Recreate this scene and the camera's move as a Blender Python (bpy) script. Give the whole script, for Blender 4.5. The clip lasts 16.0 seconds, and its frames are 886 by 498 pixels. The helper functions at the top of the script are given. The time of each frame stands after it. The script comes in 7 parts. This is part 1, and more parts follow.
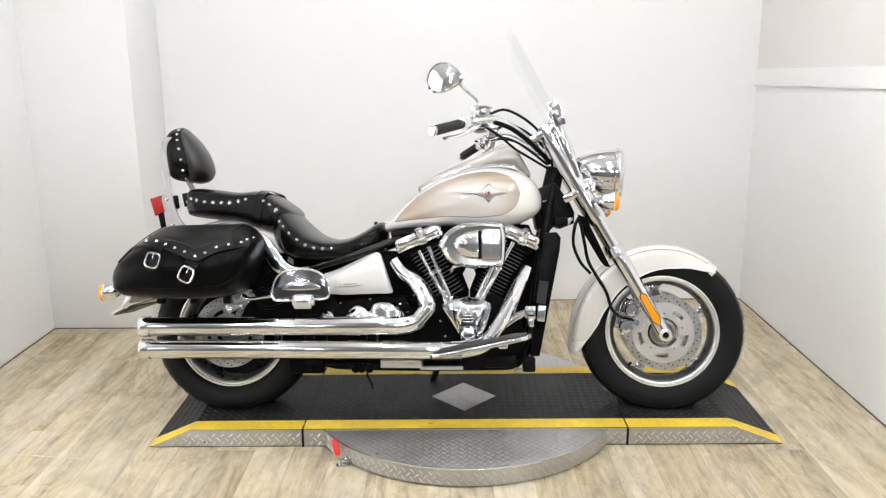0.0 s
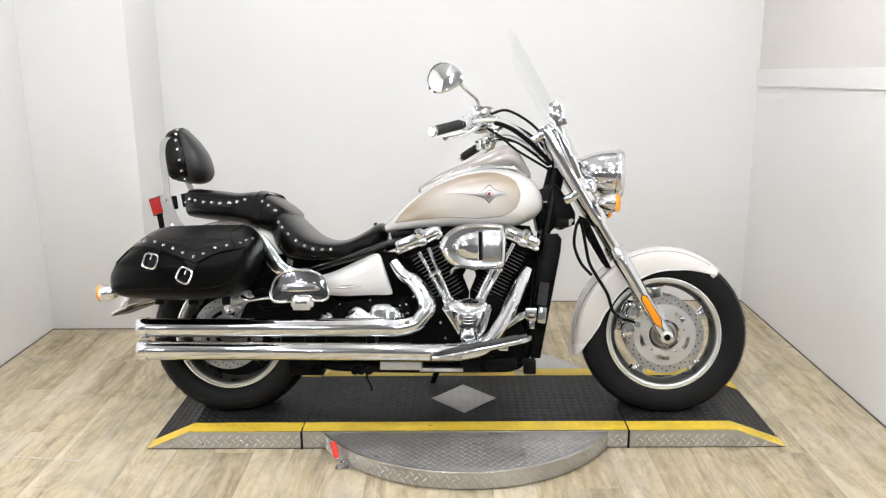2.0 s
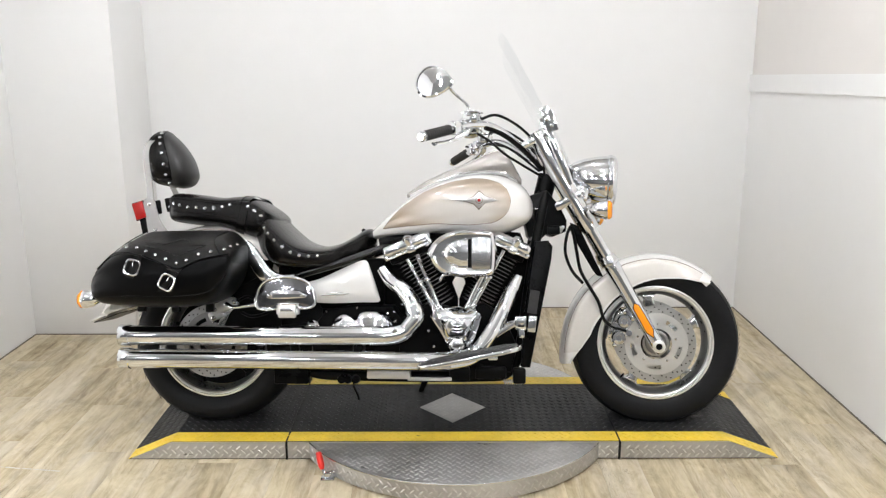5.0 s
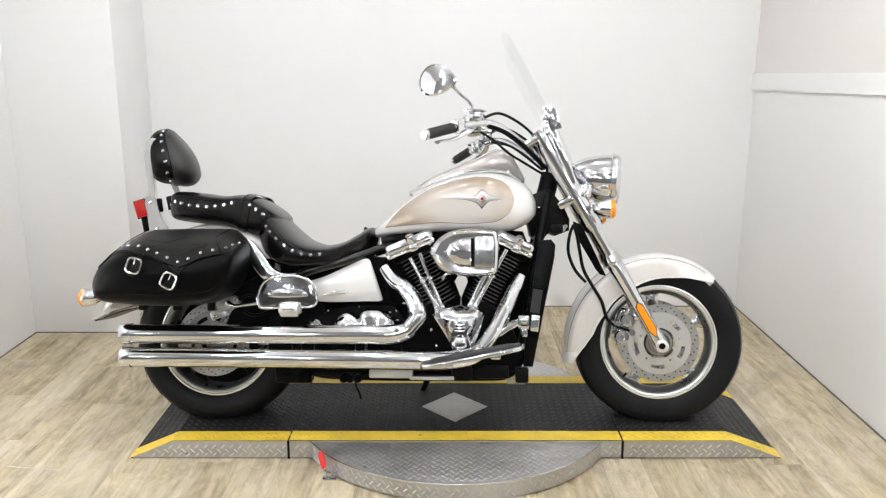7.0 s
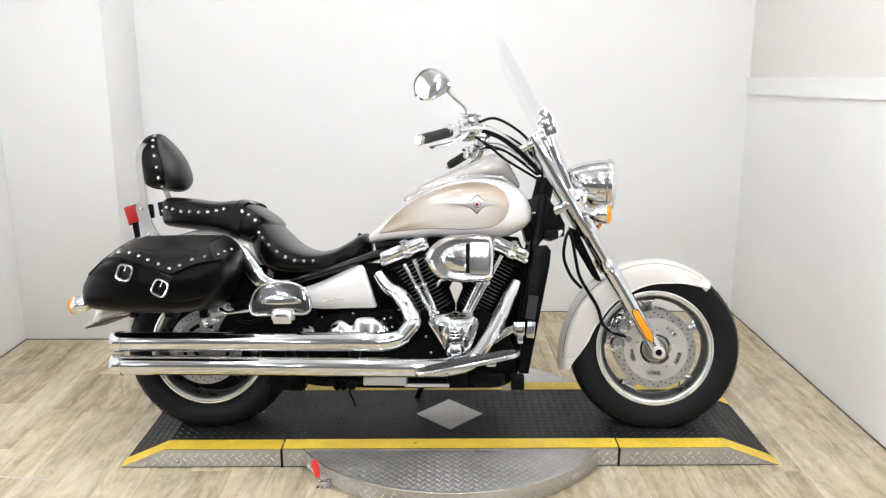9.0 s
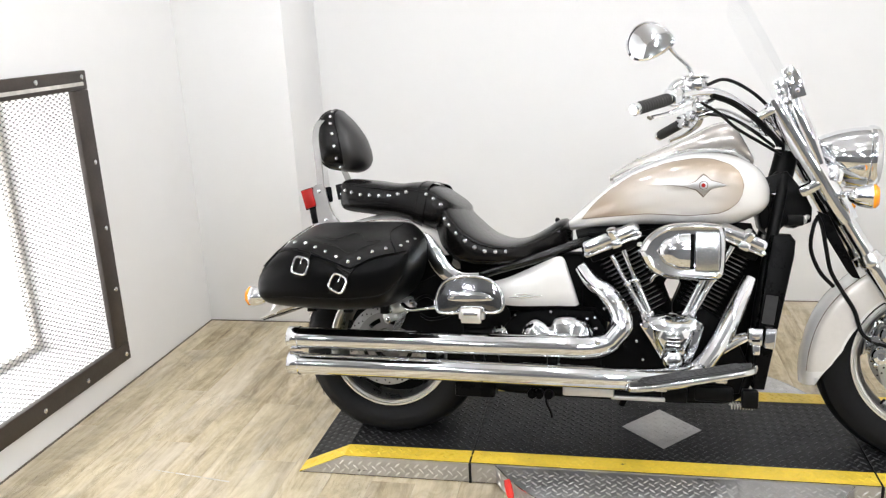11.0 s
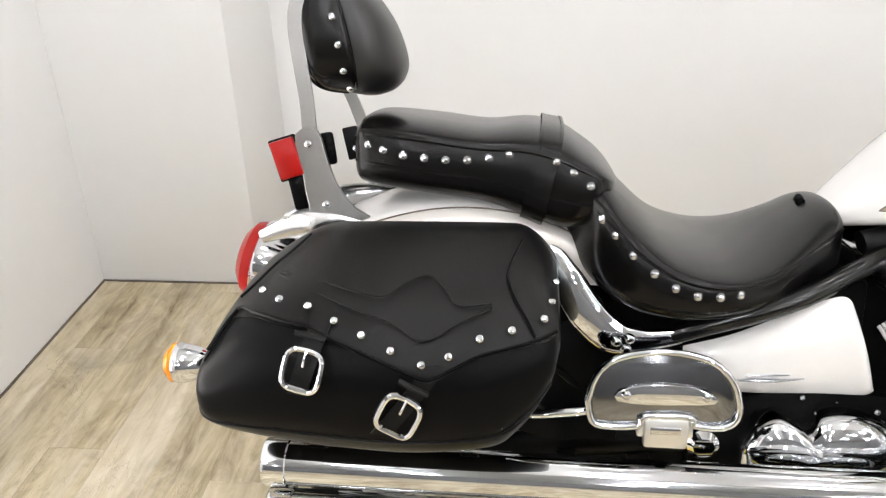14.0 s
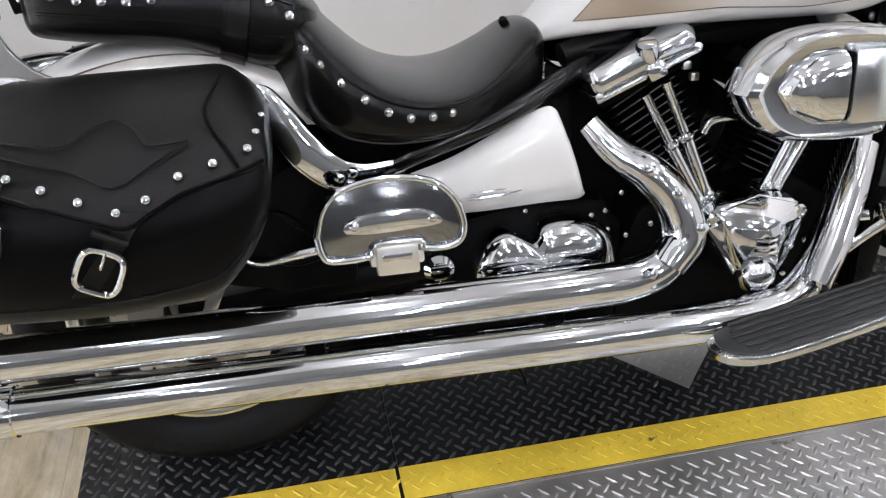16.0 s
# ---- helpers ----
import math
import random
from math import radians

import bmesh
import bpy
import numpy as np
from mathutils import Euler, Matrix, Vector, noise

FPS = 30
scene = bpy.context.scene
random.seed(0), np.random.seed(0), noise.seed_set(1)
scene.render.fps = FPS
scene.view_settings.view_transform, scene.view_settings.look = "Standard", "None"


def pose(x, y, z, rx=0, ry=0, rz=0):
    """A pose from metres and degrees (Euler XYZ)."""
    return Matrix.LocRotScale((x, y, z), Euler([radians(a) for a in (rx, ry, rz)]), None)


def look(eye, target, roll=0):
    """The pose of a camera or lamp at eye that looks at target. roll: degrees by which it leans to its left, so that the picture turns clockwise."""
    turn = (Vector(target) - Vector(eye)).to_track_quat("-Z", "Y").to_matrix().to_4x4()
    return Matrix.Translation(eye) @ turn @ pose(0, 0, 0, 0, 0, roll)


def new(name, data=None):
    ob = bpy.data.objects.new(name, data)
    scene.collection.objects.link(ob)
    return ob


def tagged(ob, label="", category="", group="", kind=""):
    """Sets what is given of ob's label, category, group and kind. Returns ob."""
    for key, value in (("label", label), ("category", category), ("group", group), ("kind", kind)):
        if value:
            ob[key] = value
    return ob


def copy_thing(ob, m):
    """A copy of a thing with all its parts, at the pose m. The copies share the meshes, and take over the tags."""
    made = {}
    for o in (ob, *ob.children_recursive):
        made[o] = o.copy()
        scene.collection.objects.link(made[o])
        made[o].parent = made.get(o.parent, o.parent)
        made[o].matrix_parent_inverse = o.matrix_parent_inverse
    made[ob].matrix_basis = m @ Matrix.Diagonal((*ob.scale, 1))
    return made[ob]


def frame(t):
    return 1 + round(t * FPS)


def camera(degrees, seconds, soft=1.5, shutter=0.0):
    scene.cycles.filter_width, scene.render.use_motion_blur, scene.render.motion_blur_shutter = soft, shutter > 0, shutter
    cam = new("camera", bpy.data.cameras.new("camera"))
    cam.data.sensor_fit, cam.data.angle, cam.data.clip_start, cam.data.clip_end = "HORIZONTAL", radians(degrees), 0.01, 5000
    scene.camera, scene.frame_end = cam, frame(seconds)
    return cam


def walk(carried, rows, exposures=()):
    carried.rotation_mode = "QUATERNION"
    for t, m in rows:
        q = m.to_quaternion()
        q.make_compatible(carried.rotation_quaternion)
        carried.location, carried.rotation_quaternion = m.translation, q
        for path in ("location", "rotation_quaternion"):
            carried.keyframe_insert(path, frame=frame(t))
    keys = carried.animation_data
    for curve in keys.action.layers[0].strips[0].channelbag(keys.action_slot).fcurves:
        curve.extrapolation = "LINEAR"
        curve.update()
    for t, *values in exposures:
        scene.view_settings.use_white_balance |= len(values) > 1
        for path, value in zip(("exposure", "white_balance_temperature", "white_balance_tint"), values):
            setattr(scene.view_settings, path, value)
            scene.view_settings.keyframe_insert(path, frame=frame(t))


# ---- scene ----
cam = camera(56.3, 16.0, 1.25)
PATH = [
    (0, (0.024, -3.151, 1.519), (0.004, -1.208, 1.044), -0.6),
    (0.5, (0.028, -3.147, 1.523), (0.009, -1.202, 1.059), -0.7),
    (1, (0.021, -3.139, 1.518), (-0.001, -1.195, 1.05), -0.4),
    (1.5, (0.031, -3.133, 1.519), (0.003, -1.187, 1.056), -0.3),
    (2, (0.025, -3.13, 1.517), (0.004, -1.187, 1.043), -0.5),
    (2.5, (0.027, -3.119, 1.512), (0.012, -1.177, 1.034), -0.2),
    (3, (0.033, -3.106, 1.512), (0.021, -1.166, 1.025), -0.3),
    (3.5, (0.038, -3.092, 1.51), (0.022, -1.151, 1.027), -0.1),
    (6, (0.035, -3.068, 1.528), (0.041, -1.123, 1.062), -0.1),
    (6.5, (0.029, -3.066, 1.522), (0.034, -1.121, 1.054), 0.0),
    (7, (0.024, -3.058, 1.522), (0.024, -1.115, 1.048), -0.0),
    (7.5, (0.021, -3.051, 1.513), (0.031, -1.11, 1.033), 0.1),
    (8, (0.024, -3.043, 1.518), (0.042, -1.099, 1.048), 0.0),
    (10.3, (-0.039, -2.926, 1.532), (-0.043, -0.98, 1.068), 0.1),
    (10.5, (-0.073, -2.865, 1.536), (-0.186, -0.928, 1.051), -2.0),
    (10.7, (-0.103, -2.791, 1.508), (-0.300, -0.869, 0.995), -4.0),
    (11, (-0.105, -2.603, 1.504), (-0.503, -0.719, 0.966), -2.9),
    (11.2, (-0.140, -2.464, 1.500), (-0.666, -0.614, 0.950), -3.7),
    (11.5, (-0.245, -2.255, 1.483), (-0.838, -0.425, 0.935), -3.7),
    (11.7, (-0.337, -2.106, 1.493), (-0.816, -0.263, 0.882), -6.1),
    (12, (-0.401, -1.894, 1.465), (-0.853, -0.055, 0.823), -6.2),
    (12.2, (-0.454, -1.721, 1.451), (-0.968, 0.109, 0.830), -5.3),
    (12.5, (-0.488, -1.502, 1.468), (-1.01, 0.333, 0.867), -4.7),
    (12.7, (-0.552, -1.391, 1.469), (-1.095, 0.419, 0.816), -4.6),
    (13, (-0.658, -1.253, 1.496), (-1.078, 0.593, 0.851), -5.0),
    (13.2, (-0.727, -1.180, 1.499), (-1.024, 0.688, 0.849), -4.6),
    (13.5, (-0.762, -1.13, 1.467), (-0.945, 0.705, 0.694), -4.4),
    (14, (-0.773, -1.133, 1.416), (-0.954, 0.625, 0.48), -1.7),
    (14.5, (-0.774, -1.152, 1.353), (-0.919, 0.484, 0.213), -0.8),
    (15, (-0.771, -1.165, 1.31), (-0.884, 0.363, 0.025), 0.7),
    (15.5, (-0.748, -1.163, 1.305), (-0.697, 0.432, 0.099), 0.2),
    (16, (-0.691, -1.154, 1.304), (-0.352, 0.457, 0.168), -0.3),
]
walk(cam, [(t, look(eye, target, roll)) for t, eye, target, roll in PATH],
     [(0, -0.08, 6500, 12), (1.5, -0.12, 6500, 12), (3.5, -0.2, 6500, 12), (6, -0.17, 6500, 12), (8, -0.12, 6450, 12), (10.5, -0.03, 6450, 12), (12, 0.0, 6500, 13),
      (13, 0.1, 6500, 13), (13.5, 0.12, 6550, 13), (14, 0.05, 6600, 13), (14.5, -0.12, 6550, 12), (15, -0.26, 6550, 12), (16, -0.42, 6200, 15)])

# ---- world and light ----
world = bpy.data.worlds.new("sky")
scene.world = world
world.use_nodes = True
wn = world.node_tree.nodes
sky = wn.new("ShaderNodeTexSky")
sky.sky_type, sky.sun_disc = "NISHITA", False
sky.sun_elevation, sky.sun_rotation = radians(35), radians(250)
world.node_tree.links.new(sky.outputs[0], wn["Background"].inputs[0])
wn["Background"].inputs[1].default_value = 0.1


# ---- materials ----
def material(name, color=(0.5, 0.5, 0.5), rough=0.5, metal=0.0, coat=0.0, spec=0.5, noise_scale=0.0, vary=0.0,
             rough_vary=0.0, bump=0.0, bump_scale=0.0, island=0.0, per_object=0.0, fine=0.0, coat_rough=0.05):
    """A surface with colour variation at two scales, uneven gloss and fine relief."""
    m = bpy.data.materials.new(name)
    m.use_nodes = True
    nt = m.node_tree
    n, l = nt.nodes, nt.links
    b = n["Principled BSDF"]
    b.inputs["Base Color"].default_value = (*color, 1)
    b.inputs["Roughness"].default_value = rough
    b.inputs["Metallic"].default_value = metal
    b.inputs["Coat Weight"].default_value = coat
    b.inputs["Coat Roughness"].default_value = coat_rough
    b.inputs["Specular IOR Level"].default_value = spec
    tc = n.new("ShaderNodeTexCoord")
    if noise_scale and (vary or rough_vary):
        big = n.new("ShaderNodeTexNoise")
        big.inputs["Scale"].default_value, big.inputs["Detail"].default_value = noise_scale, 5
        small = n.new("ShaderNodeTexNoise")
        small.inputs["Scale"].default_value, small.inputs["Detail"].default_value = noise_scale * 9, 4
        l.new(tc.outputs["Object"], big.inputs["Vector"])
        l.new(tc.outputs["Object"], small.inputs["Vector"])
        mix = n.new("ShaderNodeMath")
        mix.operation = "MULTIPLY_ADD"
        l.new(small.outputs[0], mix.inputs[0])
        mix.inputs[1].default_value = 0.45
        l.new(big.outputs[0], mix.inputs[2])
        value = mix.outputs[0]
        if island or per_object:
            src = n.new("ShaderNodeNewGeometry").outputs["Random Per Island"] if island else n.new("ShaderNodeObjectInfo").outputs["Random"]
            add = n.new("ShaderNodeMath")
            add.operation = "MULTIPLY_ADD"
            l.new(src, add.inputs[0])
            add.inputs[1].default_value = island or per_object
            l.new(value, add.inputs[2])
            value = add.outputs[0]
        if vary:
            ramp = n.new("ShaderNodeMapRange")
            l.new(value, ramp.inputs[0])
            ramp.inputs[1].default_value, ramp.inputs[2].default_value = 0.35, 1.1 + (island or per_object) * 0.5
            ramp.inputs[3].default_value, ramp.inputs[4].default_value = 1 - vary, 1 + vary
            mul = n.new("ShaderNodeVectorMath")
            mul.operation = "SCALE"
            mul.inputs[0].default_value = color
            l.new(ramp.outputs[0], mul.inputs["Scale"])
            l.new(mul.outputs[0], b.inputs["Base Color"])
        if rough_vary:
            rr = n.new("ShaderNodeMapRange")
            l.new(value, rr.inputs[0])
            rr.inputs[1].default_value, rr.inputs[2].default_value = 0.4, 1.1
            rr.inputs[3].default_value, rr.inputs[4].default_value = max(rough - rough_vary, 0.01), rough + rough_vary
            l.new(rr.outputs[0], b.inputs["Roughness"])
    if bump:
        t = n.new("ShaderNodeTexNoise")
        t.inputs["Scale"].default_value, t.inputs["Detail"].default_value = bump_scale, 6
        l.new(tc.outputs["Object"], t.inputs["Vector"])
        bp = n.new("ShaderNodeBump")
        bp.inputs["Strength"].default_value, bp.inputs["Distance"].default_value = bump, 0.002
        l.new(t.outputs[0], bp.inputs["Height"])
        l.new(bp.outputs[0], b.inputs["Normal"])
    return m


def glass(name, color, rough=0.0, ior=1.45):
    m = bpy.data.materials.new(name)
    m.use_nodes = True
    b = m.node_tree.nodes["Principled BSDF"]
    b.inputs["Base Color"].default_value = (*color, 1)
    b.inputs["Roughness"].default_value = rough
    b.inputs["Transmission Weight"].default_value = 1
    b.inputs["IOR"].default_value = ior
    return m


def clear_sheet(name):
    """A thin clear sheet: see-through, with the gloss that its slope gives."""
    m = bpy.data.materials.new(name)
    m.use_nodes = True
    n, l = m.node_tree.nodes, m.node_tree.links
    n.remove(n["Principled BSDF"])
    see, shine, mix, lw, power = n.new("ShaderNodeBsdfTransparent"), n.new("ShaderNodeBsdfGlossy"), n.new("ShaderNodeMixShader"), n.new("ShaderNodeLayerWeight"), n.new("ShaderNodeMath")
    see.inputs[0].default_value = (0.985, 0.988, 0.99, 1)
    shine.inputs["Roughness"].default_value = 0.03
    lw.inputs[0].default_value = 0.5
    power.operation = "MULTIPLY"
    power.inputs[1].default_value = 0.035
    l.new(lw.outputs["Facing"], power.inputs[0])
    l.new(power.outputs[0], mix.inputs[0])
    l.new(see.outputs[0], mix.inputs[1])
    l.new(shine.outputs[0], mix.inputs[2])
    l.new(mix.outputs[0], n["Material Output"].inputs[0])
    return m


def glow(name, color, strength):
    m = bpy.data.materials.new(name)
    m.use_nodes = True
    b = m.node_tree.nodes["Principled BSDF"]
    b.inputs["Base Color"].default_value = (*color, 1)
    b.inputs["Emission Color"].default_value = (*color, 1)
    b.inputs["Emission Strength"].default_value = strength
    return m


def plank_material():
    """Washed oak vinyl: mottled streaks along the plank, grey and honey patches, splits and knots."""
    m = bpy.data.materials.new("oak_vinyl")
    m.use_nodes = True
    n, l = m.node_tree.nodes, m.node_tree.links
    b = n["Principled BSDF"]
    tc, info, where = n.new("ShaderNodeTexCoord"), n.new("ShaderNodeObjectInfo"), n.new("ShaderNodeNewGeometry")
    comb, shift = n.new("ShaderNodeCombineXYZ"), n.new("ShaderNodeVectorMath")
    for k in range(3):
        l.new(info.outputs["Random"], comb.inputs[k])
    shift.operation = "MULTIPLY_ADD"
    shift.inputs[1].default_value = (37, 91, 13)
    l.new(comb.outputs[0], shift.inputs[0])
    l.new(tc.outputs["Object"], shift.inputs[2])

    def noise(scale, detail, distortion, rough=0.55, source=None):
        mp, t = n.new("ShaderNodeMapping"), n.new("ShaderNodeTexNoise")
        mp.inputs["Scale"].default_value = scale
        l.new(source or shift.outputs[0], mp.inputs[0])
        t.inputs["Scale"].default_value, t.inputs["Detail"].default_value = 1.0, detail
        t.inputs["Distortion"].default_value, t.inputs["Roughness"].default_value = distortion, rough
        l.new(mp.outputs[0], t.inputs["Vector"])
        return t.outputs[0]

    def sums(*pairs):
        out = None
        for src, k in pairs:
            q = n.new("ShaderNodeMath")
            q.operation = "MULTIPLY_ADD"
            l.new(src, q.inputs[0])
            q.inputs[1].default_value = k
            if out is not None:
                l.new(out, q.inputs[2])
            else:
                q.inputs[2].default_value = 0.0
            out = q.outputs[0]
        return out

    def fit(src, a0, a1, b0, b1):
        q = n.new("ShaderNodeMapRange")
        l.new(src, q.inputs[0])
        for k, v in enumerate((a0, a1, b0, b1)):
            q.inputs[k + 1].default_value = v
        return q.outputs[0]

    def times(p, q):
        o = n.new("ShaderNodeMath")
        o.operation = "MULTIPLY"
        l.new(p, o.inputs[0])
        l.new(q, o.inputs[1])
        return o.outputs[0]

    grain = noise((55, 3.0, 1), 8, 0.5, 0.65)
    streak = noise((14, 1.3, 1), 7, 1.2, 0.62)
    mottle = noise((11, 4.2, 1), 8, 2.2, 0.66)
    hue = noise((6, 1.4, 1), 5, 1.5)
    value = sums((grain, 0.15), (streak, 0.45), (mottle, 0.36), (info.outputs["Random"], 0.085))
    ramp = n.new("ShaderNodeValToRGB")
    e = ramp.color_ramp.elements
    e[0].position, e[0].color = 0.355, (0.205, 0.15, 0.09, 1)
    e[1].position, e[1].color = 0.66, (0.71, 0.635, 0.475, 1)
    for at, col in ((0.44, (0.40, 0.328, 0.208, 1)), (0.53, (0.555, 0.475, 0.322, 1))):
        e.new(at).color = col
    l.new(value, ramp.inputs[0])
    grey = n.new("ShaderNodeMix")
    grey.data_type, grey.blend_type = "RGBA", "MULTIPLY"
    l.new(fit(hue, 0.46, 0.64, 0.0, 0.7), grey.inputs[0])
    l.new(ramp.outputs[0], grey.inputs[6])
    grey.inputs[7].default_value = (0.97, 0.99, 1.12, 1)
    # splits along the grain, here and there
    thin = n.new("ShaderNodeMath")
    thin.operation = "SUBTRACT"
    l.new(noise((16, 3.2, 1), 5, 2.5), thin.inputs[0])
    thin.inputs[1].default_value = 0.5
    away = n.new("ShaderNodeMath")
    away.operation = "ABSOLUTE"
    l.new(thin.outputs[0], away.inputs[0])
    gate = fit(noise((2.4, 2.4, 1), 3, 0.6, 0.5, where.outputs["Position"]), 0.52, 0.61, 0.0, 0.8)
    line = fit(away.outputs[0], 0.0, 0.012, 1.0, 0.0)
    dark = fit(times(line, gate), 0.0, 1.0, 1.0, 0.55)
    worn = fit(noise((2.2, 2.2, 1), 7, 1.8, 0.6, where.outputs["Position"]), 0.32, 0.50, 0.78, 1.0)
    mul = n.new("ShaderNodeVectorMath")
    mul.operation = "SCALE"
    l.new(grey.outputs[2], mul.inputs[0])
    l.new(times(dark, worn), mul.inputs["Scale"])
    l.new(mul.outputs[0], b.inputs["Base Color"])
    l.new(fit(mottle, 0.3, 0.7, 0.5, 0.66), b.inputs["Roughness"])
    b.inputs["Specular IOR Level"].default_value = 0.3
    bp = n.new("ShaderNodeBump")
    bp.inputs["Strength"].default_value, bp.inputs["Distance"].default_value = 0.25, 0.001
    l.new(value, bp.inputs["Height"])
    l.new(bp.outputs[0], b.inputs["Normal"])
    return m


def airbrushed(name, edge, middle, centre, size):
    """Metallic paint sprayed darker towards the panel's border: an ellipse in the tank's side view."""
    m = material(name, edge, 0.3, 0.2, coat=1.0, coat_rough=0.03, noise_scale=60, vary=0.03)
    n, l = m.node_tree.nodes, m.node_tree.links
    tc, mp, ln, ramp, mix = n.new("ShaderNodeTexCoord"), n.new("ShaderNodeMapping"), n.new("ShaderNodeVectorMath"), n.new("ShaderNodeMapRange"), n.new("ShaderNodeMix")
    mp.inputs["Location"].default_value = (-centre[0] / size[0], 0, -centre[1] / size[1])
    mp.inputs["Scale"].default_value = (1 / size[0], 0, 1 / size[1])
    ln.operation, mix.data_type = "LENGTH", "RGBA"
    ramp.interpolation_type = "SMOOTHSTEP"
    ramp.inputs[1].default_value, ramp.inputs[2].default_value = 0.35, 1.05
    l.new(tc.outputs["Object"], mp.inputs[0])
    l.new(mp.outputs[0], ln.inputs[0])
    l.new(ln.outputs["Value"], ramp.inputs[0])
    l.new(ramp.outputs[0], mix.inputs[0])
    mix.inputs[6].default_value, mix.inputs[7].default_value = (*middle, 1), (*edge, 1)
    l.new(mix.outputs[2], n["Principled BSDF"].inputs["Base Color"])
    return m


OAK = plank_material()
# wall above the ledge: its dimmer light is mixed into the colour
UPPER = material("warm_white_shaded_paint", (0.69, 0.665, 0.64), 0.6, noise_scale=1.3, vary=0.03, bump=0.15, bump_scale=90)
WALL = material("white_wall_paint", (0.80, 0.80, 0.795), 0.6, noise_scale=1.3, vary=0.02, bump=0.15, bump_scale=90)
HALL = material("hall_paint", (0.22, 0.22, 0.22), 0.7, noise_scale=1.1, vary=0.2, bump=0.2, bump_scale=60)
HALL_CEILING = material("hall_ceiling_paint", (0.30, 0.30, 0.30), 0.8, noise_scale=1.1, vary=0.1, bump=0.2, bump_scale=60)
CEILING = material("pale_ceiling_paint", (0.50, 0.50, 0.495), 0.8, noise_scale=1.0, vary=0.05, bump=0.2, bump_scale=60)
GAP = material("floor_gap_shadow", (0.13, 0.11, 0.085), 0.7, noise_scale=8, vary=0.5)
SUBFLOOR = material("floor_joint", (0.36, 0.30, 0.21), 0.8, noise_scale=6, vary=0.2)
CHROME = material("chrome", (0.74, 0.755, 0.775), 0.05, 1.0, noise_scale=7, rough_vary=0.03)
SOFT_CHROME = material("polished_casting", (0.74, 0.755, 0.775), 0.08, 1.0, noise_scale=7, rough_vary=0.04)
DULL_CHROME = material("worn_chrome", (0.66, 0.67, 0.68), 0.2, 1.0, noise_scale=9, vary=0.08, rough_vary=0.08)
STEEL = material("brushed_steel", (0.68, 0.67, 0.655), 0.34, 1.0, noise_scale=14, vary=0.05, rough_vary=0.05, bump=0.06, bump_scale=300)
ALLOY = material("cast_alloy", (0.84, 0.835, 0.82), 0.36, 1.0, noise_scale=12, vary=0.04, rough_vary=0.05)
PEARL = material("pearl_white_paint", (0.80, 0.79, 0.77), 0.28, coat=1.0, coat_rough=0.03, noise_scale=5, vary=0.015)
TANK_GOLD = airbrushed("airbrushed_champagne", (0.36, 0.282, 0.208), (0.62, 0.585, 0.54), (0.10, 0.82), (0.235, 0.115))
PALE = material("pale_champagne_paint", (0.68, 0.65, 0.61), 0.3, 0.15, coat=1.0, coat_rough=0.03, noise_scale=60, vary=0.04)
BARREL = material("dark_rim_barrel", (0.34, 0.34, 0.34), 0.3, 0.9, noise_scale=14, vary=0.2, rough_vary=0.06)
ROTOR = material("drilled_rotor_steel", (0.60, 0.60, 0.59), 0.32, 1.0, noise_scale=18, vary=0.12, rough_vary=0.06)
CONSOLE = material("console_champagne_paint", (0.50, 0.47, 0.44), 0.26, 0.5, coat=1.0, coat_rough=0.03, noise_scale=60, vary=0.04)
LINE = material("pinstripe", (0.16, 0.12, 0.09), 0.4, coat=0.5)
LEATHER = material("black_leather", (0.0040, 0.0037, 0.0035), 0.22, spec=0.2, noise_scale=3, vary=0.15, rough_vary=0.04, bump=0.05, bump_scale=420)
SMOOTH_PAD = material("matt_black_leather", (0.011, 0.0105, 0.010), 0.36, spec=0.5, noise_scale=3, vary=0.15, rough_vary=0.05, bump=0.05, bump_scale=420)
FLAP = material("bag_flap_leather", (0.0034, 0.0031, 0.0029), 0.42, spec=0.21, noise_scale=5, vary=0.35, rough_vary=0.08, bump=0.18, bump_scale=350)
GLOSS = material("gloss_black_paint", (0.004, 0.004, 0.004), 0.16, spec=0.4, noise_scale=6, rough_vary=0.05)
VINYL = material("smooth_black_vinyl", (0.0025, 0.0025, 0.0027), 0.30, spec=0.08, noise_scale=3, vary=0.2, rough_vary=0.04, bump=0.05, bump_scale=300)
RUBBER = material("tyre_rubber", (0.0075, 0.0077, 0.0085), 0.5, spec=0.16, noise_scale=9, vary=0.4, rough_vary=0.12, bump=0.2, bump_scale=160)
GRIP = material("grip_rubber", (0.018, 0.018, 0.018), 0.7, noise_scale=20, vary=0.2)
MAT = material("ribbed_mat_rubber", (0.03, 0.03, 0.031), 0.4, spec=0.5, noise_scale=20, vary=0.2)
BLACK = material("satin_black_metal", (0.004, 0.004, 0.004), 0.34, spec=0.10, noise_scale=8, vary=0.3, rough_vary=0.08)
ENGINE = material("wrinkle_black", (0.003, 0.003, 0.003), 0.5, spec=0.06, noise_scale=12, vary=0.4, bump=0.25, bump_scale=260)
FIN = material("machined_fin_edge", (0.2, 0.2, 0.2), 0.35, 0.9, noise_scale=20, vary=0.15)
PLASTIC = material("black_plastic", (0.0030, 0.0030, 0.0032), 0.28, spec=0.07, noise_scale=14, vary=0.35, rough_vary=0.06)
AMBER = material("amber_lens", (0.95, 0.32, 0.012), 0.15, coat=0.6, noise_scale=20, vary=0.06)
RED = material("red_reflector", (0.33, 0.006, 0.004), 0.3, spec=0.3, noise_scale=30, vary=0.2)
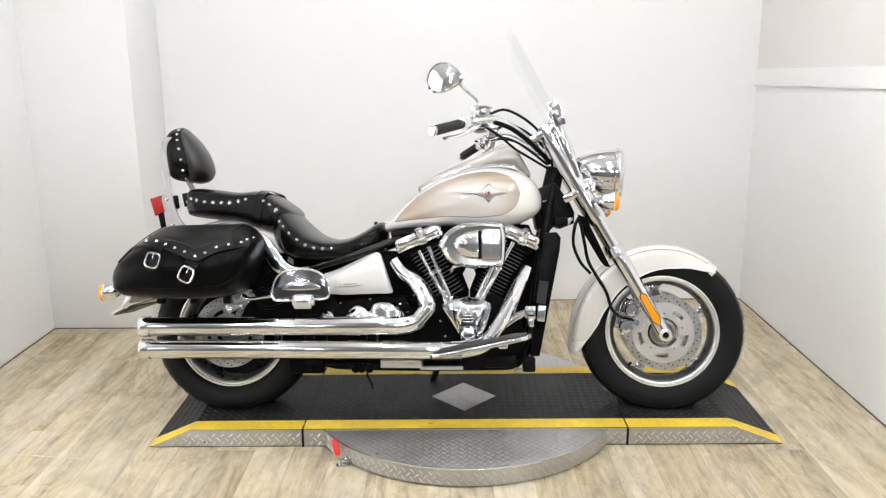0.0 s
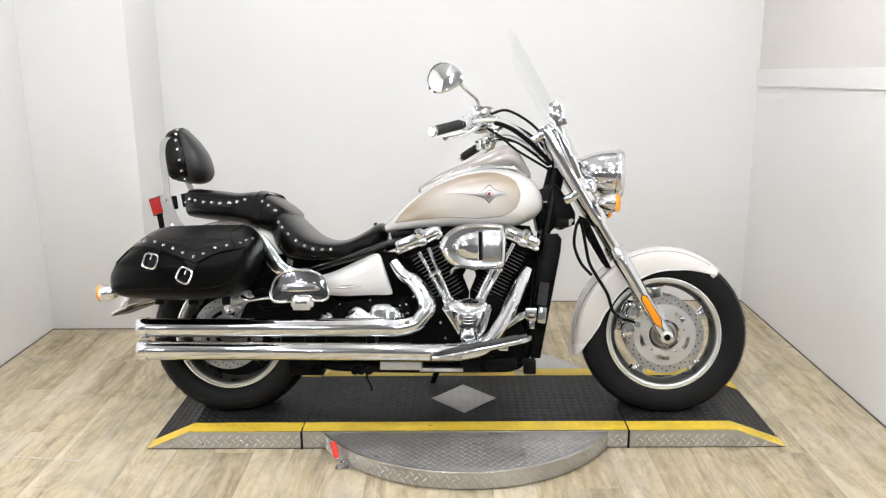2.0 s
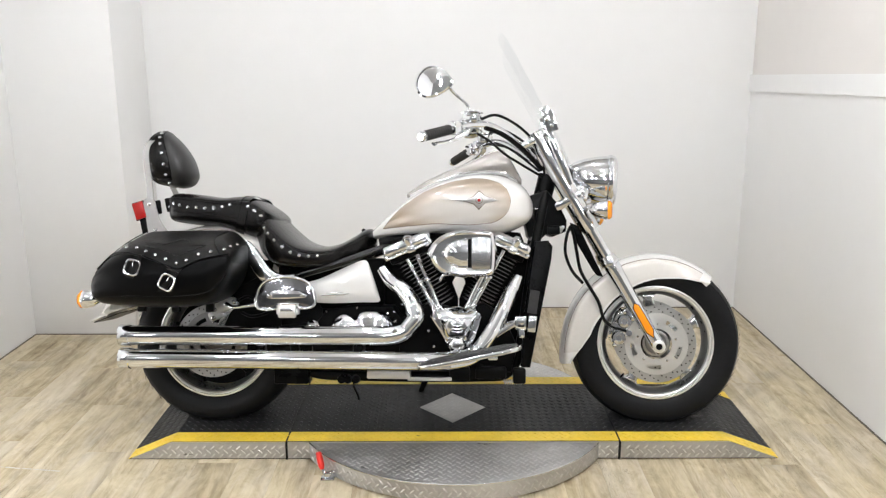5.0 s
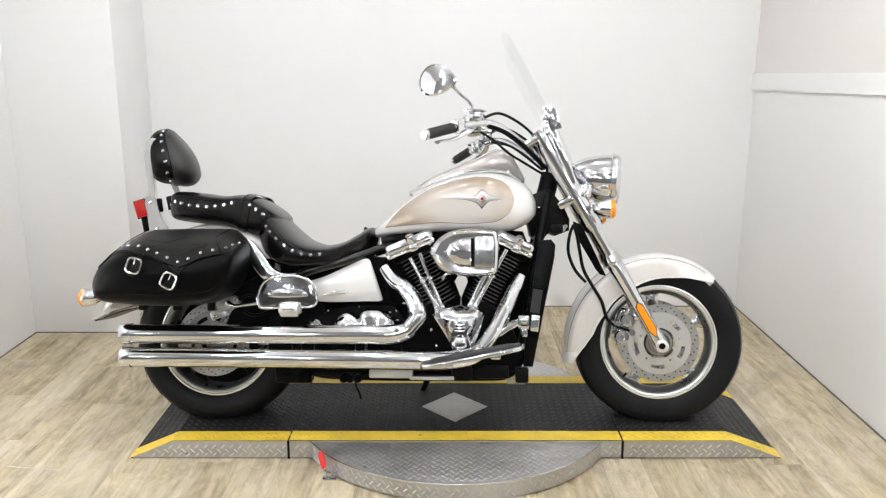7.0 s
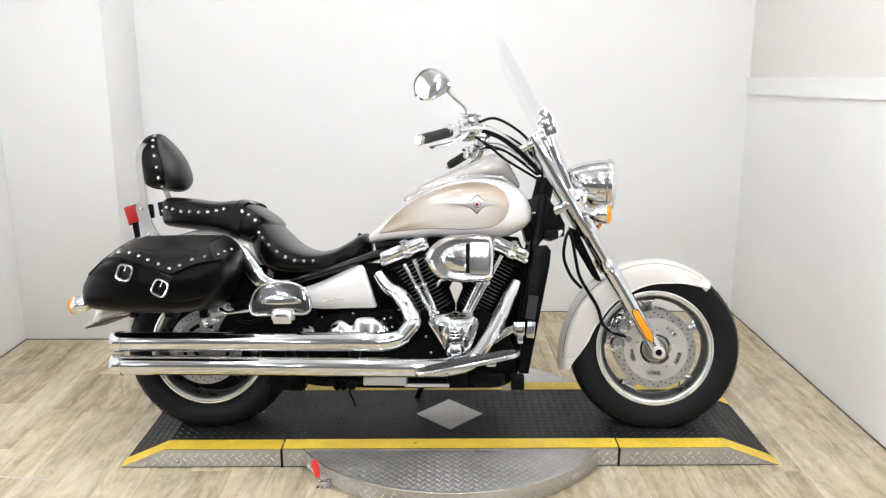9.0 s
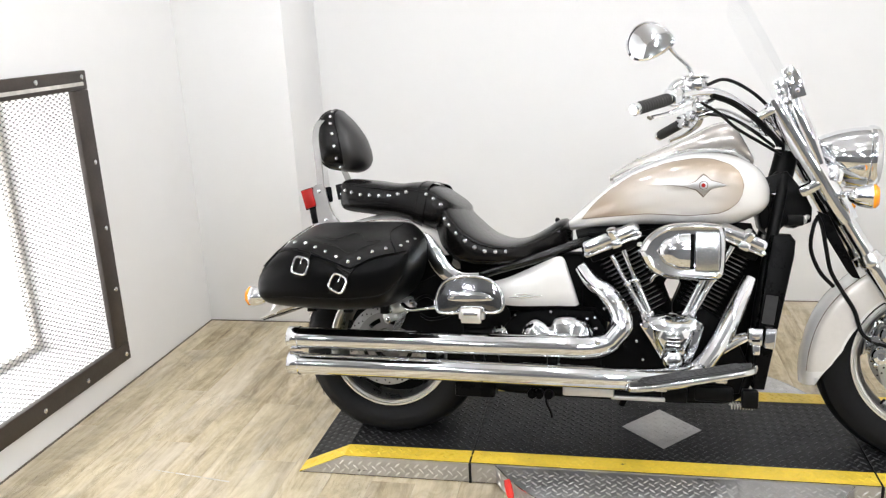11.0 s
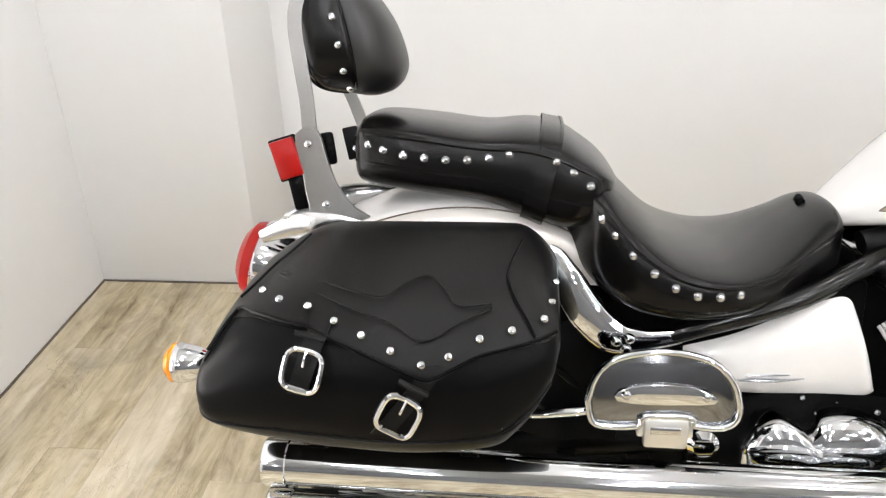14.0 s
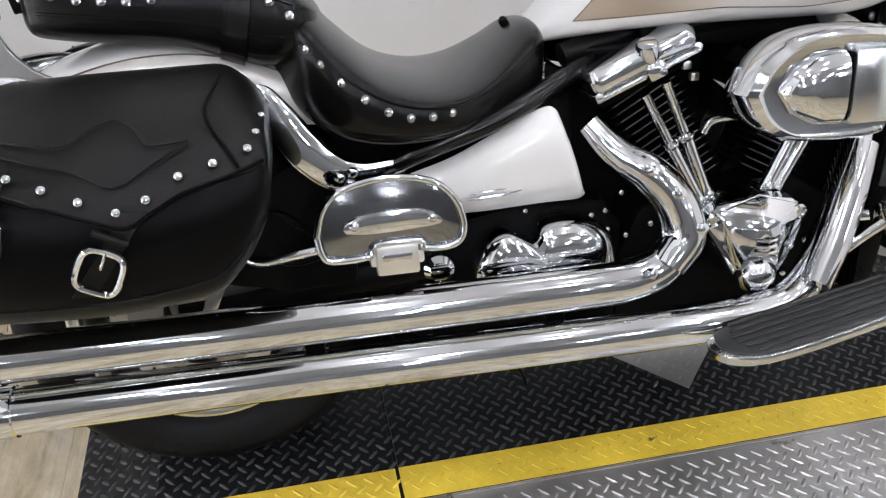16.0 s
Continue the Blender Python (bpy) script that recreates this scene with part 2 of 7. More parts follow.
RED_GRIP = material("red_vinyl_grip", (0.72, 0.03, 0.02), 0.35, noise_scale=20, vary=0.1)
TREAD_BLACK = material("black_tread_plate", (0.012, 0.0125, 0.0135), 0.45, 0.1, spec=0.25, noise_scale=6, vary=0.5, rough_vary=0.12, bump=0.15, bump_scale=150)
TREAD_BAR = material("worn_tread_bar", (0.05, 0.0515, 0.054), 0.40, 0.35, noise_scale=9, vary=0.6, rough_vary=0.1)
TREAD_STEEL = material("bright_tread_plate", (0.52, 0.515, 0.51), 0.45, 0.9, noise_scale=5, vary=0.25, rough_vary=0.12, bump=0.15, bump_scale=120)
TREAD_SHINE = material("bright_tread_bar", (0.60, 0.595, 0.59), 0.40, 1.0, noise_scale=10, vary=0.2, rough_vary=0.1)
SILVER = material("satin_plated_steel", (0.36, 0.352, 0.34), 0.34, 1.0, noise_scale=12, vary=0.08, rough_vary=0.06)
YELLOW = material("safety_yellow_paint", (0.78, 0.56, 0.055), 0.42, noise_scale=9, vary=0.24, rough_vary=0.1, bump=0.1, bump_scale=100)
def scuffed(m, dark, scale, level):
    """Adds short dark scuffs and chips to a painted surface."""
    n, l = m.node_tree.nodes, m.node_tree.links
    b = n["Principled BSDF"]
    src = b.inputs["Base Color"].links[0].from_socket
    tc, mp, t, fit, mix = n.new("ShaderNodeNewGeometry"), n.new("ShaderNodeMapping"), n.new("ShaderNodeTexNoise"), n.new("ShaderNodeMapRange"), n.new("ShaderNodeMix")
    mp.inputs["Scale"].default_value = scale
    t.inputs["Scale"].default_value, t.inputs["Detail"].default_value, t.inputs["Roughness"].default_value = 1.0, 6, 0.68
    l.new(tc.outputs["Position"], mp.inputs[0])
    l.new(mp.outputs[0], t.inputs["Vector"])
    l.new(t.outputs[0], fit.inputs[0])
    fit.inputs[1].default_value, fit.inputs[2].default_value = level, level + 0.05
    mix.data_type = "RGBA"
    l.new(fit.outputs[0], mix.inputs[0])
    l.new(src, mix.inputs[6])
    mix.inputs[7].default_value = (*dark, 1)
    l.new(mix.outputs[2], b.inputs["Base Color"])
    return m


scuffed(YELLOW, (0.10, 0.075, 0.03), (26, 60, 20), 0.665)
scuffed(TREAD_STEEL, (0.25, 0.245, 0.235), (9, 9, 30), 0.64)
DARK_WOOD = material("dark_stained_wood", (0.035, 0.026, 0.02), 0.5, noise_scale=9, vary=0.5, bump=0.3, bump_scale=80)
WIRE = material("grey_wire", (0.09, 0.09, 0.09), 0.45, 0.5, noise_scale=30, vary=0.2)
SCUFF = material("scuffed_plastic", (0.013, 0.013, 0.0135), 0.55, noise_scale=60, vary=0.6)
TAPE = material("white_floor_tape", (0.55, 0.53, 0.49), 0.55, noise_scale=25, vary=0.3)
CLEAR = clear_sheet("clear_plastic")
LENS = glass("clear_lens", (0.97, 0.97, 0.97), 0.02)
DAYLIGHT = glow("daylight", (1.0, 0.99, 0.97), 5.0)
LAMP = glow("lamp_globe", (0.965, 0.98, 1.0), 90.0)
HIGH_LAMP = glow("high_lamp_globe", (0.94, 0.975, 1.0), 108.0)
BOARD = material("brushed_board_plate", (0.25, 0.255, 0.27), 0.11, 1.0, noise_scale=9, vary=0.06, rough_vary=0.06)
EMBLEM = material("bright_emblem_metal", (0.52, 0.515, 0.51), 0.35, 0.85, noise_scale=30, vary=0.08)


# ---- mesh tools ----
def finish(bm, angle=38):
    bmesh.ops.recalc_face_normals(bm, faces=bm.faces)
    for f in bm.faces:
        f.smooth = True
    for e in bm.edges:
        if len(e.link_faces) == 2 and e.calc_face_angle(0) > radians(angle):
            e.smooth = False
    return bm


def mesh_of(bm, mat, name, angle=38):
    finish(bm, angle)
    me = bpy.data.meshes.new(name)
    bm.to_mesh(me)
    bm.free()
    me.materials.append(mat)
    return me


def part(name, bm, mat, parent=None, label="", angle=38):
    ob = new(name, mesh_of(bm, mat, name, angle))
    ob.parent = parent
    if label:
        ob["label"] = label
    return ob


def moved(bm, m):
    bmesh.ops.transform(bm, matrix=m, verts=bm.verts)
    return bm


def merge(*bms):
    out = bms[0]
    for b in bms[1:]:
        me = bpy.data.meshes.new("scratch")
        b.to_mesh(me)
        b.free()
        out.from_mesh(me)
        bpy.data.meshes.remove(me)
    return out


def box(c, s, bevel=0.0, m=None, segs=2):
    bm = bmesh.new()
    bmesh.ops.create_cube(bm, size=1)
    bmesh.ops.scale(bm, vec=s, verts=bm.verts)
    if bevel:
        bmesh.ops.bevel(bm, geom=bm.edges[:], offset=bevel, segments=segs, profile=0.5, affect="EDGES")
    if m:
        moved(bm, m)
    return moved(bm, Matrix.Translation(c))


def span(x0, x1, y0, y1, z0, z1, bevel=0.0):
    return box(((x0 + x1) / 2, (y0 + y1) / 2, (z0 + z1) / 2), (x1 - x0, y1 - y0, z1 - z0), bevel)


def lathe(profile, axis=(0, 1, 0), at=(0, 0, 0), n=32, closed=False):
    """Turns (radius, height) pairs about an axis; closed joins the last pair to the first."""
    bm = bmesh.new()
    turn = Vector((0, 0, 1)).rotation_difference(Vector(axis).normalized()).to_matrix().to_4x4()
    rings = []
    for r, h in profile:
        if r < 1e-5:
            rings.append([bm.verts.new((0, 0, h))])
        else:
            rings.append([bm.verts.new((r * math.cos(2 * math.pi * i / n), r * math.sin(2 * math.pi * i / n), h)) for i in range(n)])
    pairs = list(zip(rings, rings[1:])) + ([(rings[-1], rings[0])] if closed else [])
    for a, b in pairs:
        for i in range(n):
            j = (i + 1) % n
            if len(a) == 1 and len(b) == 1:
                continue
            if len(a) == 1:
                bm.faces.new((a[0], b[j], b[i]))
            elif len(b) == 1:
                bm.faces.new((a[i], a[j], b[0]))
            else:
                bm.faces.new((a[i], a[j], b[j], b[i]))
    return moved(bm, Matrix.Translation(at) @ turn)


def spline(pts, per=6):
    """Points on a smooth curve through pts."""
    p = [Vector(q) for q in pts]
    p = [2 * p[0] - p[1]] + p + [2 * p[-1] - p[-2]]
    out = []
    for i in range(1, len(p) - 2):
        for k in range(per):
            t = k / per
            a, b, c, d = p[i - 1:i + 3]
            out.append(0.5 * (2 * b + (c - a) * t + (2 * a - 5 * b + 4 * c - d) * t * t + (3 * b - a - 3 * c + d) * t ** 3))
    return out + [p[-2]]


def tube(pts, r, n=12, per=6, flat=1.0):
    """A round bar along a curve; r is one radius or one for each point."""
    line = spline(pts, per)
    radii = r if isinstance(r, (list, tuple)) else [r] * len(pts)
    bm = bmesh.new()
    rings, up = [], None
    for i, q in enumerate(line):
        d = (line[min(i + 1, len(line) - 1)] - line[max(i - 1, 0)]).normalized()
        if up is None:
            up = d.orthogonal().normalized() if abs(d.y) > 0.9 else Vector((0, 1, 0))
        side = d.cross(up).normalized()
        up = side.cross(d).normalized()
        f = i / per
        k = min(int(f), len(radii) - 2)
        rad = radii[k] + (radii[k + 1] - radii[k]) * (f - k)
        rings.append([bm.verts.new(q + rad * (math.cos(a) * side + flat * math.sin(a) * up)) for a in (2 * math.pi * j / n for j in range(n))])
    for a, b in zip(rings, rings[1:]):
        for j in range(n):
            bm.faces.new((a[j], a[(j + 1) % n], b[(j + 1) % n], b[j]))
    bm.faces.new(rings[0][::-1])
    bm.faces.new(rings[-1])
    return bm


def loft(rings, caps=True):
    bm = bmesh.new()
    vs = [[bm.verts.new(p) for p in ring] for ring in rings]
    n = len(vs[0])
    for a, b in zip(vs, vs[1:]):
        for j in range(n):
            bm.faces.new((a[j], a[(j + 1) % n], b[(j + 1) % n], b[j]))
    if caps:
        bm.faces.new(vs[0][::-1])
        bm.faces.new(vs[-1])
    return bm


def oval(x, zb, zt, hw, p=2.5, n=28, y=0.0, lowflat=1.0):
    """A rounded cross-section at x, between heights zb and zt."""
    zc, hz = (zb + zt) / 2, (zt - zb) / 2
    out = []
    for i in range(n):
        a = 2 * math.pi * i / n
        c, s = math.cos(a), math.sin(a)
        out.append((x, y + hw * math.copysign(abs(c) ** (2 / p), c), zc + hz * math.copysign(abs(s) ** (2 / p), s)))
    return out


def smooth_table(rows, per=4):
    """Rows of numbers interpolated smoothly."""
    a = np.array(rows, float)
    a = np.vstack([2 * a[0] - a[1], a, 2 * a[-1] - a[-2]])
    out = []
    for i in range(1, len(a) - 2):
        for k in range(per):
            t = k / per
            w, b, c, d = a[i - 1:i + 3]
            out.append(0.5 * (2 * b + (c - w) * t + (2 * w - 5 * b + 4 * c - d) * t * t + (3 * b - w - 3 * c + d) * t ** 3))
    out.append(a[-2])
    return out


def plate(outline, y0, y1, bevel=0.0, curve=0):
    """A flat piece with an outline in x and z, between y0 and y1; curve > 0 rounds the outline."""
    if curve:
        closed = outline + outline[:2]
        pts = spline([(x, 0, z) for x, z in [outline[-1]] + closed], curve)
        pts = pts[curve:curve * (len(outline) + 1)]
        outline = [(p.x, p.z) for p in pts]
    bm = bmesh.new()
    a = [bm.verts.new((x, y0, z)) for x, z in outline]
    b = [bm.verts.new((x, y1, z)) for x, z in outline]
    n = len(a)
    bm.faces.new(a)
    bm.faces.new(b[::-1])
    for i in range(n):
        bm.faces.new((a[i], b[i], b[(i + 1) % n], a[(i + 1) % n]))
    bmesh.ops.recalc_face_normals(bm, faces=bm.faces)
    if bevel:
        rim = [e for e in bm.edges if abs(e.verts[0].co.y - e.verts[1].co.y) < 1e-6]
        bmesh.ops.bevel(bm, geom=rim, offset=bevel, segments=2, profile=0.5, affect="EDGES")
    return bm


def sheet(rows, thick=0.004):
    """A bent sheet from a grid of points, given thickness."""
    bm = bmesh.new()
    vs = [[bm.verts.new(p) for p in row] for row in rows]
    for a, b in zip(vs, vs[1:]):
        for j in range(len(a) - 1):
            bm.faces.new((a[j], a[j + 1], b[j + 1], b[j]))
    bmesh.ops.recalc_face_normals(bm, faces=bm.faces)
    bmesh.ops.solidify(bm, geom=bm.faces[:], thickness=thick)
    return bm


def dome(at, r, axis=(0, -1, 0), h=0.6, n=10):
    return lathe([(r, 0), (r * 0.92, r * h * 0.45), (r * 0.6, r * h * 0.85), (0, r * h)], axis, at, n)


def mirror_y(bm):
    return moved(bm, Matrix.Diagonal((1, -1, 1, 1)))


# ---- the room ----
def structure(name, bm, mat, label, category):
    return tagged(part(name, bm, mat), label, category, kind="structure")


X0, X1, Y0, Y1, H = -2.21, 1.787, -1.9, 1.72, 2.75
HX0, HX1, HY0, HH = -5.5, 5.0, -8.5, 3.3
WY0, WY1, WZ0, WZ1 = -1.25, 0.41, 0.17, 1.32
floor = structure("floor", merge(span(HX0 - 0.2, HX1 + 0.2, HY0 - 0.2, Y0, -0.12, -0.006), span(X0 - 0.3, X1 + 0.2, Y0, Y1 + 0.2, -0.12, -0.006)), SUBFLOOR, "washed oak vinyl plank floor with knots and scuffs", "floor")
structure("ceiling", span(X0 - 0.42, X1 + 0.15, Y0, Y1 + 0.15, H, H + 0.1), CEILING, "plain pale grey painted ceiling", "ceiling")
structure("wall_north", span(X0, X1, Y1, Y1 + 0.15, -0.1, H), WALL, "plain white painted back wall", "wall")
structure("wall_column", span(X0, -1.645, 1.25, Y1, -0.1, H, 0.004), WALL, "white boxed-out column in the wall corner", "column")
structure("wall_east", span(X1, X1 + 0.15, Y0, Y1 + 0.15, -0.1, 1.33), WALL, "plain white painted side wall", "wall")
structure("wall_east_upper", span(X1, X1 + 0.15, Y0, Y1 + 0.15, 1.33, H), UPPER, "warm white side wall above the ledge, darkened for shade", "wall")
west = merge(span(X0 - 0.42, X0, Y0, WY0, -0.1, H), span(X0 - 0.42, X0, WY1, Y1 + 0.15, -0.1, H),
             span(X0 - 0.42, X0, WY0, WY1, -0.1, WZ0), span(X0 - 0.42, X0, WY0, WY1, WZ1, H))
structure("wall_west", west, WALL, "white painted wall with a screened window", "wall")
# the assumed, unseen hall that the bay opens to; its grey darkens chrome reflections
structure("wall_hall_south", span(HX0, HX1, HY0 - 0.15, HY0, -0.1, HH), HALL, "unseen plain grey hall wall", "wall")
structure("wall_hall_west", span(HX0 - 0.15, HX0, HY0 - 0.15, Y0 - 0.001, -0.1, HH), HALL, "unseen plain grey hall wall", "wall")
structure("wall_hall_east", span(HX1, HX1 + 0.15, HY0 - 0.15, Y0 - 0.001, -0.1, HH), HALL, "unseen plain grey hall wall", "wall")
structure("wall_hall_front", merge(span(HX0, X0 - 0.422, Y0 - 0.001, Y0 + 0.12, -0.1, HH), span(X1 + 0.152, HX1, Y0 - 0.001, Y0 + 0.12, -0.1, HH), span(X0 - 0.42, X1 + 0.15, Y0 - 0.001, Y0 + 0.12, H + 0.102, HH)), HALL, "unseen plain grey wall beside the bay", "wall")
structure("ceiling_hall", span(HX0 - 0.15, HX1 + 0.15, HY0 - 0.15, Y0 + 0.12, HH, HH + 0.1), HALL_CEILING, "unseen plain grey hall ceiling", "ceiling")

# dark strips that stand in for the shadow line where the floor meets the walls
gap = merge(span(X0 + 0.001, X0 + 0.008, Y0, 1.249, 0.0, 0.004), span(X0 + 0.008, -1.637, 1.242, 1.249, 0.0, 0.004), span(-1.644, -1.637, 1.249, Y1 - 0.001, 0.0, 0.004),
            span(-1.637, X1 - 0.008, Y1 - 0.008, Y1 - 0.001, 0.0, 0.004), span(X1 - 0.008, X1 - 0.001, Y0, Y1 - 0.001, 0.0, 0.004))
structure("trim_gap_shadow", gap, GAP, "dark strip for the shadow line where the floor meets the walls", "trim")

# ledge along the side wall, falling a little towards the corner
ledge = sheet([[(X1 - 0.001, 1.72, 1.285), (X1 - 0.014, 1.72, 1.285), (X1 - 0.014, 1.72, 1.378), (X1 - 0.001, 1.72, 1.378)],
               [(X1 - 0.001, -1.2, 1.385), (X1 - 0.014, -1.2, 1.385), (X1 - 0.014, -1.2, 1.472), (X1 - 0.001, -1.2, 1.472)]], 0.006)
structure("trim_ledge", ledge, WALL, "white painted ledge board along the wall", "trim")

# screened window
window = tagged(new("window_1"), "window with dark wooden frame and wire mesh screen", "window", kind="structure")
FW, FI = 0.065, 0.045
for y0, y1, z0, z1 in ((WY0 - 0.02, WY1 + FW - 0.015, WZ1 - 0.025, WZ1 + FW - 0.015), (WY0 - 0.02, WY1 + FW - 0.015, WZ0 - FW + 0.015, WZ0 + 0.03),
                       (WY1 - FI, WY1 + FW - 0.015, WZ0 + 0.031, WZ1 - 0.026), (WY0 - FW, WY0 - 0.021, WZ0 - FW + 0.015, WZ1 + FW - 0.015)):
    part("window_frame", span(X0 - 0.004, X0 + 0.022, y0, y1, z0, z1, 0.004), DARK_WOOD, window)
for y, z in [(y, z) for y in (WY1 + 0.02, 0.15, -0.12, -0.4, -0.7) for z in (WZ0 - 0.02, WZ1 + 0.025)] + [(WY1 + 0.02, z) for z in (0.45, 0.72, 1.0)]:
    part("screw", dome((X0 + 0.021, y, z), 0.011, (1, 0, 0), 0.5), DULL_CHROME, window)
part("bead", span(X0 + 0.022, X0 + 0.027, WY0, WY1 + 0.02, WZ1 - 0.008, WZ1 + 0.006), TAPE, window, "pale strip along the top rail")
wires = bmesh.new()


def wire(bm, a, b, w):
    a, b = Vector(a), Vector(b)
    d = (b - a).normalized()
    s = d.cross(Vector((1, 0, 0))).normalized() * w
    t = Vector((w, 0, 0))
    lo, hi = [bm.verts.new(a + q) for q in (s, t, -s, -t)], [bm.verts.new(b + q) for q in (s, t, -s, -t)]
    for i in range(4):
        bm.faces.new((lo[i], lo[(i + 1) % 4], hi[(i + 1) % 4], hi[i]))


slope, pitch = 0.55, 0.019
k = WZ0 - slope * (WY1 - WY0)
while k < WZ1 + slope * (WY1 - WY0):
    for s in (slope, -slope):
        za, zb = (k, k + slope * (WY1 - WY0)) if s > 0 else (k + slope * (WY1 - WY0), k)
        ya, yb = WY0, WY1
        ends = []
        for y in (ya, yb):
            z = za if y == ya else zb
            if z < WZ0:
                y, z = ya + (WZ0 - za) / s, WZ0
            elif z > WZ1:
                y, z = ya + (WZ1 - za) / s, WZ1
            ends.append((X0 - 0.006 + 0.0012 * (s > 0), y, z))
        if ya - 0.001 <= ends[0][1] < ends[1][1] <= yb + 0.001:
            wire(wires, ends[0], ends[1], 0.0010)
    k += pitch
# flat knuckles where the strands meet
row, z = 0, WZ0 + pitch / 2
while z < WZ1:
    y = WY0 + (0.5 + 0.5 * (row % 2)) * pitch / slope
    while y < WY1 - 0.004:
        wires.faces.new([wires.verts.new((X0 - 0.004, y + p, z + q)) for p, q in ((-0.0058, -0.0016), (0.0058, -0.0016), (0.0058, 0.0016), (-0.0058, 0.0016))])
        y += pitch / slope
    z += pitch / 2
    row += 1
tagged(part("mesh_screen", wires, WIRE, window), kind="stuff")
for y0, y1, z0, z1 in ((WY0, WY1, WZ0, WZ0 + 0.03), (WY0, WY1, WZ1 - 0.03, WZ1), (WY1 - 0.03, WY1, WZ0 + 0.031, WZ1 - 0.031), (-0.55, -0.52, WZ0 + 0.031, WZ1 - 0.031)):
    part("sash", span(X0 - 0.41, X0 - 0.37, y0, y1, z0, z1, 0.003), TAPE, window)
structure("backdrop", span(X0 - 1.3, X0 - 1.28, -1.77, 1.6, -1.6, 2.4), DAYLIGHT, "bright overcast daylight outside the window", "backdrop")

# ceiling lights
def round_light(label, group, r, lens):
    """A white globe on a short neck under a round plate, hung from z = 0."""
    ob = tagged(new("ceiling_light"), label, "ceiling light", group)
    part("plate", lathe([(0, 0), (r * 0.8, 0), (r * 0.85, -0.01), (r * 0.7, -0.025), (r * 0.3, -0.03), (r * 0.3, -0.06), (0, -0.06)], (0, 0, 1), (0, 0, 0), 16), TAPE, ob)
    part("globe", lathe([(r * math.sin(a), -0.055 - r - r * math.cos(a)) for a in np.linspace(0, math.pi, 8)], (0, 0, 1), (0, 0, 0), 14), lens, ob, "lit white glass globe")
    return ob


BAY_LIGHTS = [(x, y, H) for x, y in ((-1.20, 0.40), (-0.45, 0.40), (0.35, 0.40), (1.15, 0.40))] + [(x, y, H) for y in (-0.75, -1.55) for x in (-1.35, -0.45, 0.45, 1.35)]
HALL_LIGHTS = [(x, y, HH) for x in (-3.8, -1.9, 0.0, 1.9, 3.8) for y in (-2.9, -4.6, -6.3)]
for spots, make in ((BAY_LIGHTS, ("small white globe lamp on the bay ceiling", "bay ceiling lamps", 0.06, LAMP)), (HALL_LIGHTS, ("large white globe lamp on the hall ceiling", "hall ceiling lamps", 0.10, HIGH_LAMP))):
    light = round_light(*make)
    light.matrix_basis = pose(*spots[0])
    for at in spots[1:]:
        copy_thing(light, pose(*at))


# ---- the platform ----
PX0, PX1, PY0, PY1, PH = -1.17, 1.315, -0.181, 0.445, 0.073
BL, BR = -1.0, 1.12


def tread(bm, x0, x1, y0, y1, z, place=None, keep=None, pitch=0.033, length=0.0262):
    """Raised lens-shaped bars of tread plate: two square grids, half a pitch apart, turned one way and the other."""
    for way, off in ((1, 0.25), (-1, 0.75)):
        a = radians(45 * way)
        c, s = math.cos(a) * length / 2, math.sin(a) * length / 2
        n = (-math.sin(a) * 0.0036, math.cos(a) * 0.0036)
        x = x0 + off * pitch
        while x < x1:
            y = y0 + off * pitch
            while y < y1:
                if keep is None or keep(x, y):
                    pts = [(x - c, y - s, z), (x - c * 0.5 + n[0], y - s * 0.5 + n[1], z), (x + c * 0.5 + n[0], y + s * 0.5 + n[1], z), (x + c, y + s, z),
                           (x + c * 0.5 - n[0], y + s * 0.5 - n[1], z), (x - c * 0.5 - n[0], y - s * 0.5 - n[1], z),
                           (x - c * 0.6, y - s * 0.6, z + 0.0022), (x + c * 0.6, y + s * 0.6, z + 0.0022)]
                    if place:
                        pts = [place(*p) for p in pts]
                    v = [bm.verts.new(p) for p in pts]
                    for f in ((0, 6, 1), (1, 6, 7, 2), (2, 7, 3), (3, 7, 4), (4, 7, 6, 5), (5, 6, 0)):
                        bm.faces.new([v[q] for q in f])
                y += pitch
            x += pitch
    return bm


def ramp(x, y, z):
    """Lays a point of the flat plan on the sloping ends."""
    if x < BL:
        return (x, y, z - PH * (BL - x) / (BL - PX0))
    if x > BR:
        return (x, y, z - PH * (x - BR) / (PX1 - BR))
    return (x, y, z)


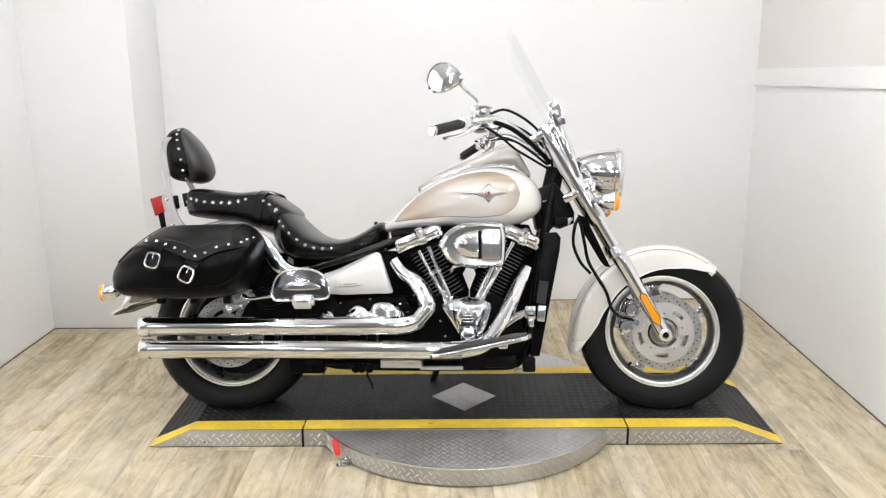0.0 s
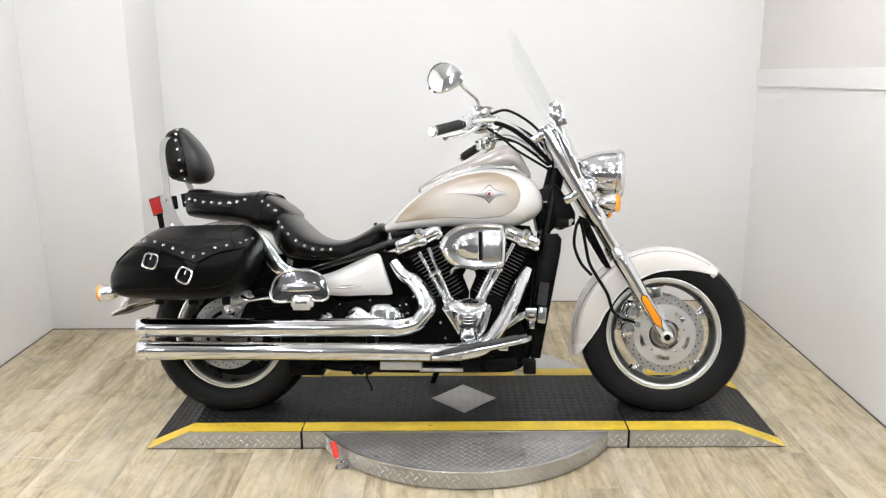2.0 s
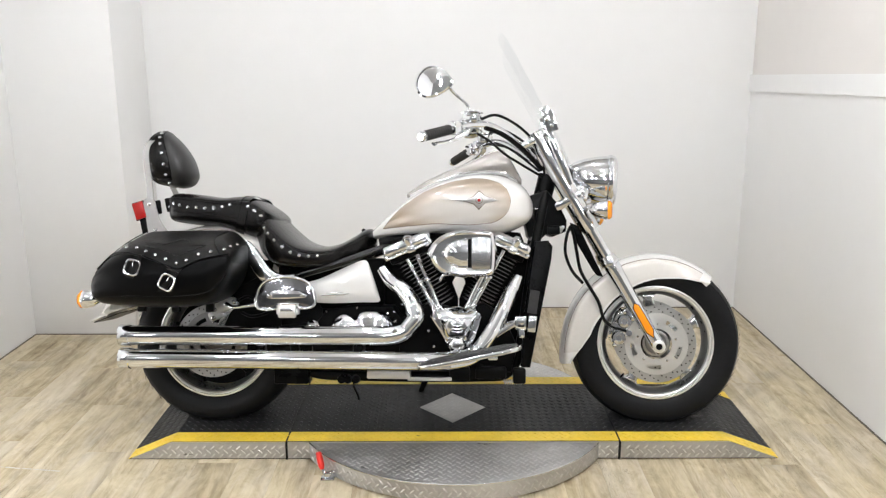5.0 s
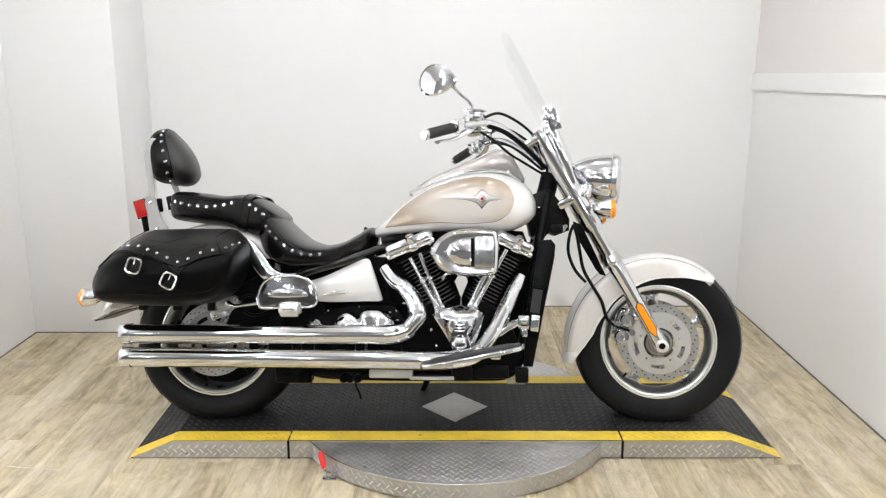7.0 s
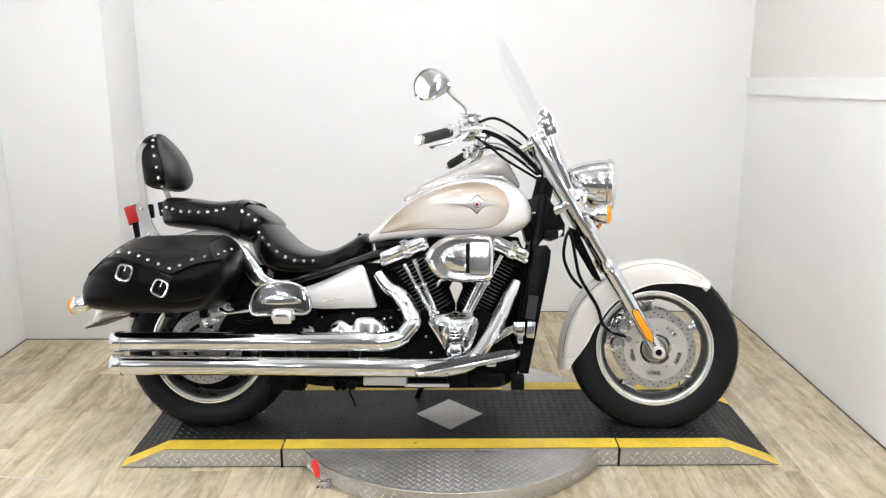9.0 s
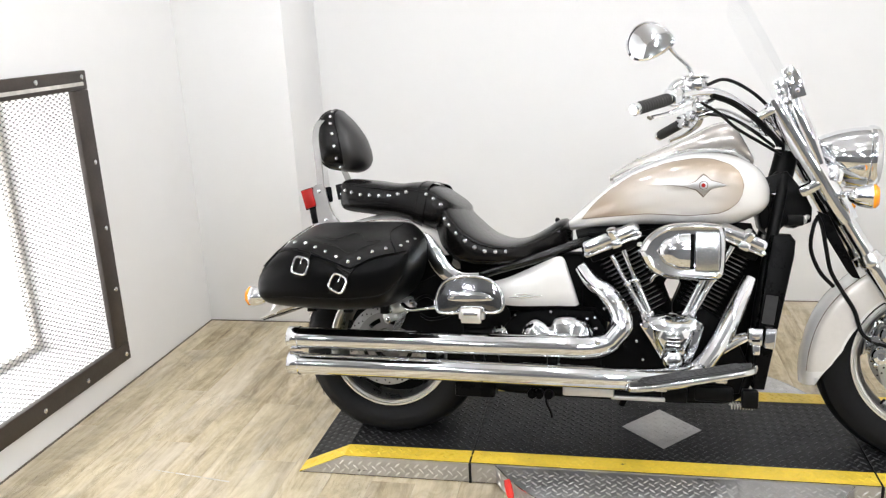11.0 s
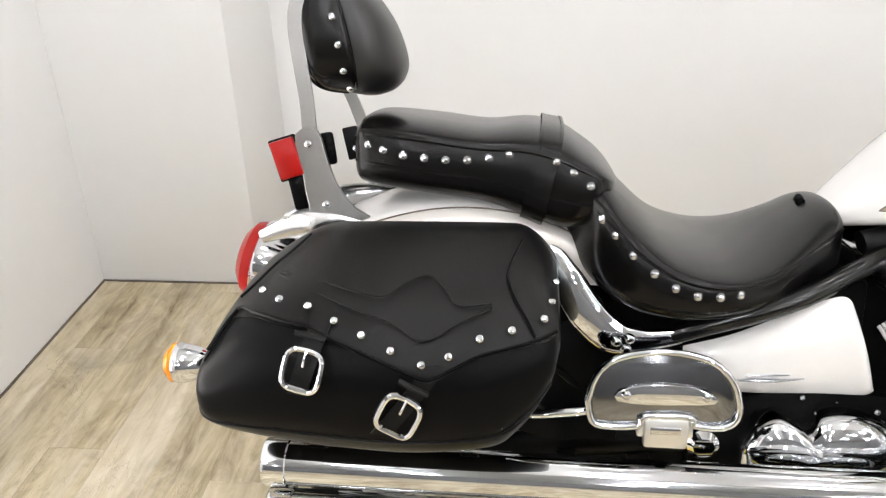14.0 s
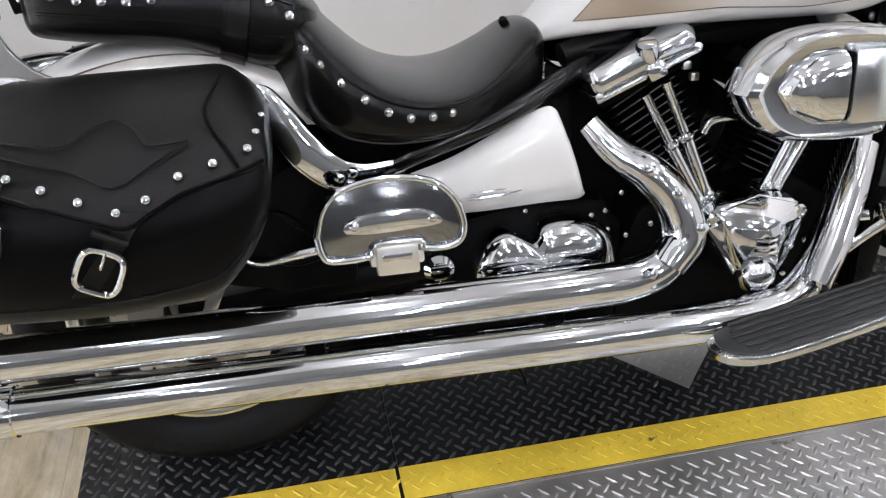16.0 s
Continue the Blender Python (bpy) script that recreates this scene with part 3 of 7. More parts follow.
platform = tagged(new("display_platform"), "black tread plate display platform with yellow edges, on the floor", "platform")
SEAMS = (PX0, -0.562, 0.705, PX1)
for k in range(3):
    a, b = SEAMS[k] + (0.0035 if k else 0), SEAMS[k + 1] - (0.0035 if k < 2 else 0)
    xs = sorted({a, b} | {q for q in (BL, BR) if a < q < b})
    outline = [(x, ramp(x, 0, PH)[2]) for x in xs]
    outline = outline + [(b, 0.0), (a, 0.0)] if k == 1 else (outline + [(b, 0.0)] if k == 0 else [(a, 0.0)] + outline)
    section = part("deck_section", plate(outline, PY0, PY1), TREAD_BLACK, platform, angle=20)
    for name, y0, y1, mat in (("front_yellow_edge", PY0 - 0.001, PY0 + 0.076, YELLOW), ("back_yellow_edge", PY1 - 0.078, PY1 + 0.001, YELLOW)):
        rows = [[(x, y, ramp(x, 0, PH)[2] + 0.0012) for y in (y0, y1)] for x in xs]
        part(name, sheet(rows, 0.001), mat, section, "worn yellow painted edge", angle=20)
        bars = tread(bmesh.new(), a, b, y0, y1, PH + 0.0012, lambda x, y, z: ramp(x, y, z), lambda x, y: y0 + 0.009 < y < y1 - 0.0095)
        tagged(part("tread_relief", bars, YELLOW, section), kind="stuff")
    bars = tread(bmesh.new(), a, b, PY0 + 0.077, PY1 - 0.079, PH, lambda x, y, z: ramp(x, y, z), lambda x, y: abs(x - 0.072) / 0.135 + abs(y - 0.12) / 0.145 > 1.02)
    tagged(part("tread_relief", bars, TREAD_BAR, section), kind="stuff")
    skirt = [(x, max(ramp(x, 0, PH)[2] - 0.001, 0)) for x in xs]
    skirt = skirt + [(b, 0.005), (a, 0.005)] if k == 1 else ([(a + 0.012, 0.005)] + skirt[1:] + [(b, 0.005)] if k == 0 else [(a, 0.005)] + skirt[:-1] + [(b - 0.012, 0.005)])
    part("front_skirt", plate(skirt, PY0 - 0.006, PY0 - 0.001), TREAD_STEEL, section, "bright tread plate skirt", angle=20)
    bars = tread(bmesh.new(), a + 0.02, b - 0.01, 0.008, PH - 0.006, 0, lambda x, y, z: (x, PY0 - 0.006 - z, y),
                 lambda x, y: y < ramp(x, 0, PH)[2] - 0.014)
    tagged(part("tread_relief", bars, TREAD_SHINE, section), kind="stuff")
for x in SEAMS[1:3]:
    part("seam_strip", merge(span(x - 0.003, x + 0.003, PY0, PY1, 0.0, PH - 0.002), span(x - 0.0045, x + 0.0045, PY0 - 0.010, PY0 + 0.001, 0.0, PH + 0.001, 0.003)), RUBBER, platform, "black gap strip")
diamond = sheet([[(-0.064, 0.12, PH + 0.0014), (0.072, 0.265, PH + 0.0014)], [(0.072, -0.025, PH + 0.0014), (0.208, 0.12, PH + 0.0014)]], 0.001)
part("diamond_inlay", diamond, TREAD_STEEL, platform, "bright steel diamond inlay")
bars = tread(bmesh.new(), -0.07, 0.21, -0.03, 0.27, PH + 0.0014, lambda x, y, z: (x, y, z), lambda x, y: abs(x - 0.072) / 0.135 + abs(y - 0.12) / 0.145 < 0.9)
tagged(part("tread_relief", bars, TREAD_SHINE, platform), kind="stuff")

# turntable half-discs in front of and behind the deck
DX, DY, DR = 0.075, 0.135, 0.637
turntable = tagged(new("turntable"), "round bright tread plate turntable under the platform", "turntable")
for name, sgn, ye in (("front_disc", -1, PY0 - 0.0065), ("rear_disc", 1, PY1 + 0.002)):
    a0 = math.asin((abs(ye - DY)) / DR)
    arc = [(DX + DR * math.cos(a), DY + sgn * DR * math.sin(a)) for a in np.linspace(a0, math.pi - a0, 49)]
    bm = bmesh.new()
    lo, hi = [bm.verts.new((x, y, 0.006)) for x, y in arc], [bm.verts.new((x, y, PH - 0.003)) for x, y in arc]
    bm.faces.new(hi)
    for i in range(len(arc)):
        bm.faces.new((lo[i - 1], lo[i], hi[i], hi[i - 1]))
    disc = part(name, bm, TREAD_STEEL, turntable, angle=30)
    keep = lambda x, y, s=sgn, e=ye: math.hypot(x - DX, y - DY) < DR - 0.016 and (y - e) * s > 0.014
    y0, y1 = (DY - DR, ye) if sgn < 0 else (ye, DY + DR)
    tagged(part("tread_relief", tread(bmesh.new(), DX - DR, DX + DR, y0, y1, PH - 0.003, lambda x, y, z: (x, y, z), keep), TREAD_SHINE, disc), kind="stuff")
    wrap = lambda u, v, z, s=sgn: (DX + (DR + z) * math.cos(u / DR), DY + s * (DR + z) * math.sin(u / DR), v)
    tagged(part("tread_relief", tread(bmesh.new(), a0 * DR + 0.03, (math.pi - a0) * DR - 0.03, 0.008, PH - 0.008, 0.0005, wrap), TREAD_SHINE, disc), kind="stuff")
    plinth = bmesh.new()
    pts = [(DX + (x - DX) * 0.985, DY + (y - DY) * 0.985) for x, y in arc]
    plo, phi = [plinth.verts.new((x, y, 0)) for x, y in pts], [plinth.verts.new((x, y, 0.012)) for x, y in pts]
    for i in range(len(pts) - 1):
        plinth.faces.new((plo[i], plo[i + 1], phi[i + 1], phi[i]))
    plinth.faces.new(phi)
    part("plinth", plinth, RUBBER, disc, "black recessed base")
    part("rim_edge", tube([(x, y, PH - 0.004) for x, y in arc[::4]], 0.0025, 6, 3), DULL_CHROME, disc)


# ---- the motorcycle ----
# Local axes: x forward, y to the bike's left, z up from the ground between the wheels.
bike = tagged(new("motorcycle"), "pearl white cruiser motorcycle with chrome exhausts and black studded saddlebags", "motorcycle")
bike.matrix_basis = pose(0, 0.04, PH, -14, 0, -1.3)

RAKE = 30.0
HEAD = Vector((0.470, 0, 0.96))
AXIS = Vector((-math.sin(radians(RAKE)), 0, math.cos(radians(RAKE))))
STEER = Matrix.Translation(HEAD) @ Matrix.Rotation(radians(-5.7), 4, AXIS) @ Matrix.Translation(-HEAD)
FWX, RWX, WR = 0.880, -0.875, 0.313


def steered(name, bm, mat, parent=None, label="", angle=38):
    return part(name, moved(bm, STEER), mat, parent or bike, label, angle)


def wheel(name, x, width, label, turn=None, inner=None):
    """A wheel with tyre, rim, spokes, hub and brake discs; turn steers it."""
    go = (turn or Matrix()) @ Matrix.Translation((x, 0, WR)) @ Matrix.Diagonal((1.045, 1, 1.045, 1)) @ Matrix.Translation((-x, 0, -WR))
    h = width / 2
    prof = [(0.205, -h * 0.60), (0.214, -h * 0.76), (0.232, -h * 0.90), (0.258, -h * 0.98), (0.280, -h * 0.985), (0.300, -h * 0.84), (0.312, -h * 0.45), (0.318, 0.0)]
    prof = prof + [(r, -y) for r, y in prof[-2::-1]]
    tyre = part(name, moved(lathe(prof, (0, 1, 0), (x, 0, WR), 72), go), RUBBER, bike, label)
    # tread grooves as shallow dark blocks round the crown
    blocks = bmesh.new()
    for k in range(40):
        a = 2 * math.pi * k / 40
        for s in (-1, 1):
            for f, rr in ((0.30, 0.3165), (0.62, 0.3085)):
                c = Vector((x + rr * math.cos(a + f * 0.25), s * h * f, WR + rr * math.sin(a + f * 0.25)))
                t = Vector((-math.sin(a), 0.5 * s, math.cos(a))).normalized() * 0.016
                nrm = Vector((math.cos(a), 0, math.sin(a)))
                sd = t.cross(nrm).normalized() * 0.0022
                v = [blocks.verts.new(c + q + nrm * 0.0012) for q in (t + sd, t - sd, -t - sd, -t + sd)]
                blocks.faces.new(v)
    tagged(part("tread_groove", moved(blocks, go), BLACK, tyre), kind="stuff")
    # raised ring and bars of worn lettering on the sidewall
    marks = bmesh.new()
    for a0, a1, cnt in ((-2.05, -1.25, 9), (0.9, 1.7, 9)):
        for k in range(cnt):
            a = a0 + (a1 - a0) * k / cnt
            for s in (-1, 1):
                q = [(x + r * math.cos(b), s * (h * 0.983 + 0.0008), WR + r * math.sin(b)) for r, b in ((0.262, a), (0.278, a), (0.278, a + 0.05), (0.262, a + 0.05))]
                marks.faces.new([marks.verts.new(p) for p in q])
    tagged(part("sidewall_relief", moved(marks, go), RUBBER, tyre), kind="stuff")
    for side in (-1, 1):
        lip = [(0.196, side * h * 0.62), (0.199, side * h * 0.74), (0.204, side * h * 0.77), (0.206, side * h * 0.72), (0.209, side * h * 0.72), (0.2115, side * h * 0.83), (0.2165, side * h * 0.82), (0.217, side * h * 0.70), (0.198, side * h * 0.58)]
        rim_ob = part("rim_lip", moved(lathe(lip, (0, 1, 0), (x, 0, WR), 72, closed=True), go), ALLOY, tyre, "polished alloy rim lip")
    barrel = [(0.203, -h * 0.66), (0.197, -h * 0.62), (0.186, -h * 0.45), (0.180, 0)]
    barrel = barrel + [(r, -y) for r, y in barrel[-2::-1]] + [(0.204, h * 0.6), (0.204, -h * 0.6)]
    part("rim_barrel", moved(lathe(barrel, (0, 1, 0), (x, 0, WR), 72, closed=True), go), BARREL, tyre, "dark rim barrel")
    for k in range(5):
        a = 2 * math.pi * (k + 0.35) / 5
        w = [(0.05, -0.42), (0.11, -0.22), (0.165, -0.11), (0.184, -0.17), (0.184, 0.17), (0.165, 0.11), (0.11, 0.22), (0.05, 0.42)]
        spoke = plate([(x + r * math.cos(a + t), WR + r * math.sin(a + t)) for r, t in w], -0.024, 0.024, 0.008)
        part("spoke", moved(spoke, go), inner or DULL_CHROME, tyre)
    part("hub", moved(lathe([(0, -0.075), (0.05, -0.075), (0.055, -0.06), (0.046, -0.03), (0.046, 0.03), (0.055, 0.06), (0.05, 0.075), (0, 0.075)], (0, 1, 0), (x, 0, WR), 28), go), BLACK, tyre)
    for side in (-1, 1):
        part("hub_cap", moved(lathe([(0.050, 0.074), (0.049, 0.080), (0.040, 0.082), (0.036, 0.076), (0.026, 0.076), (0.024, 0.084), (0, 0.084)], (0, side, 0), (x, 0, WR), 28), go), SILVER, tyre, "grey cast hub cap")
    part("valve", moved(tube([(x - 0.13, -0.03, WR - 0.145), (x - 0.115, -0.04, WR - 0.125)], 0.004, 8, 2), go), BLACK, tyre)
    return tyre


def brake_disc(x, y, r, parent, go=None, middle=None):
    go = go or Matrix()
    bm = bmesh.new()
    n, holes = 96, 0
    def ring(r0, r1, t):
        return lathe([(r0, -t), (r1, -t), (r1, t), (r0, t)], (0, 1, 0), (x, y, WR), n, closed=True)
    rotor = part("brake_rotor", moved(ring(r * 0.71, r * 0.91, 0.0025), go), ROTOR, parent, "drilled steel brake rotor")
    carrier = part("rotor_carrier", moved(merge(ring(r * 0.36, r * 0.50, 0.0035), ring(r * 0.60, r * 0.725, 0.0035)), go), middle or ALLOY, parent, "alloy rotor carrier")
    for k in range(5):
        a = 2 * math.pi * k / 5 + 0.26
        c = [(x + q * math.cos(a + w), WR + q * math.sin(a + w)) for w, q in [(v, r * 0.495) for v in np.linspace(-0.36, 0.36, 7)] + [(v, r * 0.605) for v in np.linspace(0.36, -0.36, 7)]]
        part("carrier_arm", moved(plate(c, y - 0.0035, y + 0.0035), go), middle or ALLOY, carrier)
        part("rivet", moved(dome((x + r * 0.46 * math.cos(a), y - 0.0035, WR + r * 0.46 * math.sin(a)), 0.005), go), DULL_CHROME, carrier)
    pits = bmesh.new()
    for k in range(54):
        a = 2 * math.pi * k / 54
        q = r * (0.76, 0.81, 0.86)[k % 3]
        for s in (-1, 1):
            c = Vector((x + q * math.cos(a), y + s * 0.0028, WR + q * math.sin(a)))
            vs = [pits.verts.new(c + Vector((0.003 * math.cos(t), 0, 0.003 * math.sin(t)))) for t in np.linspace(0, 2 * math.pi, 8, endpoint=False)]
            pits.faces.new(vs)
    tagged(part("drill_holes", moved(pits, go), BLACK, rotor), kind="stuff")


front_wheel = wheel("front_wheel", FWX, 0.152, "black tyre on a polished alloy wheel", STEER)
# black spokes and an added black disc give the shade inside the rear wheel
rear_wheel = wheel("rear_wheel", RWX, 0.200, "wide black tyre on a polished alloy wheel", None, BLACK)
part("wheel_shade_disc", lathe([(0.05, -0.012), (0.19, -0.010), (0.19, 0.010), (0.05, 0.012)], (0, 1, 0), (RWX, 0.03, WR), 48, closed=True), BLACK, rear_wheel, "black disc added for the shade inside the wheel")
for s in (-1, 1):
    brake_disc(FWX, s * 0.088, 0.168, front_wheel, STEER)
brake_disc(RWX, -0.118, 0.158, rear_wheel, None, SILVER)


# front fender
def fender(x, c0, c1, r_top, side, hw, m, n=40, t=0.004):
    """A round mudguard from angle c0 to c1 over a wheel; side(f) is the radius of its lower edge."""
    rows = []
    for i in range(n + 1):
        f = i / n
        a = radians(c0 + (c1 - c0) * f)
        r = r_top(f)
        rs = side(f)
        sect = []
        for u in np.linspace(-1, 1, 17):
            v = abs(u)
            if v < 0.62:
                w = v / 0.62
                y, rr = hw * math.sin(w * math.pi / 2), r - 0.042 * (1 - math.cos(w * math.pi / 2))
            else:
                w = (v - 0.62) / 0.38
                y, rr = hw + 0.006 * w, (r - 0.042) + (rs - r + 0.042) * w
            sect.append((x + rr * math.cos(a), math.copysign(y, u), WR + rr * math.sin(a)))
        rows.append(sect)
    return moved(sheet(rows, t), m)


def ease(f, pts):
    xs, ys = zip(*pts)
    return float(np.interp(f, xs, ys))


front_fender = part("front_fender", fender(FWX, 50.5, 194, lambda f: ease(f, ((0, 0.345), (0.2, 0.351), (0.6, 0.355), (0.85, 0.367), (1, 0.385))),
                    lambda f: ease(f, ((0, 0.318), (0.06, 0.29), (0.2, 0.262), (0.45, 0.240), (0.7, 0.238), (0.86, 0.258), (0.93, 0.29), (1, 0.348))), 0.092, STEER), PEARL, bike, "pearl white front mudguard")
for s in (-1, 1):
    rows = []
    for i in range(37):
        f = 0.05 + 0.90 * i / 36
        a = radians(50.5 + 143.5 * f)
        r = ease(f, ((0, 0.345), (0.2, 0.351), (0.6, 0.355), (0.85, 0.367), (1, 0.385)))
        rs = ease(f, ((0, 0.318), (0.06, 0.29), (0.2, 0.262), (0.45, 0.240), (0.7, 0.238), (0.86, 0.258), (0.93, 0.29), (1, 0.348)))
        sect = []
        for v in np.linspace(0.40, 0.96, 9):
            if v < 0.62:
                w = v / 0.62
                y, rr = 0.0935 * math.sin(w * math.pi / 2), r + 0.0015 - 0.042 * (1 - math.cos(w * math.pi / 2))
            else:
                w = (v - 0.62) / 0.38
                y, rr = 0.0935 + 0.006 * w, (r - 0.0405) + (rs - r + 0.0405) * w
            sect.append((FWX + rr * math.cos(a), s * y, WR + rr * math.sin(a)))
        rows.append(sect)
    part("fender_panel", moved(sheet(rows, 0.001), STEER), PALE, front_fender, "champagne painted side panel")
    part("pinstripe", moved(tube([Vector(row[0]) for row in rows[::3]], 0.0014, 6, 4), STEER), LINE, front_fender, "thin dark pinstripe")

# fork
def along(s, y):
    """A point on the fork leg at distance s up from the axle."""
    return Vector((FWX, y, WR)) + AXIS * s


for s in (-1, 1):
    y = s * 0.128
    slider = steered("fork_slider", tube([along(-0.028, y), along(0.0, y), along(0.06, y), along(0.20, y), along(0.345, y), along(0.36, y)], [0.022, 0.028, 0.026, 0.029, 0.032, 0.030], 20, 4), CHROME)
    steered("seal_cap", tube([along(0.362, y), along(0.37, y), along(0.40, y)], [0.034, 0.036, 0.030], 18, 3), DULL_CHROME, slider)
    steered("axle_bolt", merge(lathe([(0.024, 0), (0.024, 0.012), (0.013, 0.014), (0.013, 0.004), (0, 0.004)], (0, s, 0), (FWX, y + s * 0.027, WR), 20)), ALLOY, slider)
    steered("axle_socket", lathe([(0.0125, 0.0), (0.0125, 0.003), (0, 0.003)], (0, s, 0), (FWX, y + s * 0.0305, WR), 16), BLACK, slider)
    tube_ob = steered("fork_tube", tube([along(0.38, y), along(0.55, y), along(0.64, y)], 0.023, 18, 3), CHROME)
    steered("fork_cover", tube([along(0.52, y), along(0.53, y), along(0.70, y), along(0.90, y), along(0.955, y)], [0.030, 0.035, 0.036, 0.036, 0.034], 20, 3), CHROME, tube_ob, "long chrome fork cover")
    d = Vector((math.cos(radians(RAKE)), 0, math.sin(radians(RAKE))))
    refl = plate([(-0.075, 0), (-0.060, 0.012), (0.045, 0.014), (0.075, 0.0), (0.045, -0.014), (-0.060, -0.012)], -0.006, 0.006, 0.002)
    m = Matrix.Translation(along(0.115, y) + Vector((0, s * 0.028, 0))) @ Matrix.Rotation(radians(-(180 - 90 - RAKE)) * -1, 4, "Y")
    steered("side_reflector", moved(refl, m), AMBER, slider, "long amber reflector")
    rim = plate([(-0.079, 0), (-0.063, 0.0145), (0.047, 0.0165), (0.079, 0.0), (0.047, -0.0165), (-0.063, -0.0145)], -0.004, 0.004, 0.001)
    steered("reflector_rim", moved(rim, m), BLACK, slider)
    # caliper behind the leg
    cx, cy, cz = FWX - 0.138, s * 0.112, WR + 0.055
    slant = pose(0, 0, 0, 0, 18, 0)
    cal = merge(box(Vector((cx, s * 0.088, cz)), (0.050, 0.050, 0.118), 0.012, slant),
                lathe([(0.028, -0.02), (0.028, 0.006), (0.024, 0.011), (0.013, 0.012), (0.011, 0.007), (0, 0.007)], (0, s, 0), (cx + 0.011, cy, cz + 0.036), 22),
                lathe([(0.028, -0.02), (0.028, 0.006), (0.024, 0.011), (0.013, 0.012), (0.011, 0.007), (0, 0.007)], (0, s, 0), (cx - 0.010, cy, cz - 0.030), 22),
                lathe([(0.012, -0.02), (0.012, 0.004), (0, 0.004)], (0, s, 0), (cx - 0.028, cy, cz + 0.018), 14),
                lathe([(0.012, -0.02), (0.012, 0.004), (0, 0.004)], (0, s, 0), (cx + 0.030, cy, cz - 0.012), 14))
    caliper = steered("brake_caliper", cal, SOFT_CHROME, None, "polished alloy brake caliper")
    steered("caliper_gap", box(Vector((cx - 0.002, s * 0.114, cz + 0.003)), (0.046, 0.004, 0.011), 0.002, pose(0, 0, 0, 0, 18, 0)), BLACK, caliper)
    steered("caliper_bracket", tube([(cx + 0.018, s * 0.110, cz + 0.040), (cx + 0.055, s * 0.116, cz + 0.062), along(0.21, y)], [0.014, 0.012, 0.014], 10, 4, 0.5), SOFT_CHROME, caliper)
    for q in ((0.012, 0.072), (-0.026, -0.058), (0.052, 0.062)):
        steered("bolt", dome((cx + q[0], s * 0.120, cz + q[1]), 0.009, (0, s, 0)), CHROME, caliper)
# added plate: the dark reflection on the far fork leg, as a black shape
steered("fork_dark_plate", plate([(0.540, 0.790), (0.575, 0.775), (0.672, 0.575), (0.648, 0.580), (0.631, 0.600), (0.552, 0.735)], -0.092, -0.086, 0.002), PLASTIC, None, "black plate added for the far fork leg's dark reflection")
steered("axle", tube([(FWX, -0.15, WR), (FWX, 0, WR), (FWX, 0.15, WR)], 0.012, 12, 2), STEEL)
for name, s0, thick in (("lower_clamp", 0.66, 0.035), ("upper_clamp", 0.93, 0.03)):
    c = along(s0, 0)
    steered(name, box(c - d * 0.02, (0.12, 0.32, thick), 0.012, pose(0, 0, 0, 0, -RAKE, 0)), CHROME)
part("steering_neck", tube([(0.40, 0, 0.80), (0.43, 0, 0.88), (0.455, 0, 0.98)], 0.038, 16, 3), BLACK, bike)

# headlight and turn signals
hl = Vector((0.622, 0, 0.958))
bucket = steered("headlight", lathe([(0, -0.118), (0.026, -0.114), (0.050, -0.098), (0.070, -0.068), (0.086, -0.028), (0.096, 0.016), (0.101, 0.055), (0.100, 0.075), (0.094, 0.1)], (1, 0, -0.05), hl, 36), CHROME, None, "round chrome headlight shell")
steered("headlight_lens", lathe([(0, 0.108), (0.045, 0.105), (0.078, 0.099), (0.095, 0.092), (0.092, 0.088), (0, 0.086)], (1, 0, -0.05), hl, 32), LENS, bucket, "clear glass lens")
steered("headlight_rim", lathe([(0.100, 0.066), (0.106, 0.070), (0.107, 0.080), (0.103, 0.094), (0.092, 0.102)], (1, 0, -0.05), hl, 36), CHROME, bucket)
steered("headlight_bracket", merge(box((0.565, 0, 0.86), (0.05, 0.18, 0.035), 0.01), tube([(0.56, 0.05, 0.86), (0.60, 0.05, 0.87), (0.62, 0.03, 0.885)], 0.016, 10, 3), tube([(0.56, -0.05, 0.86), (0.60, -0.05, 0.87), (0.62, -0.03, 0.885)], 0.016, 10, 3)), CHROME)
steered("signal_bar", tube([(0.61, -0.20, 0.845), (0.585, -0.1, 0.84), (0.58, 0, 0.84), (0.585, 0.1, 0.84), (0.61, 0.20, 0.845)], 0.011, 10, 4), CHROME)


def signal(at, axis, r, go=None, where=None):
    go = go or Matrix()
    body = part("turn_signal", moved(lathe([(0, -0.055), (r * 0.45, -0.048), (r * 0.8, -0.028), (r, 0.0), (r * 1.04, 0.012), (r * 0.98, 0.016)], axis, at, 24), go), CHROME, bike, "chrome bullet turn signal")
    part("signal_lens", moved(lathe([(r * 1.0, 0.012), (r * 1.0, 0.022), (r * 0.75, 0.031), (0, 0.034)], axis, at, 24), go), AMBER, body, "amber signal lens")
    return body


for s in (-1, 1):
    signal(Vector((0.662, s * 0.215, 0.838 if s < 0 else 0.812)), (1, s * 0.1, 0), 0.036, STEER)
steered("light_cluster", merge(lathe([(0, -0.05), (0.03, -0.045), (0.036, 0), (0.03, 0.01), (0, 0.012)], (1, -0.1, -0.2), (0.60, -0.085, 0.895), 18), box((0.575, -0.10, 0.905), (0.05, 0.04, 0.06), 0.012)), CHROME)

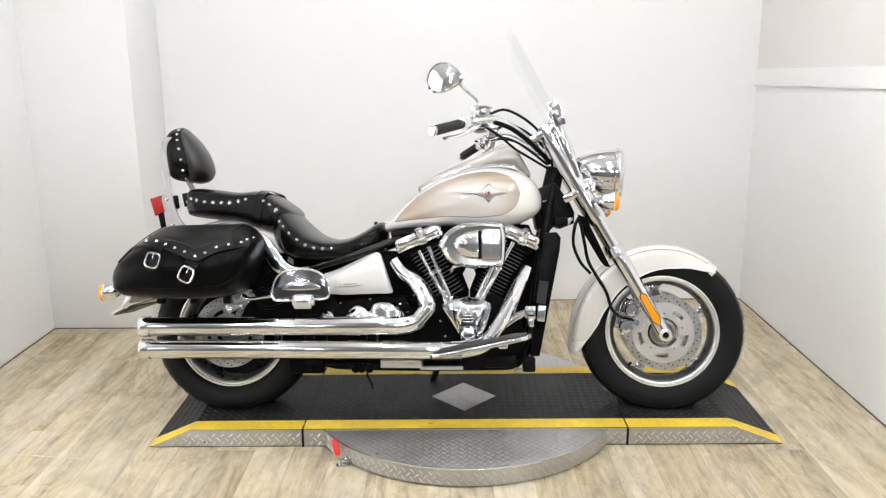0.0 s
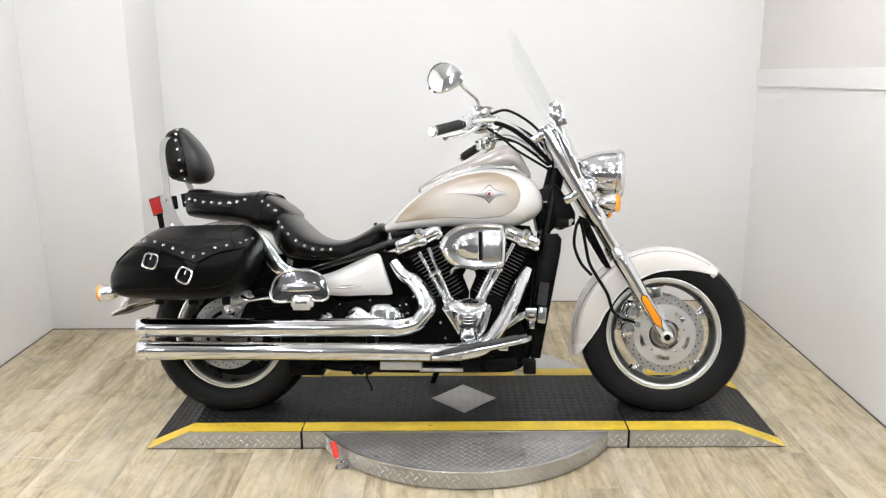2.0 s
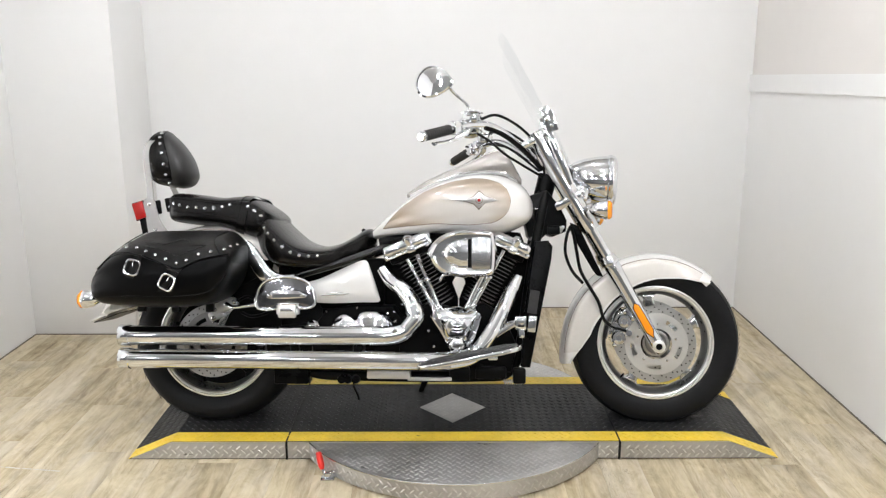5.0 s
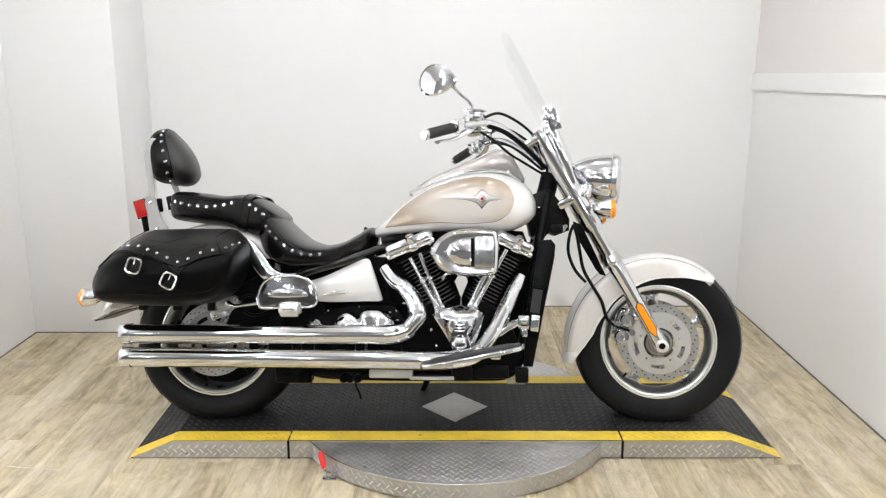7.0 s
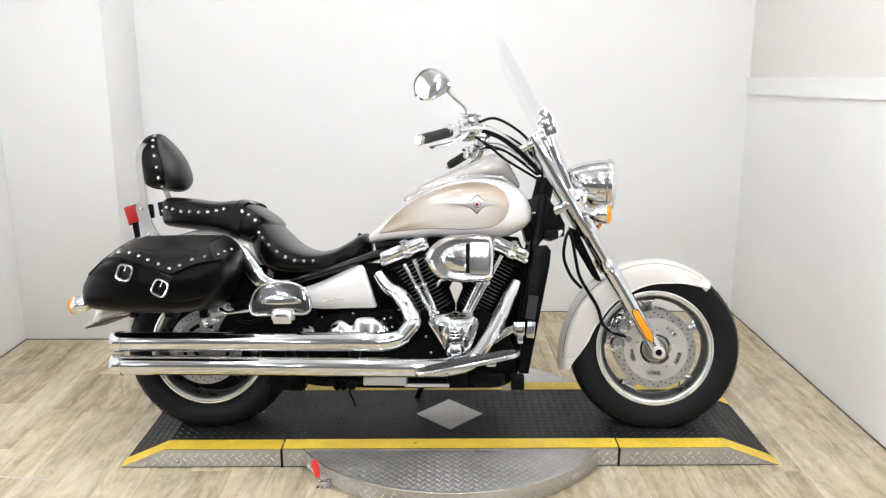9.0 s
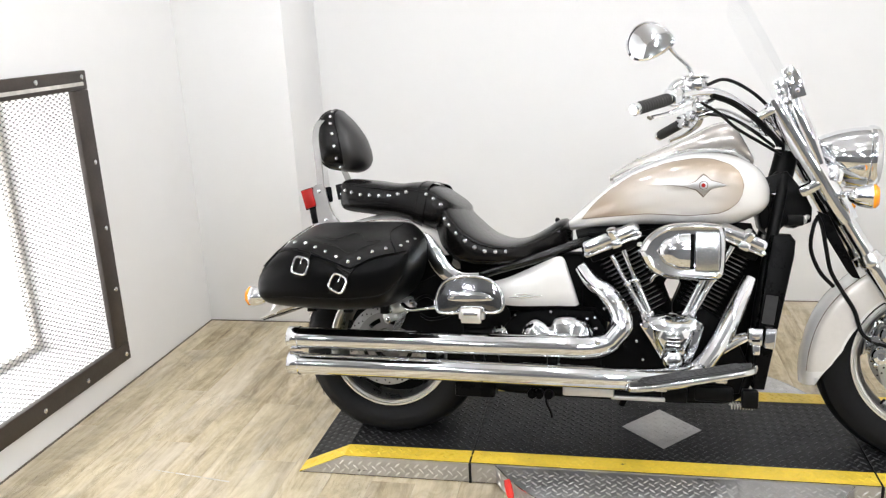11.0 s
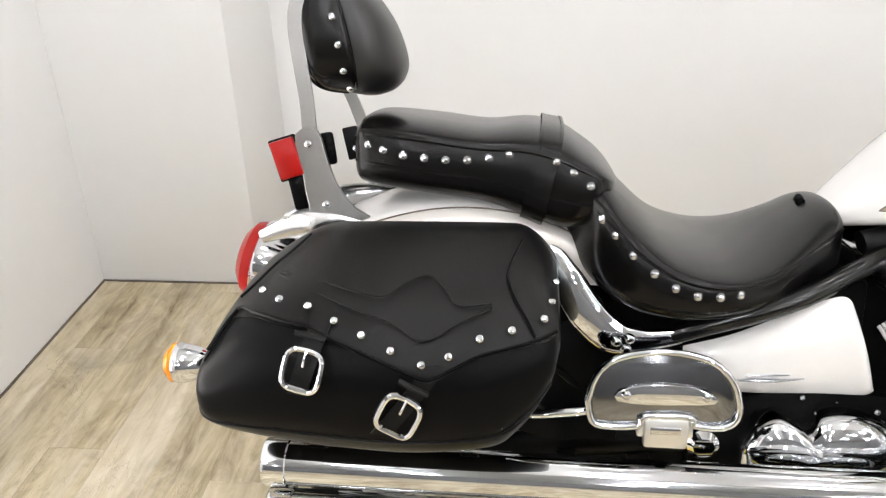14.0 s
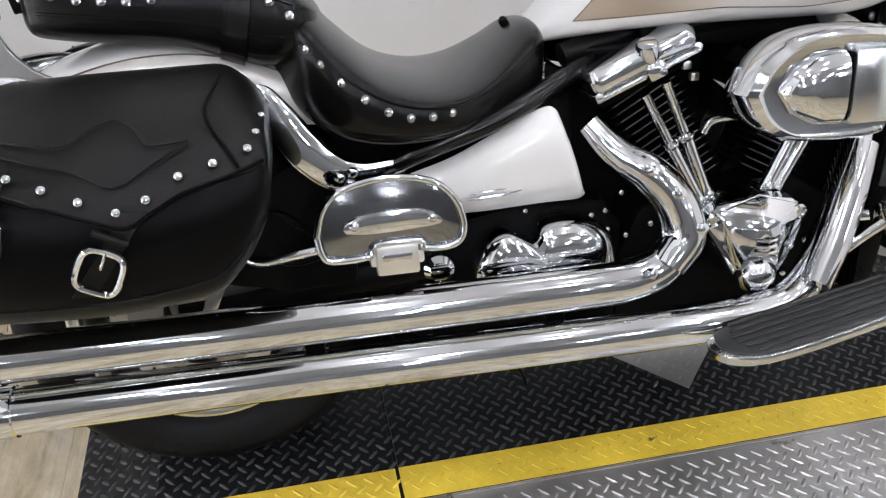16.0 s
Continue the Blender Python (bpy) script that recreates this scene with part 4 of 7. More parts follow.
# handlebar
bar = steered("handlebar", tube([(0.010, -0.465, 1.099), (0.090, -0.35, 1.133), (0.165, -0.29, 1.155), (0.245, -0.24, 1.152), (0.335, -0.16, 1.095), (0.385, -0.09, 1.055), (0.40, 0, 1.045),
                                 (0.385, 0.09, 1.055), (0.338, 0.16, 1.088), (0.252, 0.24, 1.136), (0.180, 0.29, 1.128), (0.107, 0.35, 1.104), (0.028, 0.465, 1.070)], 0.0135, 14, 5), CHROME)
for s in (-1, 1):
    e, g = Vector((0.008, s * 0.468, 1.098)), Vector((0.088, s * 0.354, 1.132))
    if s > 0:
        e, g = e + Vector((0.018, 0, -0.030)), g + Vector((0.017, 0, -0.029))
    dr = (e - g).normalized()
    grip = steered("grip", tube([g, (g + e) / 2, e], [0.0185, 0.0175, 0.0185], 16, 8), GRIP, bar, "black rubber grip with ribs")
    ribs = bmesh.new()
    for k in range(11):
        ribs = merge(ribs, lathe([(0.0185, -0.003), (0.0195, -0.001), (0.0195, 0.001), (0.0185, 0.003)], dr, g + (e - g) * (k + 0.8) / 12, 14))
    steered("grip_ribs", ribs, GRIP, grip)
    steered("bar_end", lathe([(0.015, -0.006), (0.019, 0), (0.019, 0.012), (0.014, 0.017), (0, 0.017)], dr, e, 18), CHROME, bar)
    c = g - dr * 0.035
    house = merge(box(c, (0.05, 0.05, 0.052), 0.012, pose(0, 0, 0, 0, 0, s * 35)), box(c - dr * 0.045 + Vector((0, 0, 0.004)), (0.04, 0.036, 0.04), 0.009, pose(0, 0, 0, 0, 0, s * 35)))
    house = steered("switch_housing", house, CHROME, bar, "chrome switch housing")
    for k, up in ((0, 0.012), (1, -0.008)):
        steered("switch", box(c + Vector((-0.028, -s * 0.012 + s * 0.014 * k, up)), (0.008, 0.012, 0.008), 0.002), BLACK, house)
    mc = c - dr * 0.07 + Vector((0.02, 0, 0.026))
    res = steered("fluid_reservoir", merge(box(mc, (0.062, 0.05, 0.036), 0.008, pose(0, 0, 0, 0, 0, s * 20)), box(mc + Vector((0, 0, 0.021)), (0.068, 0.056, 0.008), 0.003, pose(0, 0, 0, 0, 0, s * 20))), CHROME, bar)
    for k in (-1, 1):
        steered("cap_screw", dome(mc + Vector((k * 0.022, k * 0.014, 0.025)), 0.005, (0, 0, 1)), STEEL, res)
    piv = c - dr * 0.045 + Vector((0.03, 0, -0.006))
    steered("lever", tube([piv, piv + dr * 0.05 + Vector((0.014, 0, -0.012)), piv + dr * 0.11 + Vector((0.0, 0, -0.028)), e + Vector((0.045, -s * 0.03, -0.022)), e + Vector((0.036, 0, -0.028))], [0.011, 0.010, 0.008, 0.0065, 0.009], 10, 5, 0.55), CHROME, bar, "chrome hand lever")
    mb = mc + Vector((-0.012, 0, 0.02))
    mp = Vector((0.040, -0.405, 1.298)) if s < 0 else Vector((0.12, 0.455, 1.228))
    steered("mirror_stem", tube([mb, mb + Vector((-0.008, s * 0.008, 0.03)), mp + Vector((0.068, -s * 0.02, -0.036)), mp + Vector((0.048, -s * 0.004, -0.006))], [0.0075, 0.0065, 0.006, 0.007], 10, 6), CHROME, bar)
    nrm = Vector((-0.30, s * 0.93, 0.10)).normalized()
    turn = Vector((0, 0, 1)).rotation_difference(nrm).to_matrix().to_4x4()
    egg = Matrix.Translation(mp) @ turn
    fore = (turn.inverted() @ Vector((1, 0, -0.15))).normalized()

    def egg_shape(bm):
        """Narrows the oval towards its stem."""
        bmesh.ops.transform(bm, matrix=shape, verts=bm.verts)
        for v in bm.verts:
            u = v.co.dot(fore) / 0.066
            across = v.co - fore * v.co.dot(fore)
            v.co = fore * v.co.dot(fore) + across * (1.02 - 0.26 * u - 0.10 * u * u)
        return moved(bm, egg)

    shell = lathe([(0.060, 0.010), (0.066, 0.006), (0.066, -0.002), (0.055, -0.018), (0.030, -0.028), (0, -0.031)], (0, 0, 1), (0, 0, 0), 36)
    up = (turn.inverted() @ Vector((0, 0, 1))).normalized()
    ang = math.atan2(up.y, up.x)
    shape = Matrix.Rotation(ang, 4, "Z") @ Matrix.Diagonal((0.84, 1.12, 1, 1)) @ Matrix.Rotation(-ang, 4, "Z")
    mir = steered("mirror", egg_shape(shell), CHROME, bar, "oval chrome mirror")
    steered("mirror_glass", egg_shape(lathe([(0, 0.0095), (0.035, 0.009), (0.061, 0.007), (0.061, 0.004), (0, 0.004)], (0, 0, 1), (0, 0, 0), 36)), CHROME, mir)
# cables and hoses from the bar
CABLES = [([(0.19, -0.27, 1.175), (0.26, -0.20, 1.20), (0.36, -0.10, 1.15), (0.43, -0.05, 1.06), (0.44, -0.04, 0.98)], 0.0055),
          ([(0.19, 0.27, 1.175), (0.27, 0.18, 1.18), (0.38, 0.08, 1.10), (0.43, 0.05, 1.0)], 0.0055),
          ([(0.540, -0.095, 0.775), (0.554, -0.10, 0.743), (0.568, -0.10, 0.671), (0.583, -0.10, 0.600), (0.617, -0.102, 0.538), (0.654, -0.105, 0.476), (0.678, -0.108, 0.405), (0.725, -0.112, 0.372)], 0.0065),
          ([(0.545, -0.09, 0.775), (0.530, -0.10, 0.743), (0.523, -0.10, 0.671), (0.550, -0.10, 0.599), (0.593, -0.10, 0.550)], 0.0062)]
CABLES += [([(0.215, -0.265, 1.148), (0.275, -0.225, 1.128), (0.335, -0.178, 1.088), (0.385, -0.12, 1.045), (0.43, -0.07, 1.0)], 0.010),
           ([(0.185, -0.275, 1.125), (0.235, -0.25, 1.095), (0.29, -0.20, 1.05), (0.36, -0.13, 1.01), (0.43, -0.08, 0.97)], 0.005),
           ([(0.20, 0.26, 1.13), (0.28, 0.20, 1.11), (0.35, 0.13, 1.06), (0.42, 0.07, 1.0)], 0.0055)]
for pts, r in CABLES:
    steered("cable", tube(pts, r, 8, 6), BLACK, bike, "black rubber cable")

# windshield: a clear sheet, bowed forward
rows = []
for i in range(25):
    f = i / 24
    z = 1.02 + 0.518 * f
    half = 0.205 + 0.055 * math.sin(f * 2.4) if f < 0.8 else 0.258 * math.sqrt(max(1 - ((f - 0.8) / 0.2) ** 2.4, 0.0)) + 0.004
    xc = 0.545 - 0.235 * f - 0.03 * f * f
    rows.append([(xc - 0.055 * (u * half / 0.25) ** 2, u * half, z) for u in np.linspace(-1, 1, 21)])
shield = steered("windshield", sheet(rows, 0.003), CLEAR, None, "clear curved windshield")
shield.visible_shadow = False
for s in (-1, 1):
    steered("shield_bracket", tube([along(0.72, s * 0.16) + Vector((0.02, 0, 0)), along(0.82, s * 0.165) + Vector((0.035, 0, 0)), along(0.90, s * 0.165) + Vector((0.04, 0, 0.01)), along(0.955, s * 0.16) + Vector((0.045, 0, 0.04))], [0.012, 0.018, 0.018, 0.012], 12, 5, 0.5), CHROME, None, "chrome windshield bracket")
    plate_c = along(0.955, s * 0.17) + Vector((0.05, 0, 0.05))
    br = steered("shield_clamp", moved(plate([(-0.022, -0.05), (0.02, -0.055), (0.026, 0.02), (0.012, 0.05), (-0.018, 0.045)], -0.004, 0.004, 0.002), Matrix.Translation(plate_c) @ pose(0, 0, 0, 0, -22, 0)), CHROME)
    for dx, dz in ((0.0, 0.03), (0.002, -0.03), (-0.008, 0.0)):
        steered("bolt", dome(plate_c + pose(0, 0, 0, 0, -22, 0) @ Vector((dx, s * 0.004, dz)), 0.008, (0, s, 0)), CHROME, br)

# tank
TANK = smooth_table([(-0.275, 0.712, 0.728, 0.05), (-0.21, 0.722, 0.790, 0.11), (-0.095, 0.734, 0.885, 0.19), (0.035, 0.738, 0.950, 0.245), (0.16, 0.738, 0.977, 0.27),
                     (0.270, 0.741, 0.968, 0.262), (0.345, 0.768, 0.930, 0.222), (0.380, 0.80, 0.880, 0.15), (0.388, 0.825, 0.855, 0.06)], 4)


def tank_ring(x, zb, zt, hw, n=48):
    """The tank's cross-section: a round shoulder over a fuller lower side."""
    zc, hz = (zb + zt) / 2, (zt - zb) / 2
    out = []
    for i in range(n):
        c, s = math.cos(2 * math.pi * i / n), math.sin(2 * math.pi * i / n)
        p = 2.7 if s > 0 else 4.0
        out.append((x, hw * math.copysign(abs(c) ** (2 / p), c), zc + hz * math.copysign(abs(s) ** (2 / p), s)))
    return out


tank = part("fuel_tank", loft([tank_ring(*row) for row in TANK]), PEARL, bike, "pearl white fuel tank", 60)


def tank_skin(x, v, s, out=0.0012):
    """A point of the tank's side at x, v from -1 (bottom) to 1 (top) of its height."""
    t = np.array(TANK)
    zb, zt, hw = (float(np.interp(x, t[:, 0], t[:, i])) for i in (1, 2, 3))
    zc, hz = (zb + zt) / 2, (zt - zb) / 2
    p = 2.7 if v > 0 else 4.0
    y = hw * max(1 - abs(v) ** p, 0) ** (1 / p)
    return (x, s * (y + out), zc + v * hz)


for s in (-1, 1):
    for name, grow, mat, out in (("pinstripe_border", 1.0, LINE, 0.0006), ("champagne_panel", 0.985, TANK_GOLD, 0.0022)):
        rows = []
        for i in range(37):
            f = 0.5 - 0.5 * math.cos(math.pi * i / 36)
            x = 0.043 + (0.247 - (0 if grow == 1.0 else 0.003)) * (2 * f - 1)
            top = ease(x, ((-0.204, 0.757), (-0.165, 0.805), (-0.123, 0.845), (-0.038, 0.901), (0.069, 0.937), (0.15, 0.948), (0.2, 0.945), (0.25, 0.927), (0.275, 0.905), (0.288, 0.875), (0.29, 0.86)))
            low = ease(x, ((-0.204, 0.755), (-0.101, 0.764), (0.006, 0.772), (0.134, 0.766), (0.219, 0.774), (0.25, 0.787), (0.275, 0.810), (0.287, 0.835), (0.29, 0.858)))
            inset = 0.0 if grow == 1.0 else min(0.0022, (top - low) * 0.4)
            tt = np.array(TANK)
            zb, zt = (float(np.interp(x, tt[:, 0], tt[:, q])) for q in (1, 2))
            vs = [2 * (z - zb) / (zt - zb) - 1 for z in np.linspace(low + inset, top - inset, 13)]
            rows.append([tank_skin(x, max(min(v, 0.93), -0.95), s, out) for v in vs])
        part(name, sheet(rows, 0.0008), mat, tank, "champagne metallic side panel" if mat is TANK_GOLD else "dark pinstripe")
    wing = [(-0.168, 0.0), (-0.11, 0.003), (-0.058, 0.007), (-0.044, 0.004), (-0.022, 0.014), (-0.010, 0.028), (0.0, 0.036), (0.010, 0.030), (0.020, 0.018), (0.045, 0.010), (0.062, 0.004), (0.073, 0.0), (0.045, -0.008), (0.020, -0.016), (0.0, -0.038), (-0.020, -0.016), (-0.045, -0.008), (-0.06, -0.004), (-0.11, 0.0)]
    base = Vector(tank_skin(0.170, 0.0, s, 0.0))
    base.z = 0.860
    lay = Matrix.Translation(base) @ pose(0, 0, 0, s * -3, 0, s * -3)
    emblem = part("tank_emblem", moved(plate(wing, -0.0045, 0.0045, 0.001), lay), LINE, tank, "chrome winged emblem with a dark outline")
    inner = [(x * 0.975, z * 0.84 + 0.0002) for x, z in wing]
    part("emblem_wing", moved(plate(inner, min(s * 0.004, s * 0.0075), max(s * 0.004, s * 0.0075), 0.001), lay), EMBLEM, emblem, "bright metal wing")
    part("emblem_ring", moved(lathe([(0.0135, 0.006), (0.0135, 0.009), (0.0115, 0.010), (0.0115, 0.007)], (0, s, 0), (0, 0, 0), 18), lay), LINE, emblem)
    part("emblem_badge", moved(lathe([(0.0065, 0.007), (0.006, 0.009), (0, 0.0095)], (0, s, 0), (0, 0, 0), 14), lay), RED, emblem, "small red badge")

# tank console with the speedometer
CON = smooth_table([(-0.115, 0.885, 0.905, 0.03), (-0.04, 0.90, 0.955, 0.055), (0.05, 0.93, 0.998, 0.075), (0.14, 0.945, 1.035, 0.09), (0.215, 0.95, 1.072, 0.096), (0.275, 0.95, 1.078, 0.092), (0.315, 0.945, 1.02, 0.078), (0.345, 0.935, 0.965, 0.05)], 4)
console = part("tank_console", loft([oval(x, zb, zt, hw, 2.3, 28) for x, zb, zt, hw in CON]), CONSOLE, bike, "champagne painted tank console")
part("speedometer", lathe([(0.058, 0), (0.060, 0.008), (0.052, 0.012), (0, 0.012)], (-0.62, 0, 0.78), (0.20, 0, 1.025), 28), BLACK, console)
part("console_trim", tube([(-0.10, -0.05, 0.89), (0.02, -0.10, 0.945), (0.14, -0.125, 0.975), (0.26, -0.125, 0.975), (0.325, -0.09, 0.945)], 0.006, 8, 6), DULL_CHROME, console)
for k in range(6):
    part("console_bolt", dome((0.10 + 0.035 * k, -0.118, 0.974 + 0.004 * (k % 2)), 0.008, (0, -0.6, 0.8)), CHROME, console)
part("fuel_cap", lathe([(0.012, 0), (0.014, 0.01), (0.006, 0.02), (0, 0.021)], (0, 0, 1), (-0.02, 0.0, 0.945), 14), BLACK, console)

# seats
RIDER_FORM, PILLION_FORM = (0.72, 2.4, 0.68), (0.79, 3.0, 0.60)


def seat_ring(x, zb, zt, hw, form, n=56):
    """A seat's cross-section: an upright side panel, a soft shoulder, and a top that falls away from the middle."""
    share, bow, soft = form
    edge = zb + share * (zt - zb)
    out = []
    for i in range(n):
        a = 2 * math.pi * i / n
        c, s = math.cos(a), math.sin(a)
        if s > 0:
            out.append((x, hw * c, edge + (zt - edge) * (1 - abs(c) ** bow) ** soft))
        else:
            out.append((x, hw * math.copysign(abs(c) ** 0.33, c), edge - (edge - zb) * abs(s) ** 0.33))
    return out


def seat_loft(rows, form):
    return loft([seat_ring(x, zb, zt, hw, form) for x, zb, zt, hw in smooth_table(rows, 5)])


RIDER = [(-0.70, 0.690, 0.80, 0.13), (-0.655, 0.640, 0.830, 0.218), (-0.60, 0.605, 0.775, 0.262), (-0.53, 0.597, 0.714, 0.272), (-0.45, 0.602, 0.688, 0.258), (-0.38, 0.608, 0.697, 0.220),
         (-0.32, 0.622, 0.729, 0.172), (-0.285, 0.630, 0.753, 0.150), (-0.262, 0.644, 0.759, 0.128), (-0.250, 0.664, 0.752, 0.102), (-0.243, 0.686, 0.738, 0.065), (-0.240, 0.702, 0.724, 0.02)]
PILLION = [(-1.052, 0.808, 0.865, 0.085), (-1.047, 0.790, 0.888, 0.128), (-1.020, 0.780, 0.899, 0.150), (-0.93, 0.769, 0.892, 0.168), (-0.84, 0.760, 0.881, 0.177), (-0.765, 0.738, 0.886, 0.190),
           (-0.710, 0.722, 0.875, 0.203), (-0.672, 0.728, 0.852, 0.210), (-0.645, 0.742, 0.832, 0.203), (-0.625, 0.760, 0.812, 0.165), (-0.615, 0.774, 0.798, 0.09)]
rider_seat = part("rider_seat", seat_loft(RIDER, RIDER_FORM), LEATHER, bike, "black leather rider seat with a row of studs", 70)
pillion = part("passenger_seat", seat_loft(PILLION, PILLION_FORM), LEATHER, bike, "black leather passenger seat with studs", 70)


def seat_side(rows, x, z):
    """How far out the seat's side lies at x and z."""
    t = np.array(smooth_table(rows, 5))
    zb, zt, hw = (float(np.interp(x, t[:, 0], t[:, i])) for i in (1, 2, 3))
    share, bow, soft = RIDER_FORM if rows is RIDER else PILLION_FORM
    edge = zb + share * (zt - zb)
    if z > edge:
        t = min((z - edge) / (zt - edge), 1.0)
        return hw * (1 - t ** (1 / soft)) ** (1 / bow)
    return hw * max(1 - min((edge - z) / (edge - zb), 0.99) ** 6, 0.0) ** (1 / 6)


def stud(parent, at, axis, r=0.0053):
    part("stud", merge(lathe([(r * 1.25, 0), (r * 1.2, r * 0.25), (r, r * 0.3)], axis, at, 12), dome(Vector(at) + Vector(axis).normalized() * r * 0.25, r, axis, 0.75, 12)), CHROME, parent)


for s in (-1, 1):
    for x, z in ((-0.645, 0.755), (-0.626, 0.735), (-0.600, 0.708), (-0.569, 0.683), (-0.537, 0.662), (-0.504, 0.650), (-0.470, 0.648), (-0.439, 0.650)):
        stud(rider_seat, (x, s * seat_side(RIDER, x, z), z), (0, s, 0.15))
    for x, z in ((-1.022, 0.853), (-0.996, 0.846), (-0.962, 0.838), (-0.927, 0.835), (-0.892, 0.833), (-0.857, 0.834), (-0.822, 0.839), (-0.79, 0.846), (-0.716, 0.838), (-0.69, 0.823), (-0.664, 0.802)):
        stud(pillion, (x, s * seat_side(PILLION, x, z), z), (0, s, 0.25))
# stitched belt over the passenger seat and welts along its sides
t = np.array(smooth_table(PILLION, 5))
for xa, xb, up in ((-0.760, -0.726, 0.003), (-0.762, -0.757, 0.0045), (-0.729, -0.724, 0.0045)):
    rings = []
    for x in np.linspace(xa, xb, 4):
        zb, zt, hw = (float(np.interp(x, t[:, 0], t[:, i])) for i in (1, 2, 3))
        rings.append([(q[0] + (q[2] - 0.82) * 0.22 + 0.006, q[1], q[2]) for q in seat_ring(x, zb - 0.002, zt + up, hw + up, PILLION_FORM)])
    part("belt", loft(rings, False), LEATHER, pillion, "stitched leather belt")
for s in (-1, 1):
    for rows, zf in ((PILLION, 0.36), (PILLION, 0.76), (RIDER, 0.66), (RIDER, 0.12)):
        pts = []
        tt, fine = np.array(rows), np.array(smooth_table(rows, 5))
        for x in np.linspace(tt[1, 0], tt[-3, 0], 15):
            zb, zt = (float(np.interp(x, fine[:, 0], fine[:, i])) for i in (1, 2))
            z = zb + (zt - zb) * zf
            pts.append((x, s * (seat_side(rows, x, z) + 0.0005), z))
        part("welt", tube(pts, 0.0024, 6, 4), LEATHER, rider_seat if rows is RIDER else pillion)
part("seat_button", lathe([(0.008, 0), (0.009, 0.008), (0.004, 0.014), (0, 0.015)], (-0.3, 0, 1), (-0.292, 0.0, 0.747), 10), BLACK, rider_seat)
part("seat_bracket", box((-1.058, -0.10, 0.850), (0.026, 0.012, 0.055), 0.003, pose(0, 0, 0, 0, -12, 0)), BLACK, bike, "black seat bracket")

# backrest pad
PAD = [(0.929, -1.067, -1.020, 0.034), (0.937, -1.115, -0.998, 0.0727), (0.957, -1.137, -0.979, 0.0999), (0.99, -1.148, -0.973, 0.1145), (1.05, -1.153, -0.993, 0.1164), (1.1, -1.147, -1.027, 0.1067), (1.132, -1.131, -1.056, 0.0854), (1.153, -1.107, -1.078, 0.0407)]


def pad_ring(z, xb, xf, hw, p0, p1, n=72):
    """A level cut through the pad: p0 squares its back corners, p1 its front ones."""
    xc, hx = (xb + xf) / 2, (xf - xb) / 2
    out = []
    for i in range(n):
        c, s = math.cos(2 * math.pi * i / n), math.sin(2 * math.pi * i / n)
        p = p1 if c > 0 else p0
        out.append((xc + hx * math.copysign(abs(c) ** (2 / p), c), hw * math.copysign(abs(s) ** (2 / p), s), z))
    return out


pad_rows = smooth_table(PAD, 4)
BAND = [(z, xb, xb + 0.60 * (xf - xb), hw) for z, xb, xf, hw in pad_rows]
pad = part("backrest_pad", loft([pad_ring(*r, 4.0, 5.5) for r in BAND]), LEATHER, bike, "black studded leather backrest pad", 70)
part("front_cushion", loft([pad_ring(z - 0.004, xb + 0.30 * (xf - xb), xf - 0.007, hw * 0.93, 3.0, 2.3) for z, xb, xf, hw in pad_rows]), SMOOTH_PAD, pad, "smooth black cushion face", 70)
for s in (-1, 1):
    seam = [(xb + 0.90 * (xf - xb), s * hw * 0.94, z) for z, xb, xf, hw in BAND[1:-1:2]]
    part("seam_welt", tube(seam, 0.0028, 6, 3), LEATHER, pad)
    part("back_welt", tube([(xb + 0.06 * (xf - xb), s * hw * 0.90, z) for z, xb, xf, hw in BAND[1:-1:2]], 0.0025, 6, 3), LEATHER, pad)
    for z in (0.940, 0.970, 1.012, 1.055, 1.092, 1.118, 1.137):
        xb, xf, hw = (float(np.interp(z, [r[0] for r in BAND], [r[i] for r in BAND])) for i in (1, 2, 3))
        stud(pad, (xb + 0.72 * (xf - xb), s * hw * 0.985, z), (0, s, 0))
